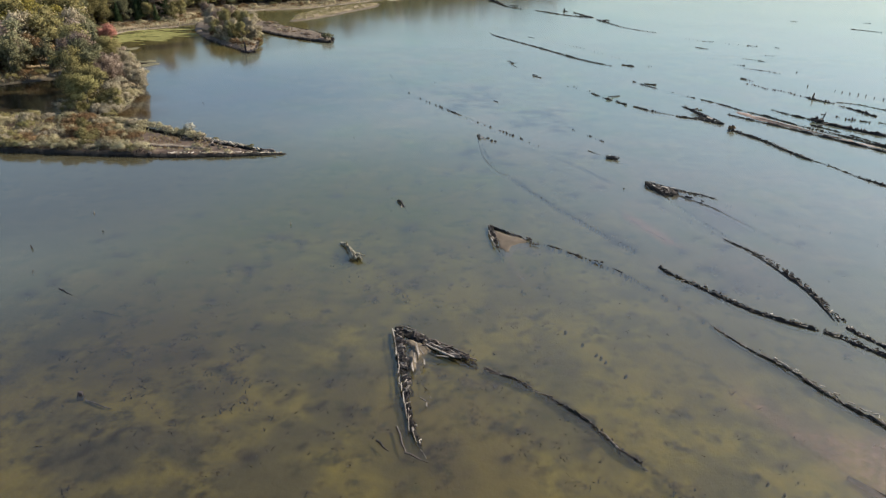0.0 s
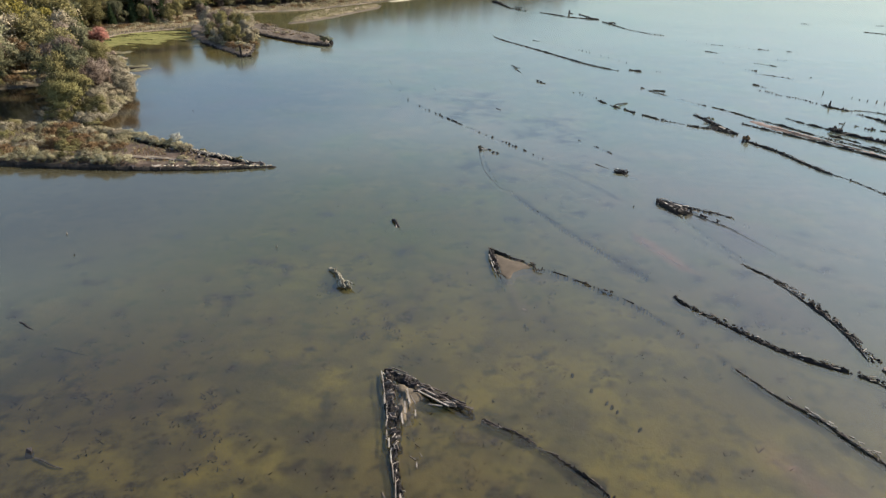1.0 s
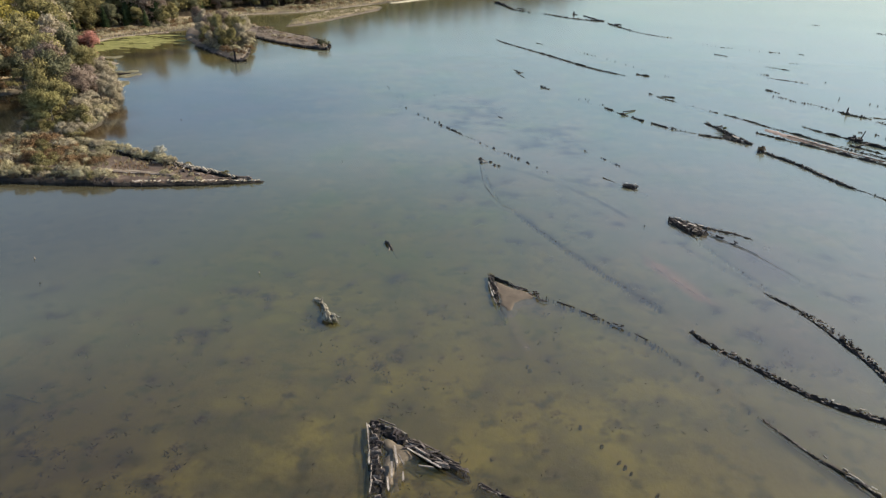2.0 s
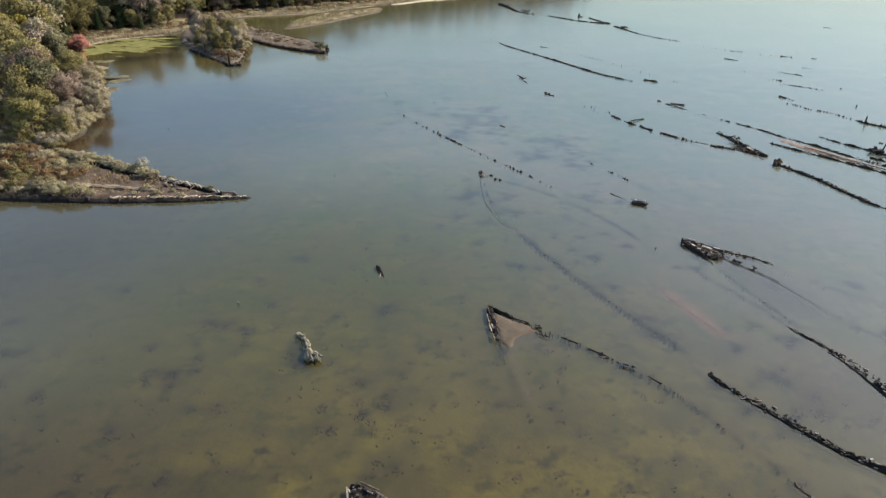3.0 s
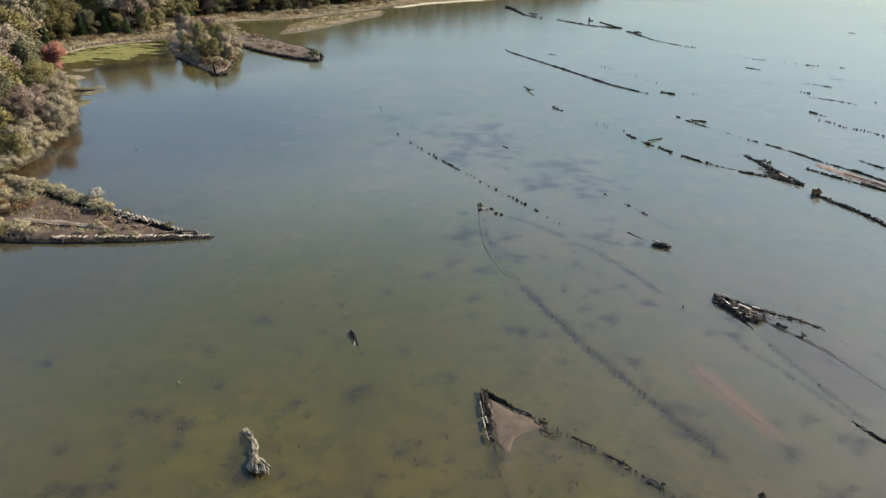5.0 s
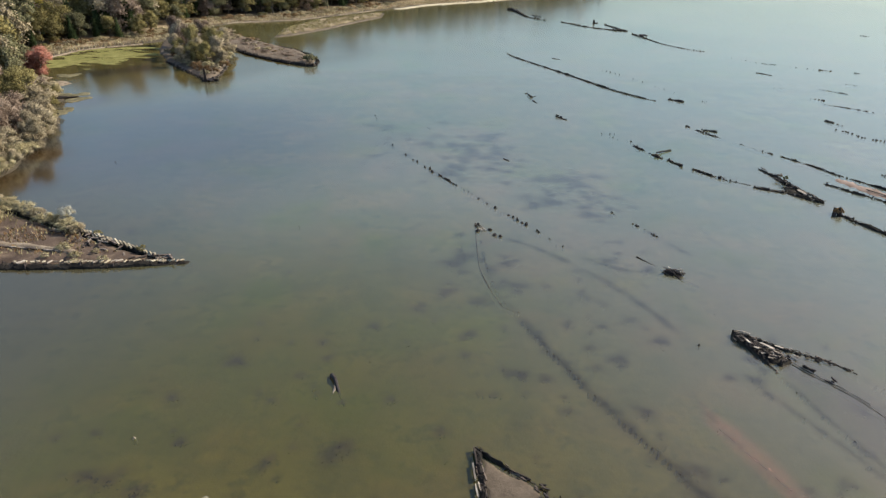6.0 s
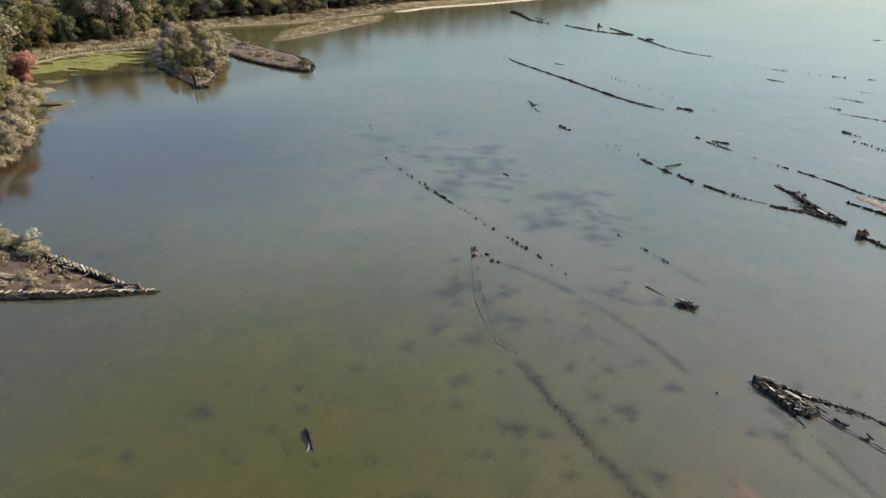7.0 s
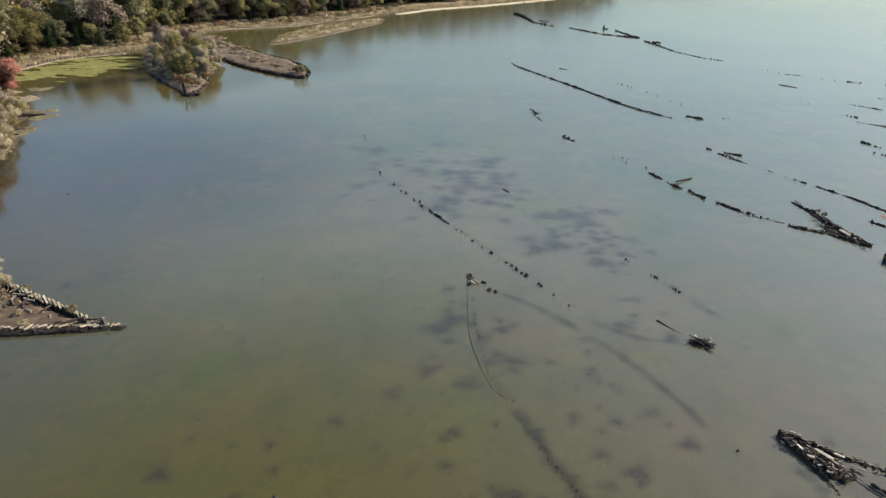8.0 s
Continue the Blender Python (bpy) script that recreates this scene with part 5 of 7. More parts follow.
def ship_crossing():
    """A thick dark side that meets another at its far end."""
    s = ship("thick dark ragged side of a sunken hull")
    hull_side(s, [(23.4, 66.1, 0.2), (24.4, 64.4, 0.3), (25.4, 63.2, 0.2)], 0.5, 0.5, 0.95, (0.34, 0.5), 0.2, 12, wood=WET_WOOD, seed=36)
    thick_side(s, [(25.2, 63.5, 0.12), (26.4, 62.1, 0.2), (27.9, 60.2, 0.3), (29.9, 57.8, 0.36), (32.4, 55.7, 0.4), (35.2, 54.1, 0.36)], 0.75, 31, pale=0.3)
    thick_side(s, [(35.7, 53.7, 0.36), (36.6, 53.1, 0.42), (38.0, 51.6, 0.46), (39.6, 49.9, 0.46), (42.4, 46.5, 0.45), (46, 41.5, 0.4)], 0.7, 32)
    thick_side(s, [(38.4, 54.6, 0.38), (39.0, 53.3, 0.48), (40.3, 51.4, 0.46), (43.4, 46.4, 0.45)], 0.5, 33, pale=0.6)
    sunken_side(s, [(24.6, 64.0), (27.6, 60.2), (31.0, 56.6), (35.0, 53.8)], 0.8, seed=35)
    DRIFT_LAYER.patch([(26.6, 62.4), (31.0, 58.0), (36.0, 55.0), (37.4, 58.0), (36.8, 63.0), (34.6, 69.6), (31.0, 68.0)], 3.0, 0.42, SOFT_MUD)


def ship_fourth():
    s = ship("nearly submerged bow of a wooden ship with a thin rim")
    rim = [(4.2, 114.8, 0.14), (4.2, 112.9, 0.05), (4.7, 104.7, 0.03), (5.6, 100.3, 0.03), (6.4, 97.7, 0.03), (7.1, 96.0, 0.02), (8.2, 95.0, 0.02)]
    ridge(s, rim, 0.13, SUNK_WOOD, "rim_plank", "thin grey rim plank awash", drop=0.0, rough=0.03)
    sunken_side(s, [(4.8, 112.0), (5.3, 106.0), (6.2, 100.5), (7.2, 97.2), (8.6, 95.0)], 0.45, seed=41, ribs=0.25, gaps=0.5)
    hull_side(s, [(5.8, 101.0, 0.02), (6.7, 97.9, 0.04), (7.5, 96.4, 0.04)], 0.3, 0.6, 0.7, (0.16, 0.3), 0.08, 8, core=False, wood=WET_WOOD, seed=46)
    low = [(8.9, 93.6), (9.6, 91.9), (11.2, 88.6), (12.6, 86.0), (14.0, 83.0), (15.6, 80.3), (17.0, 77.9), (18.6, 75.2), (20.3, 72.4), (22.0, 69.6)]
    sunken_side(s, low, 0.48, seed=42, ribs=0.8, gaps=0.3, thick=1.1)
    r = random.Random(142)
    for x, y, _, a in smooth_line([(x, y, 0) for x, y in low], 0.55):
        if r.random() < 0.8:
            DRIFT_LAYER.spot(x + r.gauss(0, 0.12), y + r.gauss(0, 0.12), r.uniform(0.4, 0.7), r.uniform(0.3, 0.5), r.uniform(0, 3), r.uniform(0.5, 0.9), SUNK)
    hull_side(s, [(x - 0.15, y - 0.1, h) for (x, y), h in zip(low[1:9], (0.05, 0.05, 0.06, 0.04, 0.03, 0.05, 0.03, 0.02))], 0.3, 0.9, 0.55, (0.2, 0.5), 0.12, 8, core=False, wood=WET_WOOD, seed=47)
    for k, (x, y, a, ln) in enumerate(((4.35, 115.0, -70, 0.8), (4.65, 115.0, -30, 0.5), (5.1, 114.2, -52, 1.2), (4.8, 113.9, -48, 0.9))):
        part("bow_plank", PLANK_MESHES[k], PALE_WOOD if k > 1 else WET_WOOD, s).matrix_local = box_pose(x, y, 0.1, a, ln, 0.1, 0.1)
    hull_side(s, [(4.2, 115.3, 0.3), (4.5, 115.6, 0.3)], 0.4, 0.3, 0.9, (0.25, 0.4), 0.15, 10, wood=WET_WOOD, seed=43)
    for x, y, sx in ((5.9, 114.2, 0.7), (6.5, 112.6, 0.5), (7.2, 112.3, 0.4), (4.4, 113.6, 0.5)):
        part("frame_timber", TIMBER_MESHES[int(sx * 10)], WET_WOOD, s).matrix_local = box_pose(x, y, -0.5, -45, sx, 0.35, 0.75)
    sunken_side(s, [(7.4, 112.2), (10.4, 110.2), (13.0, 108.0), (15.5, 105.4)], 0.6, SUNK, seed=44, gaps=0.35, thick=1.1)
    sunken_side(s, [(16.0, 104.8), (17.8, 102.6), (19.6, 100.0), (21.7, 96.4), (23.3, 92.8)], 0.62, SUNK, seed=45, gaps=0.35, thick=1.2)
    sunken_side(s, [(22.3, 95.6), (23.6, 92.6)], 0.35, SUNK, seed=48)
    sunken_side(s, [(16.4, 107.4), (18.6, 106.0), (22.0, 104.4)], 0.7, SUNK, seed=49, gaps=0.4)
    DRIFT_LAYER.patch([(4.4, 114.8), (4.6, 109.4), (5.4, 109.0), (7.6, 111.4), (6.4, 113.2)], 1.0, 0.5, TAN_SILT)


def post_row_ship():
    s = ship("row of dark posts tracing the side of a sunken hull")
    for n, pts in enumerate(([(-16.3, 166.2, 0.2), (-15.6, 163.8, 0.05)], [(-11.0, 148.0, 0.1), (-10.6, 147.2, 0.1)], [(-7.6, 142.2, 0.2), (-6.8, 141.0, 0.2), (-5.1, 138.3, 0.35), (-3.0, 135.0, 0.4), (-2.6, 134.4, 0.35)])):
        hull_side(s, pts, 0.4, 1.3, 0.85, (0.5, 0.5), 0.3, 14, core=False, seed=51 + n)
    hull_side(s, [(-1.7, 133.2, 0.25), (-0.8, 131.9, 0.3), (1.2, 129.1, 0.2)], 0.5, 0.7, 0.9, (0.35, 0.55), 0.2, 10, 0.4, seed=55)
    hull_side(s, [(1.2, 129.1, 0.0), (4.3, 124.7, 0.05), (7.3, 120.0, 0.1), (8.9, 118.2, 0.15), (11.0, 115.4, 0.15), (12.0, 113.9, 0.05)], 0.4, 0.95, 0.95, (0.42, 0.62), 0.34, 10, core=False, seed=56)
    hull_side(s, [(12.2, 113.6, 0.0), (13.4, 111.6, 0.1), (14.5, 110.2, 0.12)], 0.4, 1.6, 0.9, (0.35, 0.4), 0.25, 10, core=False, seed=57)
    sunken_side(s, [(-12.0, 149.0), (-8.6, 143.4), (-5.2, 138.6), (-1.6, 133.4), (3.2, 126.8), (8.2, 119.4), (12.2, 113.8)], 0.35, seed=58, gaps=0.5)
    sunken_side(s, [(25.2, 116.2), (26.2, 114.4), (27.6, 111.6), (29.2, 109.2)], 0.6, seed=60)
    for x, y, n in ((22.3, 120.8, 2), (24.4, 117.2, 4), (25.0, 116.6, 2), (26.1, 114.4, 4), (-5.2, 158.8, 2)):
        hull_side(s, [(x - 0.25, y + 0.35, 0.12), (x + 0.25, y - 0.35, 0.12)], 0.4, 0.9 / n, 0.9, (0.3, 0.4), 0.2, 12, core=False, seed=int(y * 10))
    part("loose_timber", PLANK_MESHES[3], WET_WOOD, s).matrix_local = box_pose(8.6, 141.6, -0.02, -55, 1.5, 0.14, 0.14)
    for k, (x, y, a, ln) in enumerate(((14.9, 186.6, -78, 4.0), (15.6, 181.4, -72, 3.2), (15.7, 186.0, 38, 1.6), (19.4, 169.4, -58, 1.6), (20.3, 167.9, -58, 1.8), (24.8, 232.6, -38, 3.2), (14.3, 188.8, 10, 0.9))):
        part("loose_timber", PLANK_MESHES[k], WET_WOOD, s).matrix_local = box_pose(x, y, -0.06, a, ln * 0.8, 0.2, 0.18, 0, 2)
    scatter_planks(s, 5, (14.9, 186.0), (0.7, 0.2), -75, WET_WOOD, (0.7, 0.2, 0.2), 0.1, 40, 66)
    scatter_planks(s, 5, (20.0, 168.5), (0.8, 0.15), -58, WET_WOOD, (0.6, 0.18, 0.18), 0.08, 30, 67)


def drift_heap():
    s = thing("driftwood_heap", "heap of broken planks on a half-sunken dark beam", "driftwood")
    part("beam", PLANK_MESHES[1], WET_WOOD, s).matrix_local = box_pose(24.0, 106.7, -0.1, -51, 4.2, 0.13, 0.15, 0, 2)
    part("beam", PLANK_MESHES[4], WET_WOOD, s).matrix_local = box_pose(27.1, 102.8, -0.22, -42, 2.4, 0.3, 0.22, 0, 2)
    part("silt_bed", mud_sheet([(24.4, 104.6), (26.5, 103.6), (27.2, 104.6), (25.4, 105.6)], 0.05, 0.4, 0.1), WRACK, s)
    scatter_planks(s, 44, (25.9, 104.5), (0.6, 0.32), -20, WET_WOOD, (0.7, 0.09, 0.08), 0.2, 60, 61)
    scatter_planks(s, 10, (26.2, 104.8), (0.5, 0.3), -30, PALE_WOOD, (0.45, 0.07, 0.06), 0.3, 60, 62)


def far_ships():
    """Low dark lines of the hulls farther out; their timbers are too small to pick apart."""
    dark = dict(joined=True, wood=WET_WOOD, chips=1.2, bulk=0.95)
    faint = dict(dark, bulk=0.6)
    s = ship("long thin curved side of a sunken hull")
    hull_side(s, [(11.2, 239.5, 0.06), (13.3, 233.2, 0.25), (24.7, 212.7, 0.30), (33.8, 195.7, 0.28), (38.4, 189.2, 0.25), (42.1, 185.3, 0.11)], 0.36, 0.8, 0.85, (0.24, 0.42), 0.24, 8, 0.4, seed=71, **dark)
    hull_side(s, [(45.4, 187.2, 0.28), (48.0, 185.2, 0.28)], 0.84, 0.5, 0.9, (0.35, 0.78), 0.32, 12, seed=72, **dark)
    hull_side(s, [(34.4, 219.8, 0.08), (40.7, 210.1, 0.08), (46.3, 198.4, 0.08), (48.7, 193.8, 0.17)], 0.24, 1.7, 0.7, (0.42, 0.24), 0.24, 10, core=False, seed=73, **dark)
    hull_side(s, [(52.5, 186.6, 0.11), (53.2, 186.2, 0.14)], 0.36, 0.5, 0.9, (0.35, 0.30), 0.24, 10, core=False, seed=74, **dark)
    s = ship("distant dark side of a sunken hull with a leaning timber")
    hull_side(s, [(34.0, 311.7, 0.33), (43.0, 299.2, 0.33), (50.0, 294.0, 0.39), (55.2, 290.9, 0.39)], 0.66, 1.1, 0.9, (0.42, 0.66), 0.32, 8, seed=75, **dark)
    hull_side(s, [(50.2, 307.3, 0.33), (53.0, 298.0, 0.33), (55.6, 291.5, 0.39)], 0.54, 1.1, 0.9, (0.42, 0.60), 0.32, 8, seed=76, **dark)
    hull_side(s, [(55.9, 285.0, 0.39), (59.0, 274.0, 0.28), (62.0, 264.3, 0.19), (67.2, 255.6, 0.11), (71.7, 251.8, 0.06)], 0.48, 1.1, 0.85, (0.42, 0.54), 0.32, 8, seed=77, **dark)
    part("leaning_post", TIMBER_MESHES[2], WET_WOOD, s).matrix_local = box_pose(46.2, 311.2, -0.5, 20, 0.6, 0.6, 1.9, 8, 6)
    part("loose_beam", PLANK_MESHES[2], WET_WOOD, s).matrix_local = box_pose(46.9, 310.8, 0.0, 5, 1.8, 0.6, 0.4)
    scatter_planks(s, 6, (58.8, 280.4), (1.2, 0.4), -10, WET_WOOD, (1.2, 0.5, 0.35), 0.2, 20, 68)
    s = ship("distant stump heap at the end of a sunken hull")
    hull_side(s, [(14.5, 349.0, 0.88), (16.5, 345.5, 0.77), (19.5, 334.0, 0.44), (21.6, 325.1, 0.28), (28.4, 315.3, 0.11)], 0.96, 1.0, 0.9, (0.56, 0.90), 0.80, 14, seed=78, **dark)
    hull_side(s, [(24.0, 331.0, 0.28), (27.0, 328.0, 0.22)], 0.54, 1.2, 0.9, (0.56, 0.54), 0.24, 8, seed=79, **dark)
    s = ship("distant broken line of dark hull timbers")
    hull_side(s, [(76.5, 242.5, 0.06), (83.6, 233.7, 0.11)], 0.30, 1.6, 0.8, (0.56, 0.30), 0.20, 8, core=False, seed=80, **faint)
    hull_side(s, [(82.6, 234.2, 0.22), (85.6, 233.2, 0.22)], 0.48, 0.8, 0.9, (0.42, 0.48), 0.24, 8, seed=81, **faint)
    hull_side(s, [(88.9, 230.9, 0.08), (94.8, 227.0, 0.17)], 0.30, 1.4, 0.8, (0.49, 0.30), 0.24, 8, core=False, seed=82, **faint)
    hull_side(s, [(94.8, 227.0, 0.28), (97.3, 225.8, 0.28)], 0.72, 0.7, 0.9, (0.42, 0.66), 0.24, 8, seed=83, **faint)
    hull_side(s, [(76.1, 220.5, 0.17), (78.9, 217.6, 0.19)], 0.42, 0.8, 0.9, (0.42, 0.42), 0.24, 8, seed=84, **faint)
    hull_side(s, [(102.6, 224.4, 0.19), (103.6, 223.8, 0.19)], 0.42, 0.6, 0.9, (0.42, 0.42), 0.24, 8, seed=85, **faint)
    s = ship("distant broken rows of dark stubs in open water")
    for n, pts in enumerate(([(84.1, 202.3, 0.11), (88.5, 198.0, 0.17)], [(78.7, 186.9, 0.19), (82.4, 184.1, 0.17), (86, 181, 0.06)], [(139.2, 295.7, 0.22), (141.5, 294.6, 0.22)], [(153.1, 275.0, 0.22), (160.9, 267.3, 0.28)], [(169.0, 295.4, 0.22), (171.5, 294.7, 0.22)], [(93.5, 209, 0.11), (95.5, 208, 0.11)])):
        hull_side(s, pts, 0.45, 0.9, 0.85, (0.6, 0.6), 0.3, 8, seed=90 + n, **faint)
    s = ship("dark broken hull line with heaped timbers")
    hull_side(s, [(43.3, 165.5, 0.22), (43.9, 164.8, 0.22)], 0.54, 0.4, 0.9, (0.35, 0.54), 0.24, 10, seed=100, **dark)
    hull_side(s, [(44.4, 163.0, 0.17), (45.8, 160.6, 0.25), (47.4, 158.1, 0.11)], 0.42, 0.6, 0.9, (0.28, 0.42), 0.24, 10, 0.6, seed=101, **dark)
    hull_side(s, [(45.6, 163.4, 0.22), (48.0, 162.0, 0.22)], 0.48, 0.5, 0.9, (0.28, 0.48), 0.24, 10, 0.6, seed=102, **dark)
    hull_side(s, [(49.0, 156.3, -0.02), (52.0, 151.4, 0.03)], 0.24, 1.0, 0.7, (0.35, 0.24), 0.16, 10, seed=103, **dark)
    hull_side(s, [(52.2, 151.2, 0.19), (53.4, 149.4, 0.19)], 0.42, 0.5, 0.9, (0.28, 0.42), 0.24, 10, seed=104, **dark)
    hull_side(s, [(54.4, 148.3, 0.14), (57.1, 144.5, 0.18), (59.5, 140.0, 0.22)], 0.3, 0.8, 0.85, (0.24, 0.36), 0.2, 8, 0.5, seed=105, **dark)
    hull_side(s, [(59.5, 140.0, 0.2), (63.7, 134.1, 0.22), (65.6, 130.6, 0.25), (68.8, 125.8, 0.28), (72.0, 121.8, 0.28), (75.7, 116.0, 0.28), (84, 104, 0.28)], 0.36, 0.6, 0.9, (0.24, 0.38), 0.16, 8, 0.5, seed=107, **dark)
    ridge(s, [(69.5, 128.8, 0.1), (71.9, 125.8, 0.2), (74.6, 121.0, 0.24), (76.3, 117.6, 0.24), (84, 105.8, 0.24)], 0.26, name="inner_wale", label="dark inner wall of planking")
    hull_side(s, [(55.8, 135.5, 0.08), (57.7, 133.1, 0.22), (62.2, 127.9, 0.26), (65.6, 123.7, 0.3), (68.2, 120.4, 0.32), (71.3, 116.6, 0.34), (74.0, 113.0, 0.34), (82, 102, 0.34)], 0.38, 0.6, 0.95, (0.22, 0.46), 0.34, 14, 0.3, seed=106, **dark)
    part("deck_silt", mud_sheet([(58.8, 139.6), (63.2, 133.4), (68.2, 125.6), (72.3, 119.8), (78, 111.5), (76.4, 110.8), (71.8, 117.4), (66.2, 124.4), (60.4, 131.2), (57.6, 136.6)], 0.05, 0.7, 0.06), RED_MUD, s, "reddish silt between the hull's sides")
    for k in range(3):
        part("long_beam", PLANK_MESHES[k], PALE_WOOD if k == 1 else WOOD, s).matrix_local = box_pose(62.5 + k * 3.2, 130.9 - k * 4.4, 0.12, -54 + k, 6, 0.2, 0.14)
    s = ship("dark hull side ending in a short crosswise timber heap")
    hull_side(s, [(66.7, 140.7, 0.16), (68.5, 137.2, 0.24), (72.3, 132.1, 0.3)], 0.36, 0.6, 0.9, (0.28, 0.4), 0.24, 9, 0.3, seed=110, **dark)
    hull_side(s, [(72.3, 132.1, 0.4), (73.7, 129.4, 0.5), (78.1, 124.5, 0.46), (86, 117, 0.4)], 0.66, 0.5, 0.95, (0.3, 0.66), 0.3, 10, 0.3, seed=109, **dark)
    for n, pts in enumerate(([(76.0, 137.7, 0.2), (76.4, 137.4, 0.2)], [(78.2, 136.2, 0.25), (78.6, 135.9, 0.25)], [(79.2, 134.2, 0.28), (80.5, 133.6, 0.28)], [(81.5, 133.0, 0.25), (82.8, 132.3, 0.25)], [(84.6, 132.0, 0.25), (92, 127, 0.25)])):
        hull_side(s, pts, 0.5, 0.5, 0.9, (0.3, 0.5), 0.3, 9, seed=160 + n, **dark)
    part("upright_post", TIMBER_MESHES[5], WET_WOOD, s).matrix_local = box_pose(72.6, 131.4, -0.4, 20, 0.16, 0.16, 2.6, 6, 14)
    part("long_beam", PLANK_MESHES[6], WET_WOOD, s).matrix_local = box_pose(71.6, 128.2, 0.3, 27, 4.0, 0.26, 0.22, 0, -3)
    scatter_planks(s, 12, (72.4, 131.6), (0.7, 0.6), -50, WET_WOOD, (0.9, 0.3, 0.3), 0.35, 60, 111)
    s = ship("dotted dark line of hull stubs and low walls")
    hull_side(s, [(72.4, 172.7, 0.28), (73.3, 171.3, 0.28)], 0.66, 0.5, 0.9, (0.35, 0.60), 0.24, 9, seed=112, **dark)
    hull_side(s, [(73.3, 171.2, 0.12), (74.2, 169.4, 0.12)], 0.3, 0.6, 0.9, (0.3, 0.3), 0.2, 9, seed=119, **dark)
    hull_side(s, [(71.7, 166.5, 0.14), (73.1, 164.8, 0.18), (74.0, 161.9, 0.18), (75.7, 160.4, 0.18), (77.7, 158.3, 0.2), (79.2, 154.6, 0.22)], 0.30, 0.6, 0.85, (0.38, 0.32), 0.14, 9, core=False, seed=113, **dark)
    hull_side(s, [(79.9, 153.4, 0.26), (80.3, 151.5, 0.34), (81.1, 150.5, 0.36), (83.5, 147.8, 0.3)], 0.6, 0.5, 0.9, (0.35, 0.6), 0.4, 12, seed=114, **dark)
    part("upright_post", TIMBER_MESHES[3], WET_WOOD, s).matrix_local = box_pose(80.4, 151.6, -0.4, 10, 0.24, 0.24, 1.9, 4, 6)
    hull_side(s, [(83.7, 145.8, 0.14), (85.5, 141.3, 0.28), (86.1, 138.6, 0.44), (86.6, 137.0, 0.4)], 0.5, 0.5, 0.9, (0.3, 0.5), 0.3, 9, seed=115, **dark)
    hull_side(s, [(84.9, 148.9, 0.14), (88.7, 147.3, 0.18), (91.3, 143.8, 0.22), (98, 137, 0.22)], 0.34, 0.8, 0.85, (0.35, 0.36), 0.24, 9, seed=116, **dark)
    for k, (x, y) in enumerate(((91.2, 159.3), (92.4, 158.3), (93.8, 157.3), (94.8, 155.8), (95.9, 154.3), (97.2, 152.8), (98.6, 151.4), (85.7, 165.1), (90.2, 160.9))):
        part("stake", TIMBER_MESHES[k], WET_WOOD, s).matrix_local = box_pose(x, y, -0.5, 20 * k, 0.2, 0.2, 0.85 + 0.1 * (k % 4), rng.uniform(-6, 6), rng.uniform(-6, 6))
    for n, pts in enumerate(([(78.0, 192.5, 0.11), (80.0, 190.5, 0.11)], [(90.5, 184.0, 0.06), (92.0, 183.0, 0.08)], [(73.9, 203.0, 0.08), (76.0, 201.5, 0.08)])):
        hull_side(s, pts, 0.5, 0.8, 0.8, (0.5, 0.5), 0.25, 9, core=False, seed=118 + n, **dark)


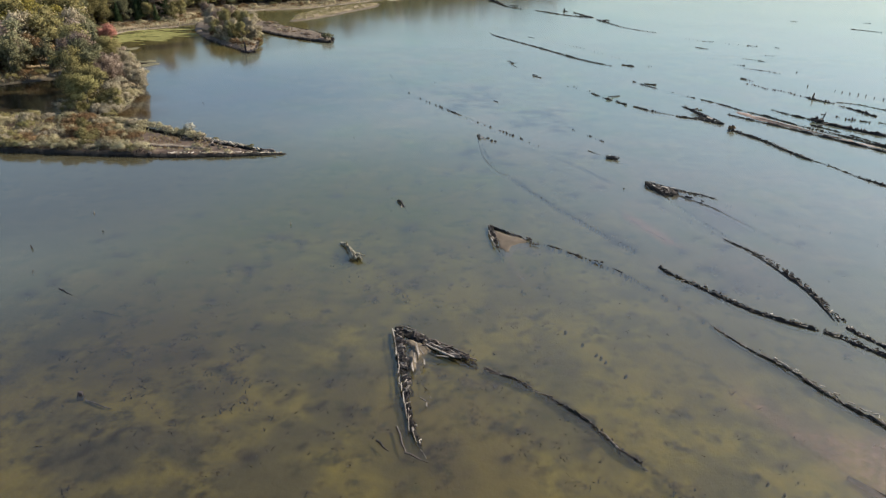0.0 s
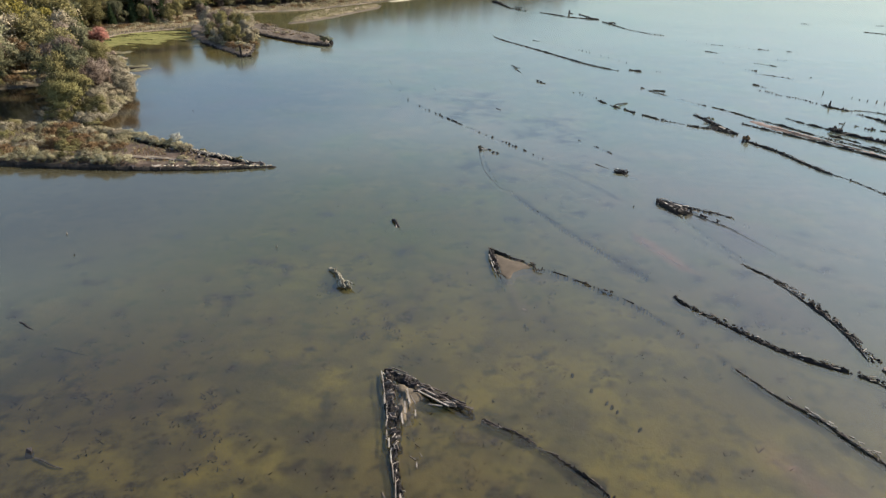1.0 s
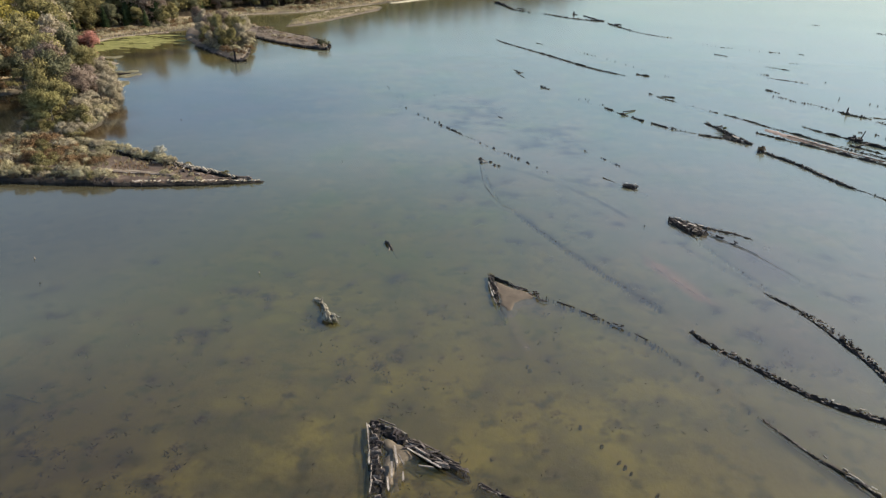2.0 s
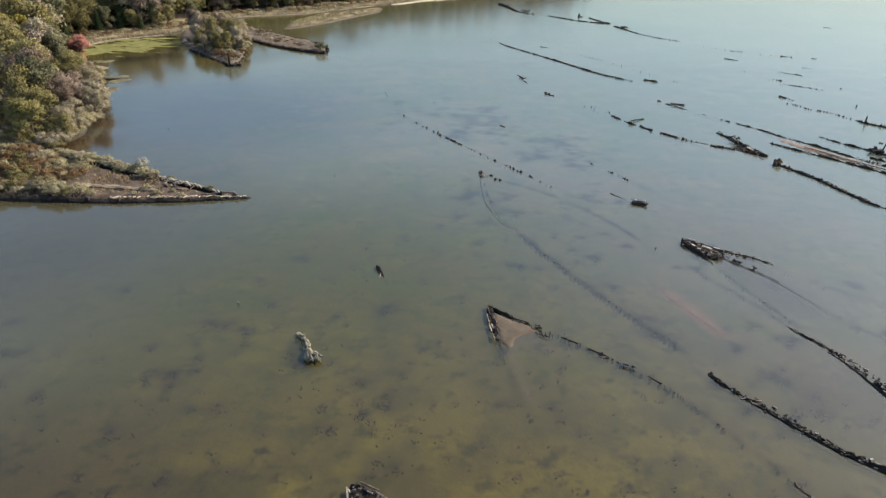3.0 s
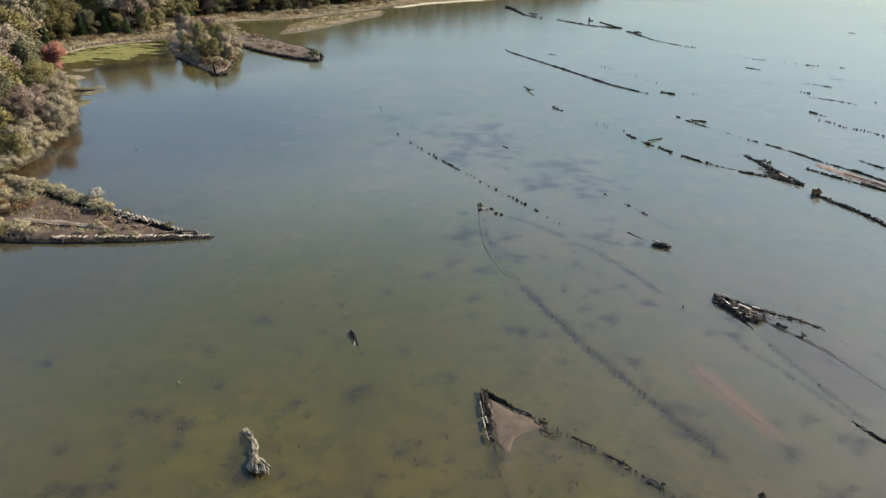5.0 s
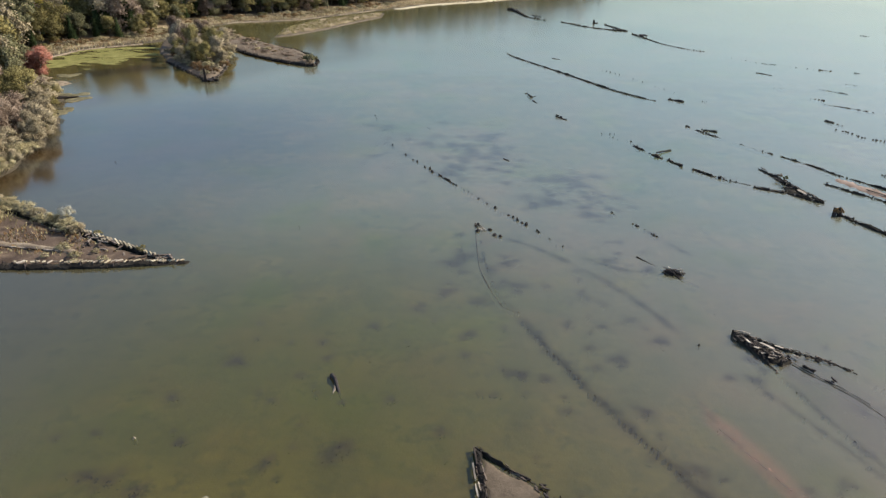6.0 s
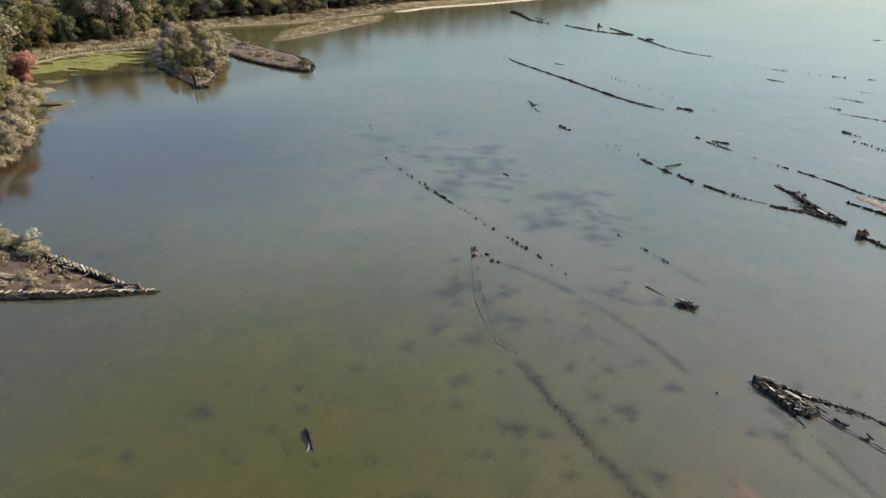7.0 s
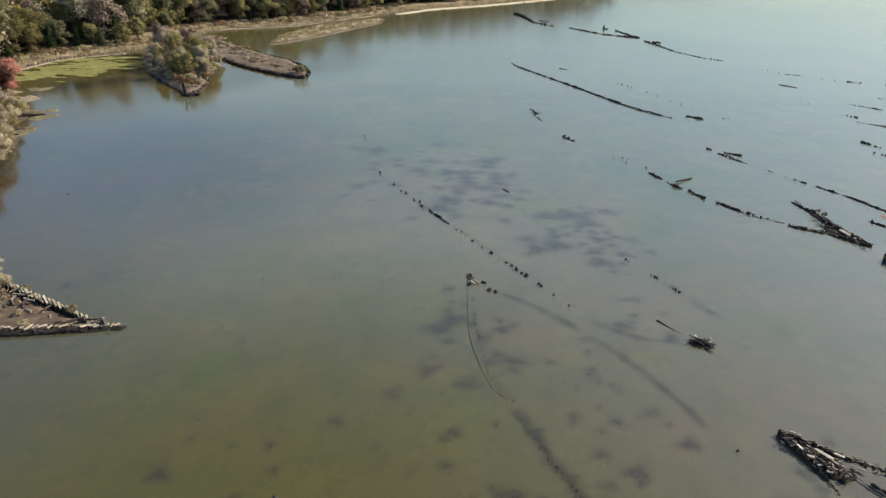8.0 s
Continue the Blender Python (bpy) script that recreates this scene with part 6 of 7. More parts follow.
def middle_line():
    s = ship("broken dark side of a hull in heavy black chunks")
    w = dict(wood=WET_WOOD, bulk=0.92)
    hull_side(s, [(26.3, 158.5, 0.03), (28.6, 156.0, 0.03), (30.9, 154.2, 0.07)], 0.25, 0.9, 0.8, (0.28, 0.25), 0.24, 10, core=False, seed=130, **w)
    hull_side(s, [(26.5, 158.6, 0.06), (29.2, 158.6, 0.06)], 0.19, 1.2, 0.8, (0.28, 0.25), 0.16, 10, core=False, seed=131, **w)
    hull_side(s, [(30.7, 151.6, 0.19), (32.1, 149.0, 0.19)], 0.62, 0.5, 0.9, (0.32, 0.62), 0.28, 12, seed=132, **w)
    hull_side(s, [(32.6, 147.8, 0.11), (32.9, 147.2, 0.11)], 0.31, 0.5, 0.9, (0.28, 0.31), 0.20, 12, seed=133, **w)
    hull_side(s, [(33.0, 146.8, 0.28), (34.0, 145.2, 0.28)], 0.81, 0.45, 0.95, (0.32, 0.81), 0.28, 12, seed=134, **w)
    hull_side(s, [(34.9, 144.2, 0.25), (36.3, 141.6, 0.25)], 0.74, 0.45, 0.95, (0.32, 0.74), 0.28, 12, seed=135, **w)
    hull_side(s, [(37.6, 140.2, 0.17), (39.5, 137.8, 0.28), (41.3, 135.9, 0.28)], 0.50, 0.5, 0.95, (0.28, 0.50), 0.28, 12, 0.4, seed=136, **w)
    hull_side(s, [(41.4, 135.7, 0.08), (44.2, 133.9, 0.08)], 0.31, 0.7, 0.8, (0.28, 0.31), 0.24, 12, seed=137, **w)
    hull_side(s, [(44.7, 133.0, 0.33), (46.2, 132.0, 0.33), (48.0, 131.2, 0.30)], 0.62, 0.5, 0.95, (0.28, 0.62), 0.28, 12, 0.4, seed=138, **w)
    part("loose_beam", PLANK_MESHES[7], WET_WOOD, s).matrix_local = box_pose(35.2, 148.6, 0.1, 38, 3.6, 0.22, 0.2, 0, 3)
    hull_side(s, [(48.0, 131.6, 0.19), (50.0, 129.4, 0.33), (52.0, 127.6, 0.33)], 0.56, 0.5, 0.9, (0.24, 0.56), 0.24, 12, 0.6, seed=139, strake_wood=WOOD, **w)
    hull_side(s, [(48.3, 141.6, 0.28), (49.8, 136.0, 0.39), (50.6, 131.5, 0.44), (52.2, 127.5, 0.33)], 0.56, 0.5, 0.95, (0.28, 0.59), 0.32, 12, 0.5, seed=140, strake_wood=WOOD, **w)
    part("deck_panel", PLANK_MESHES[0], PALE_WOOD, s).matrix_local = box_pose(50.3, 130.4, 0.45, -62, 1.6, 0.6, 0.12, 4, 5)
    part("deck_silt", mud_sheet([(48.6, 131.4), (50.6, 128.6), (51.8, 128.0), (50.4, 131.5), (49.4, 134.5)], 0.3, 0.5, 0.1), WRACK, s)
    scatter_planks(s, 26, (50.2, 132.0), (3.0, 0.4), -70, WET_WOOD, (1.0, 0.16, 0.12), 0.4, 40, 141)
    s = ship("dark hull side whose end carries a bushy clump")
    hull_side(s, [(52.4, 123.2, 0.33), (54.0, 120.2, 0.33), (55.5, 117.1, 0.33), (58.0, 109.2, 0.33), (59.2, 106.6, 0.22)], 0.50, 0.5, 0.9, (0.24, 0.50), 0.24, 10, 0.3, 0.4, seed=142, strake_wood=WOOD, **w)
    for k, (x, y, h) in enumerate(((51.9, 123.9, 0.9), (52.3, 123.4, 1.3), (52.6, 123.8, 1.0), (52.1, 123.1, 0.7), (51.5, 123.3, 0.5))):
        part("frame_timber", TIMBER_MESHES[k], WET_WOOD, s).matrix_local = box_pose(x, y, -0.5, 30 * k, 0.4, 0.34, 0.5 + h, 6 * (k - 2), 5 - 3 * k)
    hull_side(s, [(59.2, 106.6, 0.06), (60.8, 104.2, 0.08), (62.8, 98.5, 0.11)], 0.31, 1.0, 0.95, (0.32, 0.31), 0.32, 10, seed=143, **w)
    hull_side(s, [(62.8, 98.5, 0.22), (64.9, 95.0, 0.28), (68, 90, 0.28)], 0.56, 0.6, 0.95, (0.32, 0.56), 0.32, 10, seed=144, **w)


def overgrown_ship():
    """The hull that has become a spit: ribs along its tip, scrub on the rest."""
    s = ship("overgrown hull full of brown mud, pale ribs along its tip")
    near = [(-128, 100.2, 0.9), (-90, 99.9, 0.9), (-72, 99.6, 0.9), (-58, 98.9, 0.9), (-45, 99.2, 0.75), (-36.4, 100.3, 0.7), (-31.5, 101.3, 0.5), (-28.0, 102.0, 0.3), (-26.8, 102.2, 0.1)]
    far = [(-30.5, 102.6, 0.5), (-34.3, 104.5, 0.75), (-39.8, 107.0, 0.8), (-45.0, 109.6, 0.8), (-53.0, 112.9, 0.7), (-61, 117.2, 0.5)]
    ridge(s, near, 0.8, drop=0.26)
    ridge(s, far, 0.6, drop=0.35)
    tick = random.Random(151)
    for x, y, h, a in smooth_line(far[:4], 0.72):
        part("rib", PLANK_MESHES[tick.randrange(9)], RIB_WOOD, s, "pale slanting rib").matrix_local = box_pose(x + 0.1, y - 0.25, h * 0.55 + tick.uniform(-0.05, 0.1), 135 + tick.gauss(0, 4), 1.45 * tick.uniform(0.75, 1.1), 0.26 * tick.uniform(0.75, 1.2), 0.2, tick.uniform(-6, 6), -5 + tick.uniform(-3, 3))
    for x, y, h, a in smooth_line(near[4:-1], 0.6):
        part("rib", PLANK_MESHES[tick.randrange(9)], tick.choice((RIB_WOOD, RIB_WOOD, PALE_WOOD)), s, "pale slanting rib").matrix_local = box_pose(x, y + 0.25, h - 0.16 + tick.uniform(-0.05, 0.06), 62 + tick.gauss(0, 24), 0.8 * tick.uniform(0.4, 1.2), 0.26 * tick.uniform(0.5, 1.3), 0.14, tick.uniform(-8, 8), 4 + tick.uniform(-4, 4))
    hull_side(s, near[3:], 0.9, 0.9, 0.6, (0.22, 0.6), 0.2, 14, core=False, wood=WET_WOOD, bulk=1.0, seed=152)
    part("deck_mud", mud_sheet([(-130, 100.4), (-72, 100.2), (-58, 99.5), (-45, 99.8), (-36, 100.9), (-29.5, 102.1), (-34, 104.0), (-40, 106.4), (-53, 112.3), (-62, 117), (-76, 120.5), (-130, 123)], 0.34, 0.8, 0.12, 1.3), DECK_MUD, s, "brown mud filling the hull")
    part("keelson", mud_sheet([(-52, 103.6), (-46, 103.2), (-40.6, 102.4), (-40.4, 102.9), (-46, 104.1), (-52, 104.7)], 0.62, 0.25, 0.05, 0.9), KEEL_SAND, s, "broad tan keelson ridge")
    for k in range(6):
        part("keelson_beam", PLANK_MESHES[k], WOOD, s).matrix_local = box_pose(-51 + 2.0 * k, 103.4 - 0.16 * k, 0.42, -5, 2.2, 0.22, 0.16)
    scatter_planks(s, 26, (-40, 105.4), (4.0, 0.8), -22, WOOD, (1.0, 0.2, 0.13), 0.5, 50, 153)
    plant("shrub_b", "white", -45.7, 110.7, 0.9, 0.46, 10, "on the overgrown hull", 1.3)
    for x, y, sc in ((-41.9, 103.4, 0.4), (-39.7, 101.7, 0.34), (-39.0, 100.4, 0.26), (-48.5, 101.0, 0.36)):
        plant("shrub_b", "straw", x, y, 0.3, sc, 70, "on the overgrown hull", 0.8)
    scatter_planks(s, 10, (-31, 102.2), (1.6, 0.25), 8, WOOD, (1.1, 0.22, 0.15), 0.5, 40, 154)
    r = random.Random(77)
    inner = Scrub()
    for _ in range(130):
        x = r.uniform(-112, -55)
        y = r.uniform(100.8, 108 + min(10, (-46 - x) * 0.42))
        c = weighted(r, [("straw", 3), ("grey", 1.5), ("olive", 2), ("rust", 6)] if x > -72 else [("straw", 4), ("grey", 2.5), ("olive", 4), ("lime", 1.5), ("rust", 1)])
        inner.add(r.choice(("shrub_a", "shrub_b", "shrub_c")), c, x, y, 0.25, r.uniform(0.55, 0.95), r.uniform(0, 360), r.uniform(0.75, 1.05))
    inner.build("inside the overgrown hull")
    for x in np.arange(-114, -50, 1.1):
        plant(r.choice(("shrub_a", "shrub_b", "shrub_c")), weighted(r, [("straw", 6), ("grey", 4), ("olive", 1.5), ("rust", 0.5)]), x, 100.2 + r.uniform(-0.3, 1.3), 0.55, r.uniform(0.42, 0.72), r.uniform(0, 360), "on the overgrown hull", r.uniform(0.75, 1.0))
    for x in np.arange(-62, -43, 0.9):
        y = 117.2 + (x + 61) * -0.50 + r.uniform(-0.9, 0.5)
        plant(r.choice(("shrub_a", "shrub_b")), weighted(r, [("straw", 5), ("grey", 3)]), x, min(y, 116.5), 0.3, r.uniform(0.42, 0.62), r.uniform(0, 360), "on the overgrown hull", 0.85)
    for x, y in ((-54.0, 106.8), (-55.5, 105.6), (-56.5, 107.8), (-53.4, 108.2), (-55.0, 109.2), (-58.0, 108.6), (-58.5, 106.4), (-56.2, 104.4), (-60.0, 110.0), (-61.5, 107.0)):
        plant("shrub_c", "rust", x, y, 0.3, 0.45, r.uniform(0, 360), "on the overgrown hull", 0.8)
    for x, y, sc in ((-40.2, 107.4, 0.25), (-33.2, 103.8, 0.28), (-36.2, 101.0, 0.28), (-42.8, 101.2, 0.24), (-38.0, 102.9, 0.22)):
        plant("shrub_a", "straw" if y < 103 else "olive", x, y, 0.3, sc, r.uniform(0, 360), "on the overgrown hull")


SPIT = [(-128, 100.2), (-58, 99.4), (-49.5, 99.8), (-52.5, 104), (-51, 109), (-53, 112.3), (-62, 117), (-76, 120.5), (-128, 123)]
HULL_MEADOW = [(-72, 239.5), (-61, 227.2), (-50.7, 219), (-41.5, 213.6), (-41.8, 220), (-49, 231.6), (-62.8, 243.5), (-78, 260), (-90, 272), (-90, 260)]


def tree_islet():
    """A wooded hull lying by the shore, with a tall stem post, and a second one beside it."""
    s = ship("wooded hull with a tall bare stem post")
    part("hull_mud", mud_sheet([(-88, 228), (-78, 212), (-68, 200.5), (-60, 191.5), (-58.5, 193), (-59.5, 203), (-62.5, 215), (-69, 233), (-84, 250), (-94, 246)], 0.55, 1.0, 0.15, 1.6), HULL_MUD, s, "brown mud and roots")
    part("stem_post", TIMBER_MESHES[4], WET_WOOD, s, "tall bare dark stem post").matrix_local = box_pose(-59.5, 190.6, -0.8, 20, 0.55, 0.6, 4.0, 3, -2)
    hull_side(s, [(-59.7, 191.2, 0.45), (-63.5, 195.8, 0.35), (-68.2, 201.0, 0.35), (-78, 212, 0.3)], 0.6, 1.0, 0.85, (0.45, 0.9), 0.3, 10, wood=WOOD, seed=160, bulk=1.0)
    hull_side(s, [(-59.2, 191.4, 0.45), (-58.8, 197.0, 0.35), (-59.8, 203.0, 0.35), (-62.8, 215.0, 0.3)], 0.6, 1.0, 0.85, (0.45, 0.9), 0.3, 10, wood=WOOD, seed=161, bulk=1.0)
    scatter_planks(s, 10, (-58.6, 191.6), (1.0, 0.6), 10, WET_WOOD, (1.8, 0.3, 0.2), 0.2, 50, 162)
    r = random.Random(9)
    for which, c, x, y, sc in (("round_a", "olive", -65.0, 206, 0.7), ("round_b", "olive", -68.5, 208, 0.75), ("round_a", "grey", -64.2, 212.5, 0.75), ("round_b", "grey", -61.6, 207.5, 0.5), ("round_b", "olive", -69.5, 219.5, 0.85), ("round_a", "grey", -78, 217.5, 0.7), ("round_b", "grey", -70, 212, 0.8), ("round_a", "olive", -66, 216, 0.9), ("round_b", "grey", -63, 209, 0.62), ("round_a", "olive", -75, 221, 0.9), ("round_b", "mauve", -79, 225, 0.95), ("broad_b", "grey", -83, 232, 0.62),
                               ("round_b", "olive", -72, 226, 0.9), ("cedar_a", "olive", -72.5, 216, 0.7), ("round_a", "grey", -67.5, 224, 0.8), ("round_a", "mauve", -86, 238, 0.9), ("broad_c", "mauve", -78, 238, 0.6), ("round_b", "olive", -76, 214.5, 0.7), ("round_a", "grey", -72, 207, 0.55)):
        plant(which, c, x, y, 0.4, sc * 0.84, r.uniform(0, 360), "on the wooded hull", 1.12)
    for x, y, sc in ((-61.5, 195.5, 0.5), (-62.5, 199, 0.7), (-60.8, 201, 0.6), (-65, 200.5, 0.6), (-61.5, 206, 0.7), (-69, 204.5, 0.7), (-62.8, 213, 0.7), (-74, 211, 0.8), (-60.3, 197.5, 0.6), (-63.5, 202.5, 0.8), (-66.5, 202.8, 0.7), (-60.3, 205, 0.7), (-71.5, 208.5, 0.8), (-76.5, 214, 0.8), (-63.5, 217, 0.8), (-65.5, 222, 0.9), (-79.5, 219, 0.9), (-67, 228, 0.9)):
        plant(r.choice(("shrub_a", "shrub_b", "shrub_c")), weighted(r, [("straw", 3), ("grey", 3), ("rust", 1)]), x, y, 0.4, sc, r.uniform(0, 360), "on the wooded hull")
    s = ship("grass-grown hull with a dark rim beside the shore")
    part("hull_mud", mud_sheet([(-72, 238.5), (-61, 226.2), (-50.7, 218), (-40.5, 212.2), (-39.4, 213.5), (-41, 221), (-48.6, 232.8), (-62.8, 245), (-78, 262), (-92, 274), (-92, 258)], 0.5, 0.9, 0.15, 1.4), HULL_MUD, s, "brown grassy mud")
    hull_side(s, [(-72, 238, 0.6), (-61, 225.8, 0.6), (-50.7, 217.6, 0.65), (-40.8, 211.8, 0.7), (-39.2, 213.2, 0.7)], 0.8, 0.9, 0.9, (0.45, 0.9), 0.3, 10, seed=163, joined=True, bulk=1.0)
    hull_side(s, [(-39.2, 213.2, 0.6), (-40.6, 221, 0.4), (-48.4, 233.2, 0.25), (-62.6, 245.4, 0.1)], 0.8, 0.9, 0.9, (0.45, 0.9), 0.3, 10, seed=164, joined=True, bulk=1.0)
    plant("shrub_b", "green", -40.8, 214.8, 0.3, 0.85, 40, "at the tip of the grassy hull", 1.2)
    plant("shrub_a", "green", -41.8, 216.0, 0.3, 0.6, 140, "at the tip of the grassy hull", 1.1)
    for _ in range(44):
        t = r.random()
        x, y = -84 + 40 * t + r.uniform(-1.5, 2.5), 262 - 44 * t + r.uniform(-4, 4)
        plant(r.choice(("shrub_a", "shrub_b", "shrub_c")), weighted(r, [("mauve", 4), ("rust", 2), ("straw", 2), ("grey", 3)]), x, y, 0.3, r.uniform(0.3, 0.6) * (1.4 - t * 0.6), r.uniform(0, 360), "on the grassy hull", 0.7)


ship_near()
ship_second()
ship_third()
ship_crossing()
ship_fourth()
post_row_ship()
drift_heap()
middle_line()
far_ships()
overgrown_ship()
tree_islet()

# ---- mud bars, driftwood and stakes ----


def bars_and_drift():
    for flat, tone in (([(-85.6, 176.0), (-82.5, 175.6), (-79.4, 177.2), (-78.4, 175.0), (-82.4, 172.0), (-85.0, 173.4)], FLAT_MUD), ([(-81.2, 170.8), (-77.6, 174.0), (-76.4, 171.8), (-78.6, 168.2), (-81.0, 168.4)], FLAT_MUD), ([(-79.6, 161.4), (-77.4, 163.8), (-75.8, 165.0), (-74.4, 160.6), (-75.7, 157.6), (-78.4, 158.8)], FLAT_MUD),
                       ([(-93.4, 184.2), (-91.6, 187.0), (-88.0, 184.8), (-89.4, 181.4)], KEEL_SAND), ([(-97.0, 193.2), (-91.2, 195.4), (-91.6, 190.8), (-94.6, 190.6)], FLAT_MUD), ([(-99.6, 189.6), (-95.0, 191.4), (-96.2, 187.4), (-99.0, 187.2)], KEEL_SAND)):
        lone("mud_flat", mud_sheet(flat, 0.1, 0.3, 0.2, 1.0), tone, "low green-brown mud flat by the bank" if tone == FLAT_MUD else "low tan mud flat by the bank", "mud flat", "mud flats by the bank")
    for x, y, a, ln in ((-81.4, 171.4, 33, 4.5), (-78.0, 161.4, 50, 3.2), (-76.8, 158.6, 40, 2.4), (-83.4, 171.6, 30, 3.4)):
        lone("drift_log", mesh("drift_log", *tube([(-0.5 * ln, 0, 0), (-0.1 * ln, 0.12, 0.05), (0.5 * ln, -0.05, 0)], (0.2, 0.24, 0.14), 7)), WET_WOOD, "dark log lying along a mud flat", "log").matrix_world = pose(x, y, 0.12, 0, 0, a)
    DRIFT_LAYER.patch([(22.6, 82.6), (24.8, 79.6), (26.6, 75.2), (27.8, 71.0), (25.6, 72.2), (23.8, 76.2), (22.2, 80.0)], 1.1, 0.9, PINK_MUD)
    DRIFT_LAYER.patch([(24.5, 46.0), (28.0, 40.5), (33.5, 39.5), (36.5, 33.0), (35.0, 25.0), (30.0, 28.0), (26.0, 37.0), (22.6, 43.0)], 2.6, 0.7, PINK_MUD)
    for x, y, rx, ry, a in ((30.5, 37.0, 3.4, 0.8, -48), (32.5, 33.5, 3.6, 1.0, -52), (28.0, 41.5, 2.6, 0.7, -50), (34.0, 30.0, 3.0, 1.2, -55), (25.6, 76.0, 2.4, 0.7, -62)):
        DRIFT_LAYER.spot(x, y, rx, ry, radians(a), 0.28, PINK_MUD)
    s = ship("submerged side of a hull beside a mud bar")
    sunken_side(s, [(25.6, 39.4), (27.0, 37.3), (28.4, 35.0), (30.2, 33.2), (33, 28.4)], 0.32, seed=170, gaps=0.1)
    ridge(s, [(28.4, 35.1, -0.02), (29.4, 34.0, 0.02), (31.0, 31.9, 0.05), (33.4, 28.4, 0.05)], 0.14, WOOD, "wale", "narrow grey wale plank awash", drop=0.0, rough=0.03)
    s = ship("faint submerged planking of a sunken hull")
    sunken_side(s, [(22.6, 82.0), (23.6, 78.6), (25.0, 75.4), (26.9, 71.6)], 0.3, SUNK, seed=171, gaps=0.4)
    for k, (x, y, ln) in enumerate(((23.6, 78.8, 1.6), (24.8, 76.4, 2.0), (25.9, 74.2, 1.4))):
        part("strake", PLANK_MESHES[k], SUNK_WOOD, s).matrix_local = box_pose(x, y, -0.1, -62, ln, 0.12, 0.08)
    for name, x, y, h in (("stake", -45.5, 76.4, 0.7), ("stake", -41.9, 71.1, 0.35), ("stake", -47.4, 66.1, 0.8), ("stake", -44.4, 60.9, 0.35), ("stake", -51.6, 133.9, 0.3), ("stake", -17.6, 112.7, 0.3), ("stake", 24.9, 90.7, 0.45)):
        k = rng.randrange(9)
        ob = lone(name, TIMBER_MESHES[k], PALE_WOOD if y == 76.4 else WET_WOOD, "short weathered wooden stake standing in the water", "stake", "stakes in the water")
        ob.matrix_world = box_pose(x, y, -1.0, rng.uniform(0, 90), 0.2, 0.18, 1.0 + h * 0.5, rng.uniform(-8, 8), rng.uniform(-8, 8))
    ob = lone("stake", TIMBER_MESHES[1], PALE_WOOD, "pale bleached stake tip standing in the water", "stake", "stakes in the water")
    ob.matrix_world = box_pose(-20.0, 74.9, -1.0, 20, 0.3, 0.3, 1.28)
    for x, y, a, ln, z, mat, lab in ((-38.5, 56.7, -32, 2.2, 0.02, WET_WOOD, "dark branch floating in the water"), (-27.2, 40.3, -20, 2.6, -0.38, WOOD, "half-sunken dark log in the shallows"), (-3.1, 37.1, -72, 2.8, 0.05, WOOD, "grey pole lying in the shallows"), (-1.9, 35.4, -28, 1.9, -0.05, WOOD, "grey pole lying in the shallows"),
                                     (-4.4, 36.4, -48, 1.4, 0.03, WET_WOOD, "short dark stick in the shallows"), (-32.7, 53.4, -15, 3.4, -0.3, WET_WOOD, "half-sunken dark log in the shallows")):
        lone("sunken_log", mesh("sunken_log", *tube([(-0.5 * ln, 0, 0), (-0.2 * ln, 0.05, 0.03), (0.15 * ln, -0.04, 0.02), (0.5 * ln, 0.06, -0.05)], (0.09, 0.085, 0.07, 0.04), 7)), mat, lab, "log").matrix_world = pose(x, y, z, 0, 0, a)
    ob = lone("stump", TIMBER_MESHES[6], WET_WOOD, "dark stump with a pale broken top", "stump")
    ob.matrix_world = box_pose(-28.9, 41.0, -1.0, 15, 0.5, 0.45, 1.35)


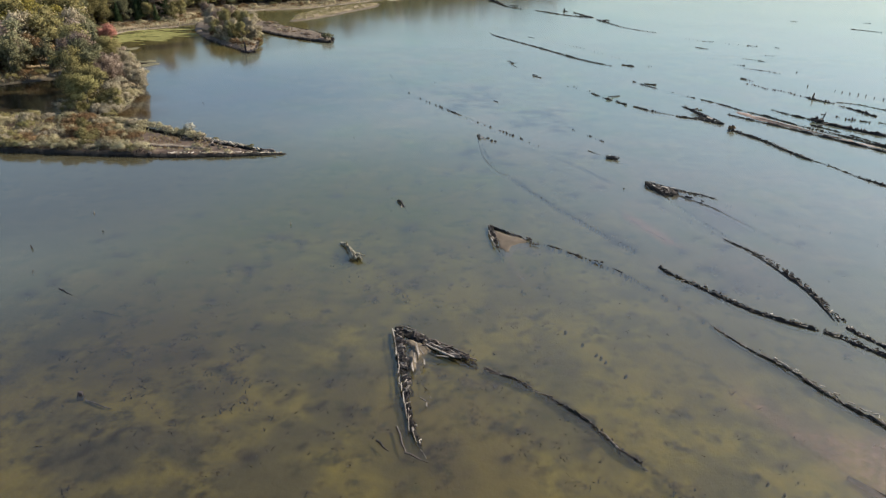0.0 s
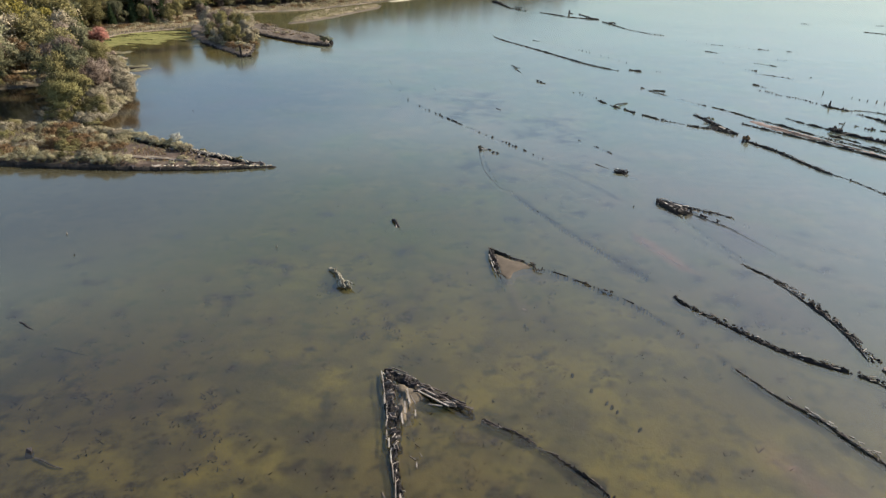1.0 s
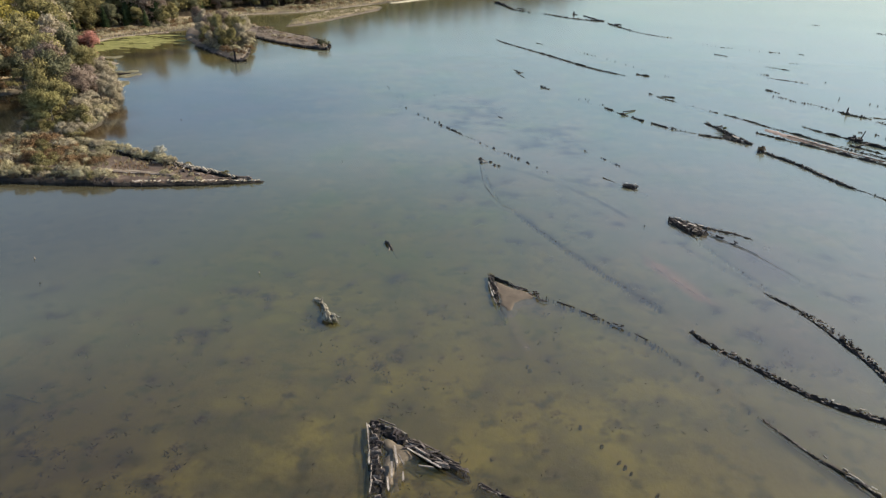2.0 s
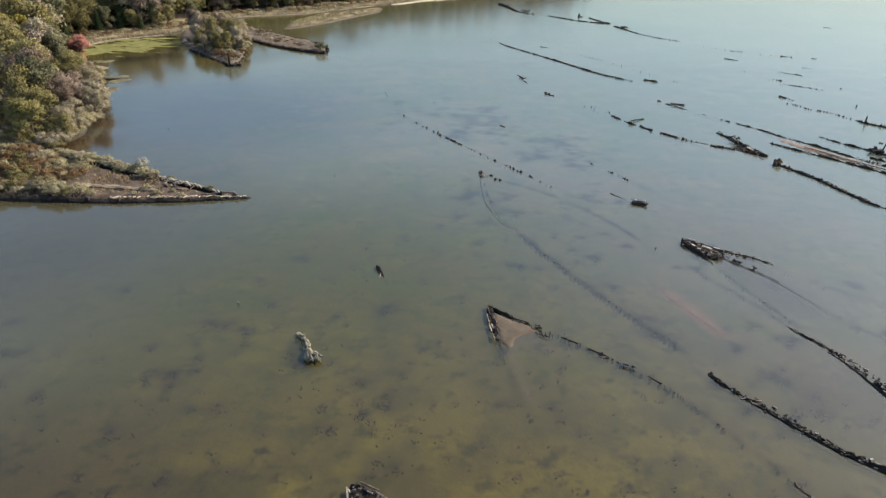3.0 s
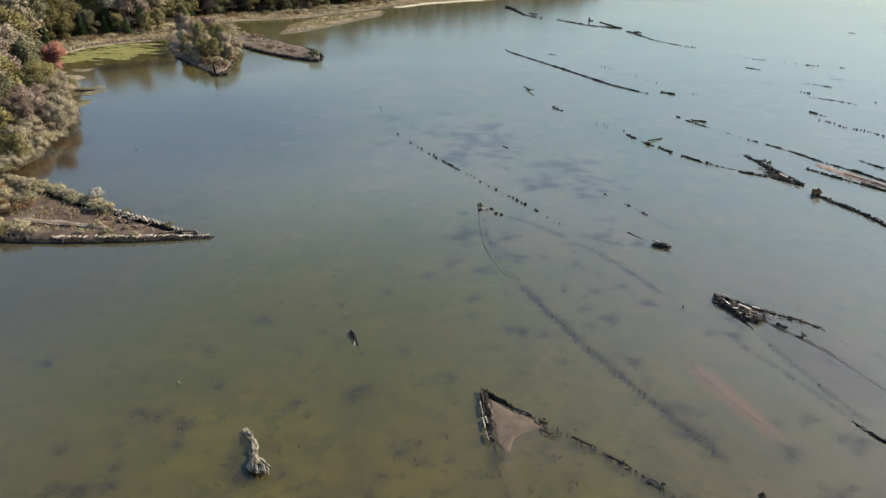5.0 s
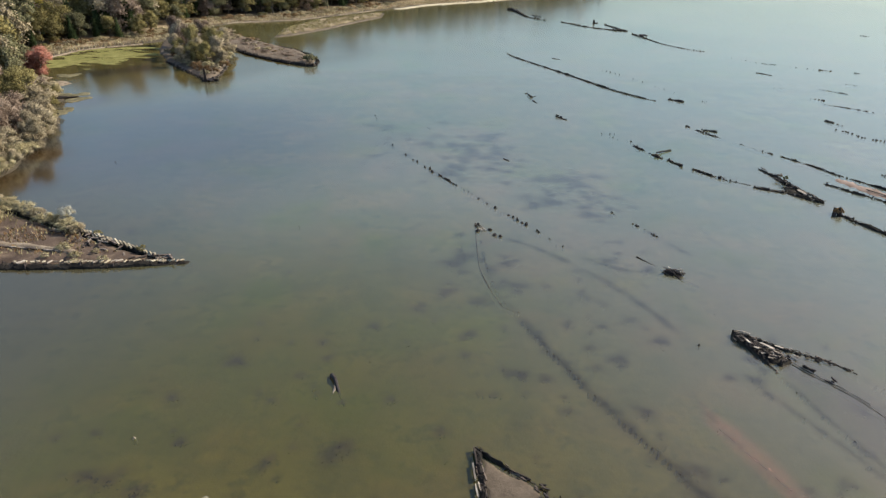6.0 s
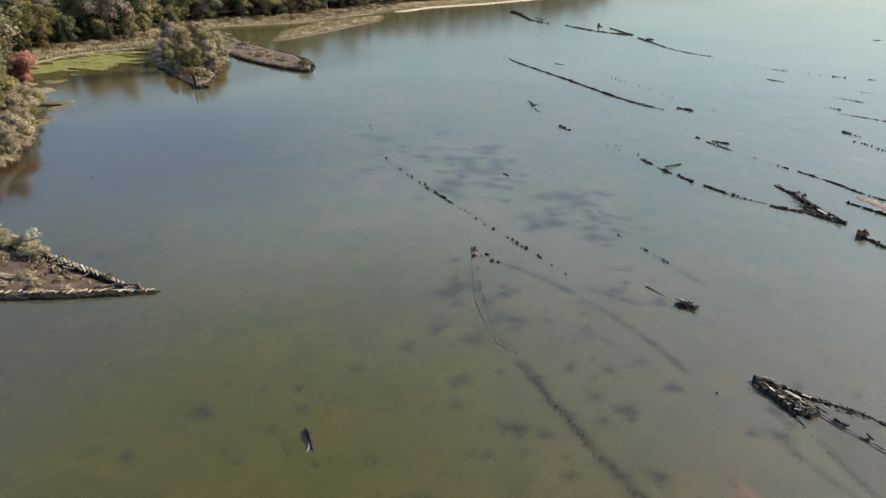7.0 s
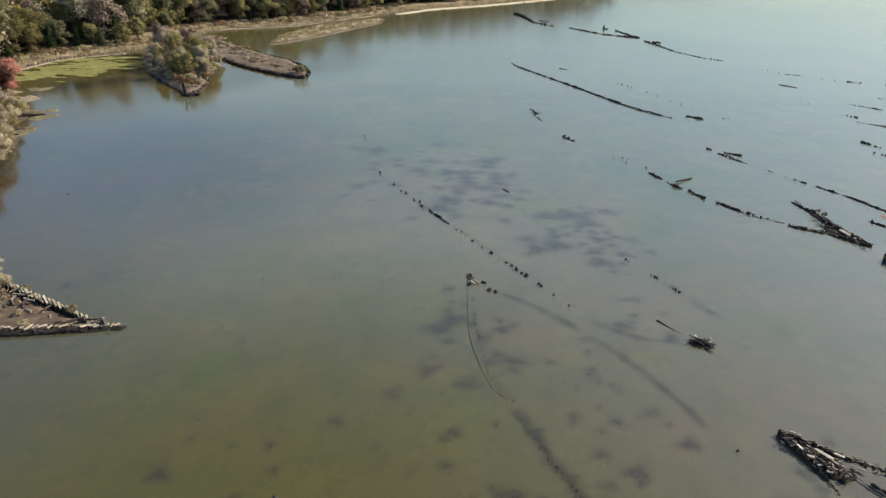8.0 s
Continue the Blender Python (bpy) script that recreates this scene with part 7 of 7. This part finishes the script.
def drift_log():
    """A bleached log, thick and rooty at one end."""
    r = random.Random(3)
    path, radii = [], []
    for i in range(25):
        t = i / 24
        path.append((-2.3 + 4.5 * t, 0.3 * math.sin(t * 3.6 + 0.3) - 0.1, 0.1 + 0.1 * t + 0.03 * math.sin(t * 9)))
        radii.append(0.2 + 0.17 * t + 0.06 * math.sin(t * 17) * (0.4 + t))
    v, f = tube(path, radii, 20)
    v = [tuple(Vector(p) + Vector((noise.noise((p[0] * 2, p[1] * 2, p[2] * 2)), noise.noise((p[0] * 2, p[1] * 2, p[2] * 2 + 7)), noise.noise((p[0] * 2 + 5, p[1] * 2, p[2] * 2)))) * 0.2 * (0.5 + abs(noise.noise((p[0] * 0.9, p[1] * 9, p[2] * 9))) * 2.2)) for p in v]
    f += [tuple(range(19, -1, -1)), tuple(range(len(v) - 20, len(v)))]
    log = thing("drift_log", "bleached knotty driftwood log with broken roots, afloat", "log", at=(0, 0, 0))
    part("trunk", mesh("trunk", v, f, True), DRIFT, log)
    for i in range(18):
        a = r.uniform(-0.8, 0.8)
        z0, y0 = r.uniform(0.0, 0.5), r.uniform(-0.4, 0.4)
        p = [(1.7 + r.uniform(-0.2, 0.3), y0, z0), (2.2 + r.uniform(0, 0.3), y0 * 1.4 + a * 0.2, z0 + r.uniform(-0.1, 0.25)), (2.5 + r.uniform(0, 0.4), y0 * 1.5 + a * 0.45, z0 + r.uniform(-0.35, 0.3))]
        part("root", mesh("root", *tube(p, (0.13, 0.1, 0.04), 6)), DRIFT, log)
    part("limb_stub", mesh("limb_stub", *tube([(-1.0, 0, 0.3), (-1.2, 0.3, 0.55), (-1.3, 0.42, 0.7)], (0.14, 0.1, 0.05), 6)), DRIFT, log)
    log.matrix_world = pose(-11.6, 67.7, 0.02, 0, 0, -59)
    s = thing("sunken_branch", "dark forked branch breaking the surface", "branch")
    part("stem", mesh("stem", *tube([(-7.3, 83.4, 0.1), (-6.9, 82.7, 0.3), (-6.4, 81.6, 0.0), (-6.0, 80.8, -0.3)], (0.2, 0.17, 0.14, 0.08), 7)), WET_WOOD, s)
    part("fork", mesh("fork", *tube([(-6.8, 82.5, 0.1), (-6.7, 81.6, 0.05), (-6.9, 80.6, -0.25)], (0.12, 0.09, 0.05), 6)), WOOD, s)
    for x, y, sc, c in ((52.3, 123.3, 0.5, "rust"), (52.0, 123.8, 0.42, "rust"), (50.3, 136.3, 0.42, "green"), (49.9, 137.4, 0.4, "mauve")):
        plant("shrub_c", c, x, y, 0.0, sc * 0.42, 30, "on a hull's end", 1.9)


grass_on("scrub_grass", SPIT, 5000, 0.45, "straw", "straw-coloured grass between the scrub on the hull", 0.1, 20, 0.3)
grass_on("scrub_grass", SPIT, 4000, 0.45, "olive", "olive grass between the scrub on the hull", 0.1, 20, 0.3)
grass_on("meadow_grass", HULL_MEADOW, 2600, 0.4, "mauve", "brown dead grass on the hull by the shore", 0.3, 20, 0.4)
grass_on("deck_grass", [(-52, 101.2), (-40, 102.0), (-35, 103.2), (-44, 108.2), (-51, 110.2)], 420, 0.3, "rust", "thin brown grass on the mud in the hull", 0.3, 20, 0.36)
grass_on("deck_grass", [(-52, 101.2), (-40, 101.6), (-35, 103.2), (-44, 108.4), (-51, 110.2)], 260, 0.3, "straw", "thin straw-coloured grass on the mud in the hull", 0.2, 20, 0.36)
bars_and_drift()
drift_log()

BEACH_SAND = mud_material("pale_beach_sand", (0.22, 0.18, 0.13), (0.38, 0.33, 0.26), (0.52, 0.46, 0.38), 0.9, 0.6)
lone("sand_edge", mud_sheet([(-63.4, 257.4), (-61.6, 257), (-57.6, 261.6), (-50.6, 274.8), (-44.6, 291), (-35.8, 312), (-36.8, 313.6), (-46.2, 292.6), (-52.4, 276), (-59.4, 263.2)], 0.16, 0.6, 0.1, 1.0), HULL_MUD, "narrow brown mud edge of the low spit", "sand", kind="structure")
lone("sand_edge", mud_sheet([(-89.2, 278), (-86.4, 286), (-77, 290), (-65.2, 298), (-53.2, 315.4), (-38.4, 338), (-39.2, 339.4), (-54, 317), (-65.8, 299.4), (-77.6, 291.8), (-87.4, 288)], 0.24, 0.7, 0.16, 1.2), KEEL_SAND, "strip of tan sand along the wooded bank", "sand", kind="structure")
lone("sand_edge", mud_sheet([(-111.2, 208), (-109.8, 214), (-108.4, 224), (-104.2, 229.8), (-96.6, 237), (-97, 237.8), (-104.8, 230.8), (-109.4, 224.8), (-111, 214)], 0.2, 0.6, 0.16, 1.0), KEEL_SAND, "strip of tan sand along the wooded bank", "sand", kind="structure")
lone("beach", mud_sheet([(-36, 339), (-31, 340), (-20, 357), (2, 375), (38, 414), (62, 437), (60, 441), (34, 419), (0, 381), (-22, 362)], 0.3, 1.2, 0.1, 1.6), BEACH_SAND, "strip of pale sand below the far wood", "beach", kind="structure")

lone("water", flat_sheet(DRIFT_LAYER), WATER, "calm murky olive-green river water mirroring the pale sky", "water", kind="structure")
